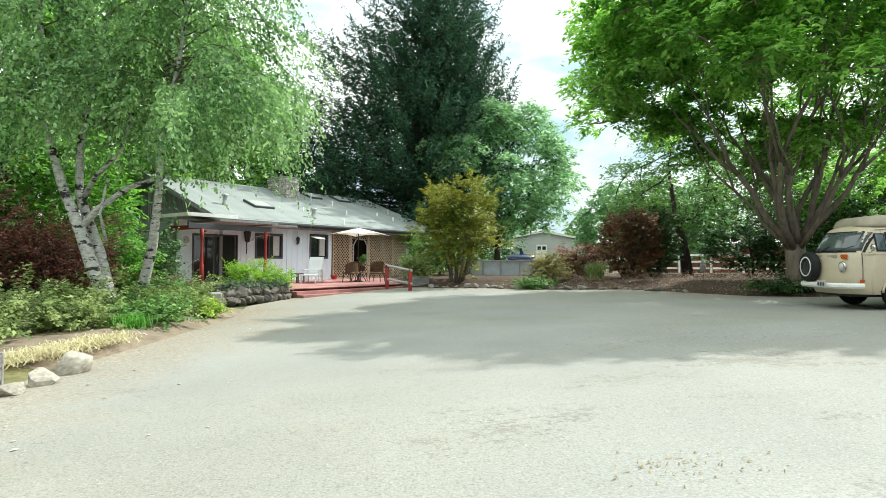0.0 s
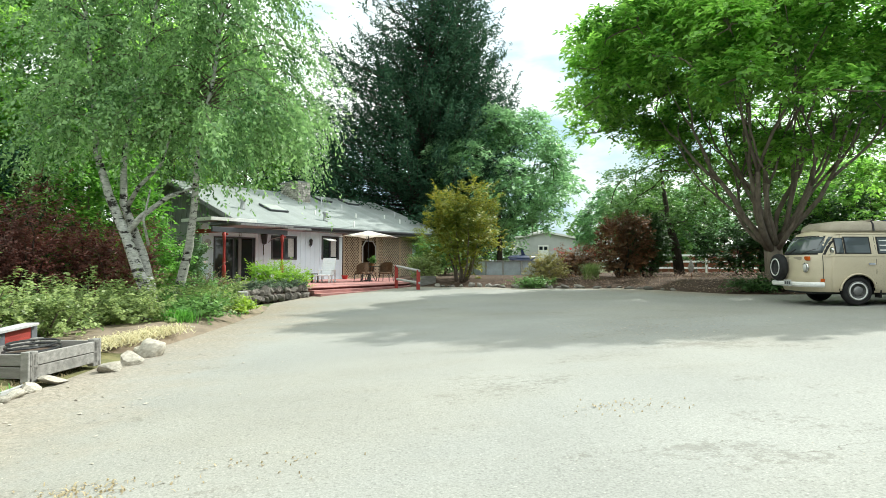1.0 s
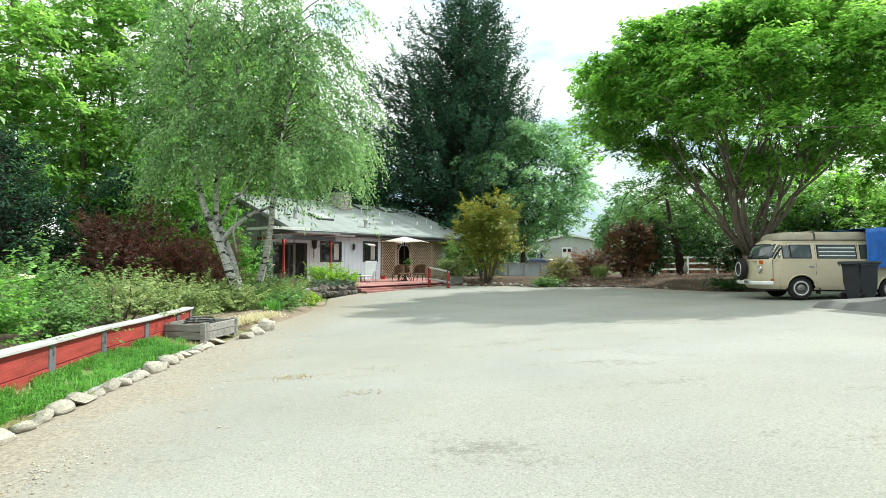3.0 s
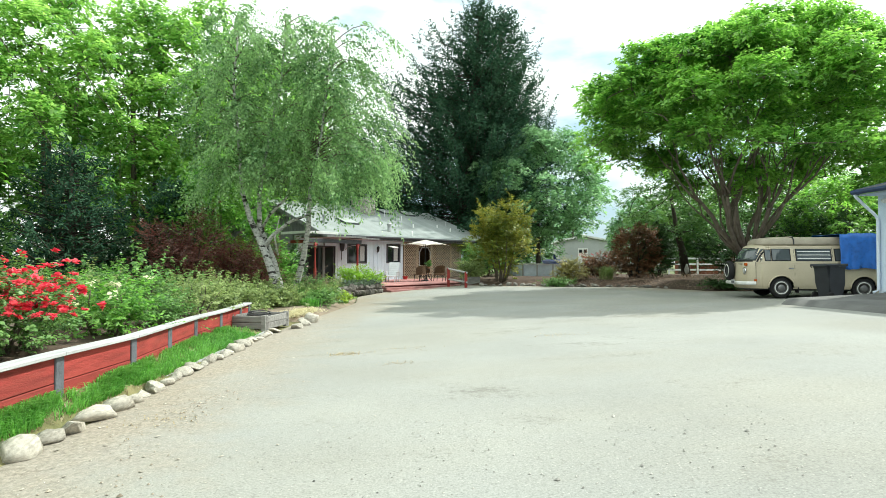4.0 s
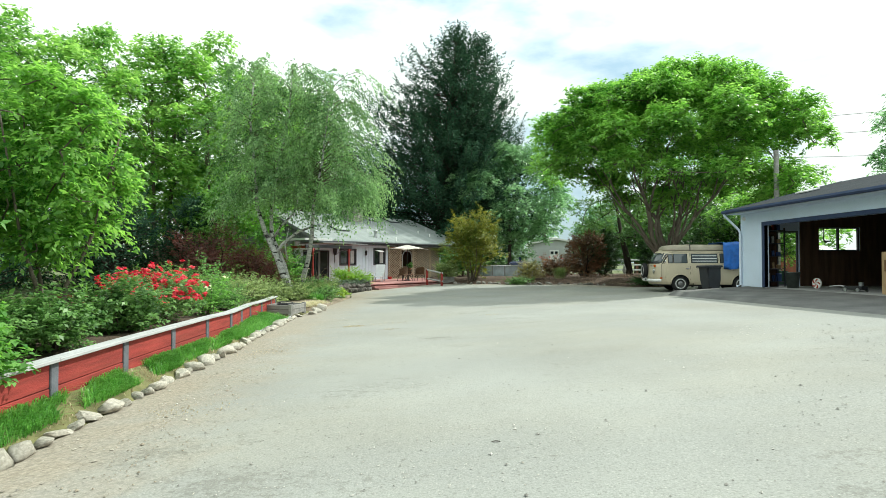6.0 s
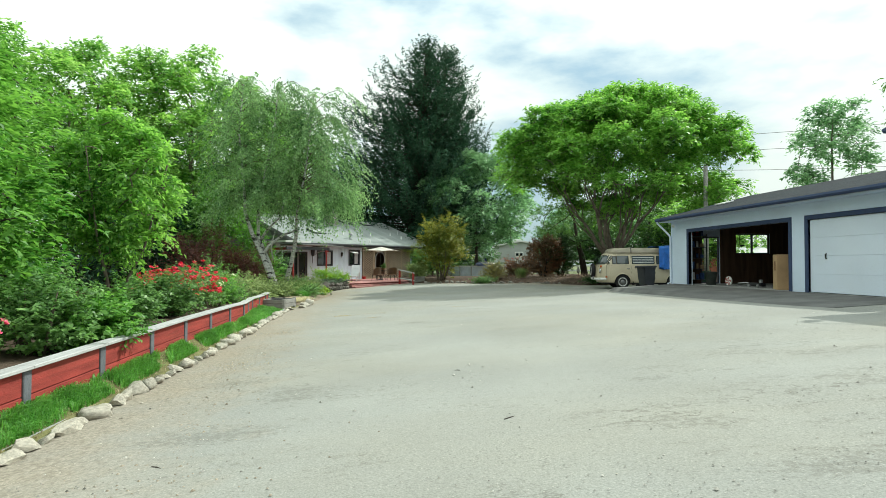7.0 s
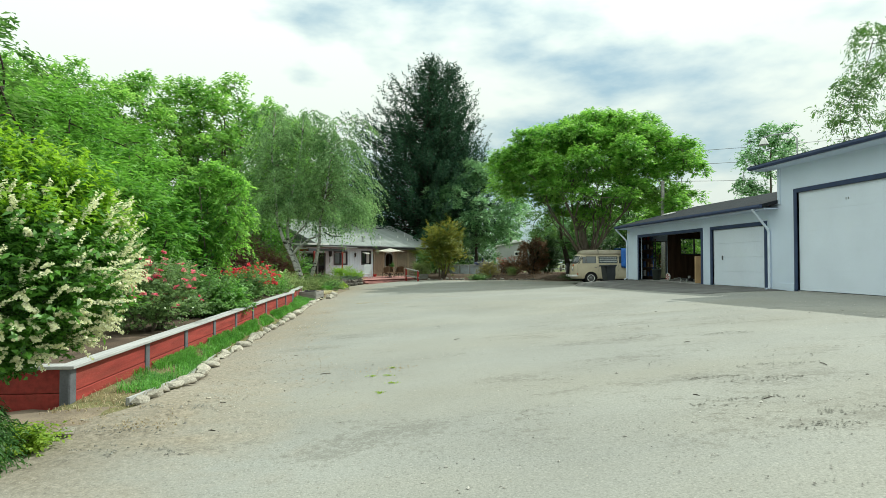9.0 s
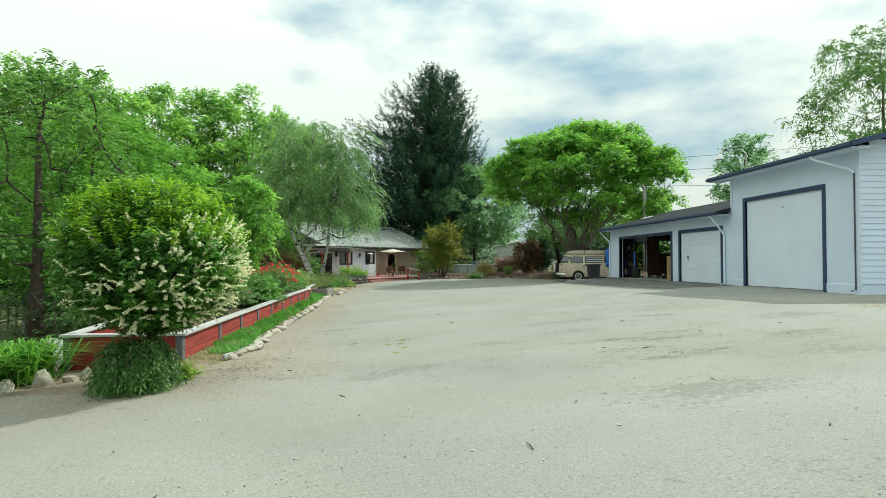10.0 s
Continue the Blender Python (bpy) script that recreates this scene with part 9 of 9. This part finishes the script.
pole = thing("utility_pole", "grey wooden utility pole behind the garage corner", "pole", gz(3.79, 3.72))
part("shaft", tubed([(0, 0, -0.3), (0, 0, 5.9)], [0.13, 0.10], 10), GREY_WOOD, pole, "", True)
pole2 = thing("utility_pole", "far utility pole with a crossarm", "pole", gz(6.5, 60))
part("shaft", tubed([(0, 0, -0.3), (0, 0, 7.5)], [0.14, 0.09], 8), DARKBARK, pole2)
part("crossarm", boxed((-0.9, -0.06, 6.6), (0.9, 0.06, 6.75)), DARKBARK, pole2)
for k, (z0, z1) in enumerate(((8.9, 11.6), (8.0, 10.2), (7.0, 8.0))):
    w = thing("power_line", "thin dark overhead power line", "cable", (0, 0, 0), 0, "power lines")
    part("wire", tubed([(3 + 34 * t, 13 - 8 * t, z0 + (z1 - z0) * t - 0.5 * math.sin(math.pi * t)) for t in spread(0, 1, 12)], 0.016, 5), BLACK, w)
wp = thing("white_post", "slim white post among the shrubs", "post", gz(-8.9, 23.0))
part("shaft", boxed((-0.08, -0.08, 0), (0.08, 0.08, 2.0), 0.01), WHITE_PAINT, wp)
pt = thing("planter_tub", "weathered square planter tub at the end of the railing", "planter", gz(-9.9, 16.6, 0.02), 15)
for a in range(4):
    part("side", boxed((-0.38, 0.36, 0), (0.38, 0.40, 0.42), 0.006), GREY_WOOD, pt).matrix_basis = pose(0, 0, 0, 0, 0, 90 * a)
part("soil", boxed((-0.355, -0.355, 0.02), (0.355, 0.355, 0.36)), SOIL, pt)
shrub("tub_shrub", "bushy pale olive shrub growing in the tub", "shrub", gz(-9.9, 16.6, 0.38), (0.75, 0.75, 0.95), L_OLIVE, BARK, 300, 24, 0.075, 171, low=0.0, spread=0.18)
heron = thing("garden_ornament", "tall rusty metal garden ornament on a stake", "ornament", gz(-0.1, 11.6, 0.1))
part("stake", tubed([(0, 0, 0), (0.02, 0, 0.5)], 0.012, 6), mat("rusty_iron", (0.22, 0.1, 0.05), 0.8), heron)
part("figure", lathe([(0.02, 0.42), (0.09, 0.52), (0.11, 0.66), (0.06, 0.80), (0.03, 0.9)], 12), GREY_WOOD, heron, "weathered grey rounded form", True)
